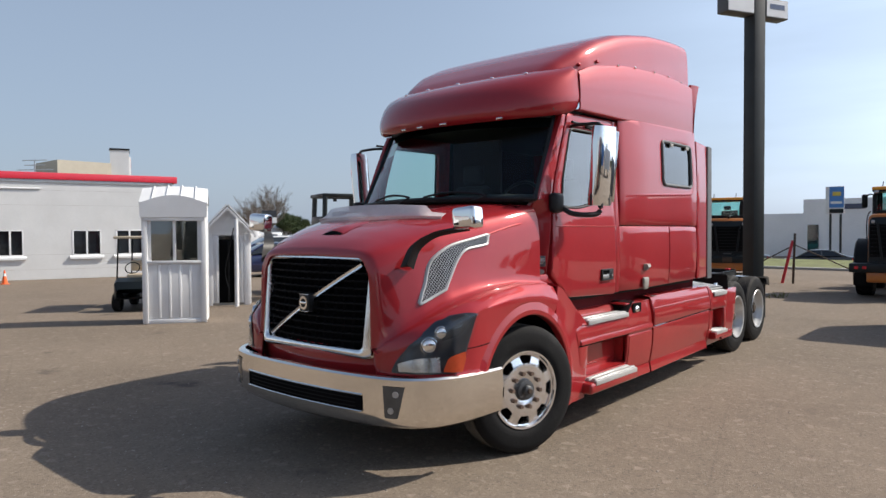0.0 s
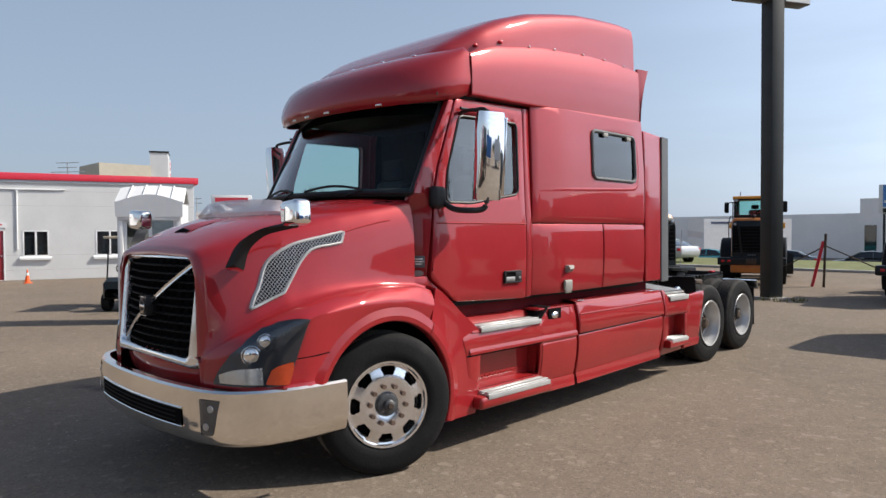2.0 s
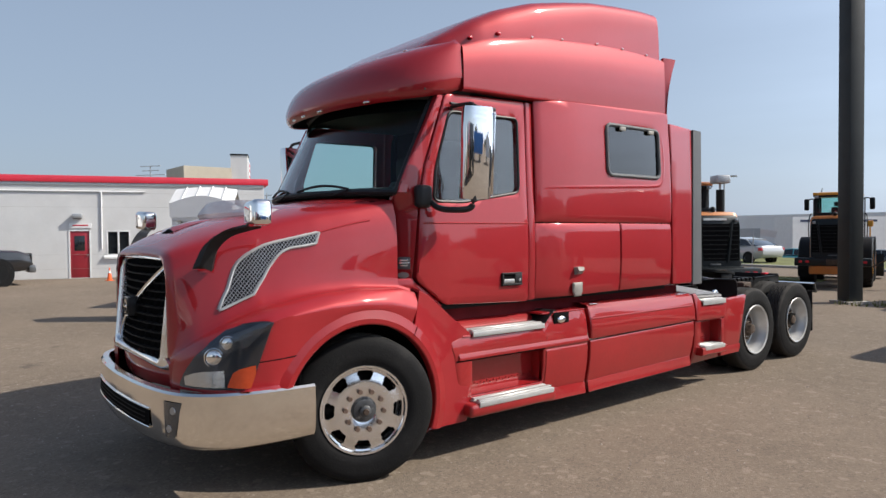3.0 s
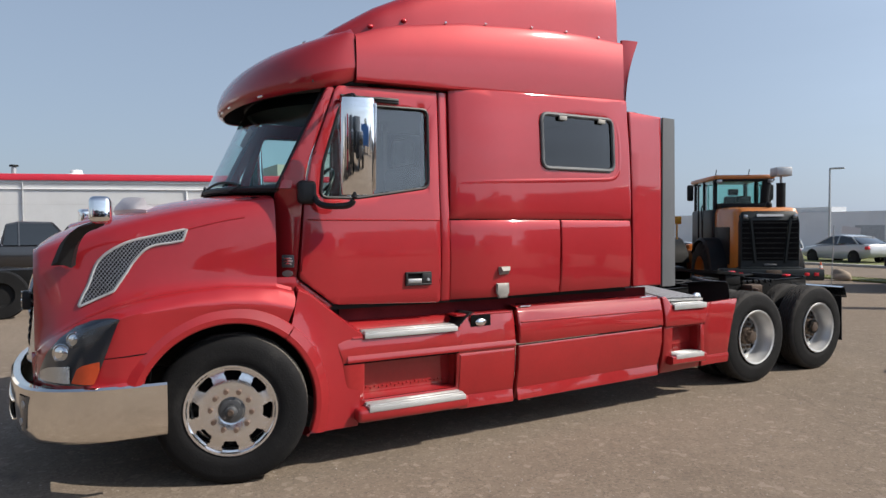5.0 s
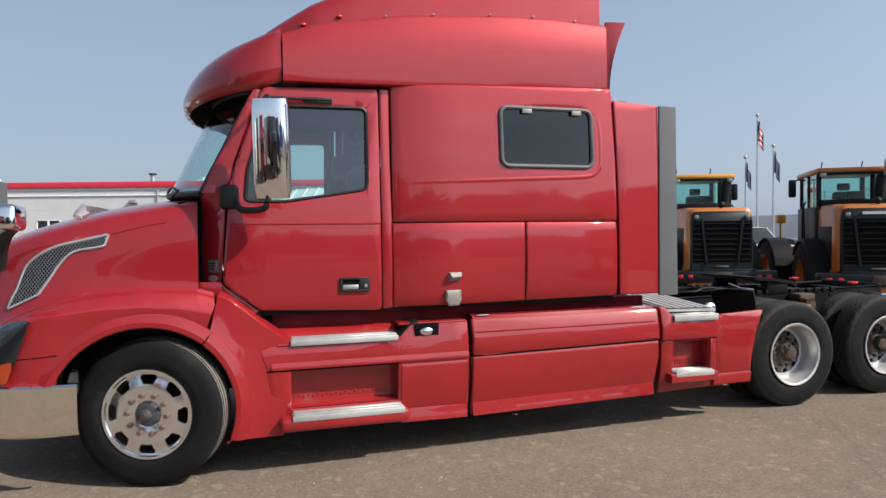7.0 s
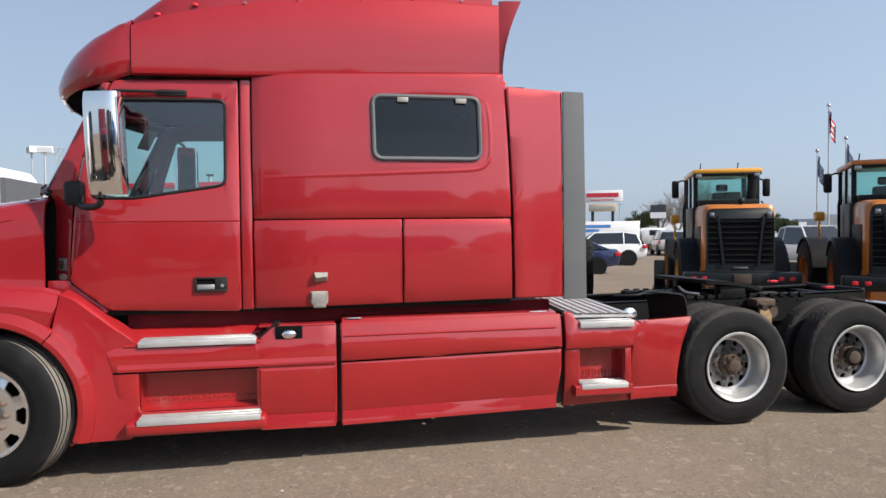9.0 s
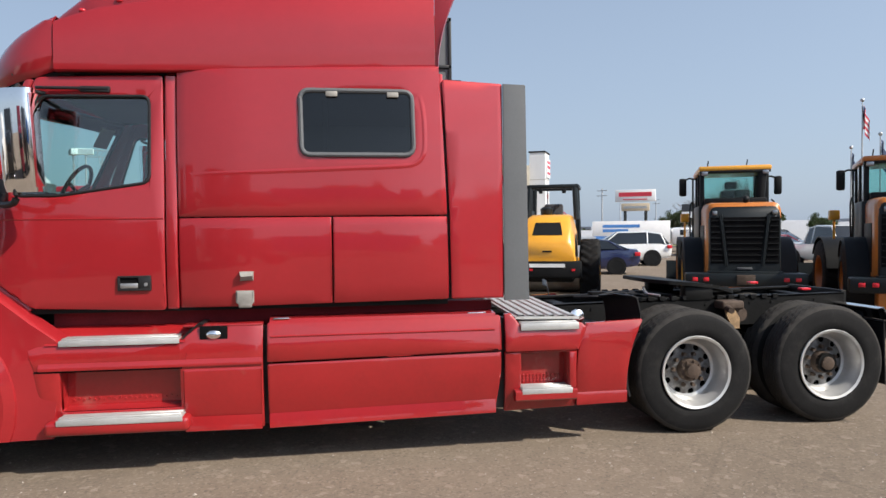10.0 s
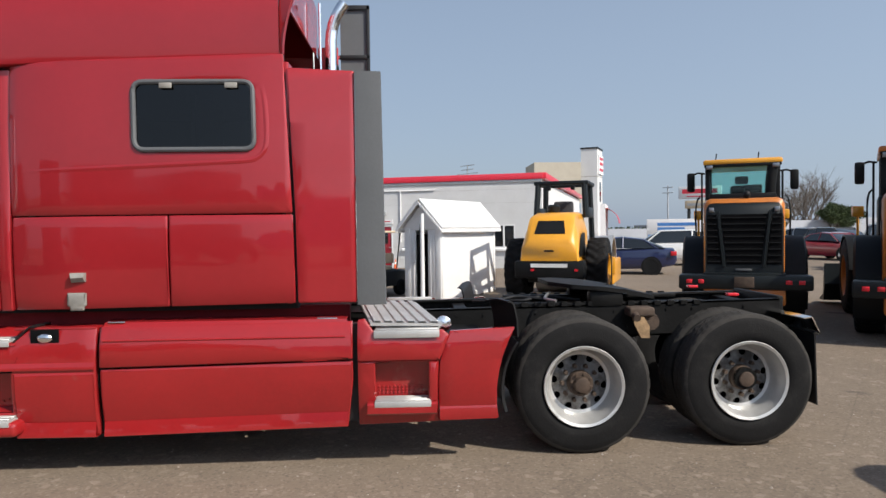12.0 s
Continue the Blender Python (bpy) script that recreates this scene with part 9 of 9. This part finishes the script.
# the lot's far side behind the camera: trees and parked trailers
for k in range(13):
    tree((44 + 6 * math.sin(k * 1.7), -34 + k * 7.2), 4.2 + 1.4 * math.sin(k * 2.3), 70, "green tree along the far edge of the lot", "trees behind the lot")
for y, p_, l in ((-8, PVC, "white box trailer parked across the lot"), (9, BLUE, "blue box trailer parked across the lot"), (24, PVC, "white box trailer parked across the lot")):
    tb = thing("box_trailer", (30.5, y, 0), l, "trailer", 4 if y < 0 else -6, "trailers across the lot")
    simple("trailer_box", (-1.3, -5.5, 1.0), (1.3, 5.5, 3.7), p_, tb, "", 0.03)
    for yy in (-4, -2.8, 3.5):
        for x in (-1, 1):
            wheel_of(tb, x, yy, 0.5, 0.3)
# the last truck is out of view, added to throw a shadow on the lot
for x, y, p_, l in ((9.5, -4.0, P_RED, "red box truck parked ahead of the truck"), (13.0, -1.0, P_DARK, "black box truck parked ahead of the truck"), (7.0, -8.5, P_DARK, "black box truck parked ahead of the truck"), (3.0, -12.0, P_WHITE, "white box truck parked ahead of the truck"), (16.5, 2.0, P_GREY, "dark grey box truck parked ahead of the truck"), (2.75, 15.7, P_GREY, "dark grey box truck parked beside the loaders")):
    tb = thing("box_truck", (x, y, 0), l, "truck", 90 if y > 10 else 45, "trucks ahead of the truck")
    simple("cargo_box", (-1.25, -4.5, 1.0), (1.25, 1.5, 2.75 if y > 10 else 3.9), p_, tb, "", 0.05)
    simple("truck_cab", (-1.1, 1.6, 0.6), (1.1, 3.6, 2.7), p_, tb, "", 0.3)
    simple("cab_window", (-0.95, 3.3, 1.7), (0.95, 3.62, 2.4), PANE_DARK, tb, "", 0.05)
    for yy in (-3.4, 3.6):
        for xx in (-1, 1):
            wheel_of(tb, xx, yy, 0.5, 0.3)
# low town along the horizon
town = thing("town", (0, 200, 0), "low pale buildings far along the horizon", "buildings", kind="stuff")
b = bmesh.new()
for k in range(60):
    a = radians(random.uniform(-20, 110)) + math.pi / 2
    r_ = random.uniform(130, 260)
    x, y = r_ * math.cos(a), r_ * math.sin(a)
    w, h = random.uniform(5, 14), random.uniform(1.6, 3.4)
    box(b, (x - w, y - w - 200, 0), (x + w, y + w - 200, h + 0.9))
part("town_block", b, mat("far_town_wall", (0.40, 0.42, 0.46), 0.8, 0, 0.1, 0.1), town, smooth=0)
b = bmesh.new()
for k in range(26000):
    a = radians(random.uniform(-40, 130)) + math.pi / 2
    r_ = random.uniform(170, 300)
    f = 0.5 + 0.5 * math.sin(a * 23) * math.sin(a * 7.3 + 1)
    c = Vector((r_ * math.cos(a), r_ * math.sin(a), random.uniform(-0.6, 0.6 + 2.2 * f)))
    s = random.uniform(0.15, 0.40)
    u = Vector((random.uniform(-1, 1), random.uniform(-1, 1), random.uniform(-1, 1))).normalized()
    w_ = u.orthogonal()
    b.faces.new([b.verts.new(c + u * s), b.verts.new(c + w_ * s), b.verts.new(c - u * s), b.verts.new(c - w_ * s)])
tagged(finish("far_woods", b, LEAF, smooth=0), "low line of trees along the horizon", "trees", kind="stuff")
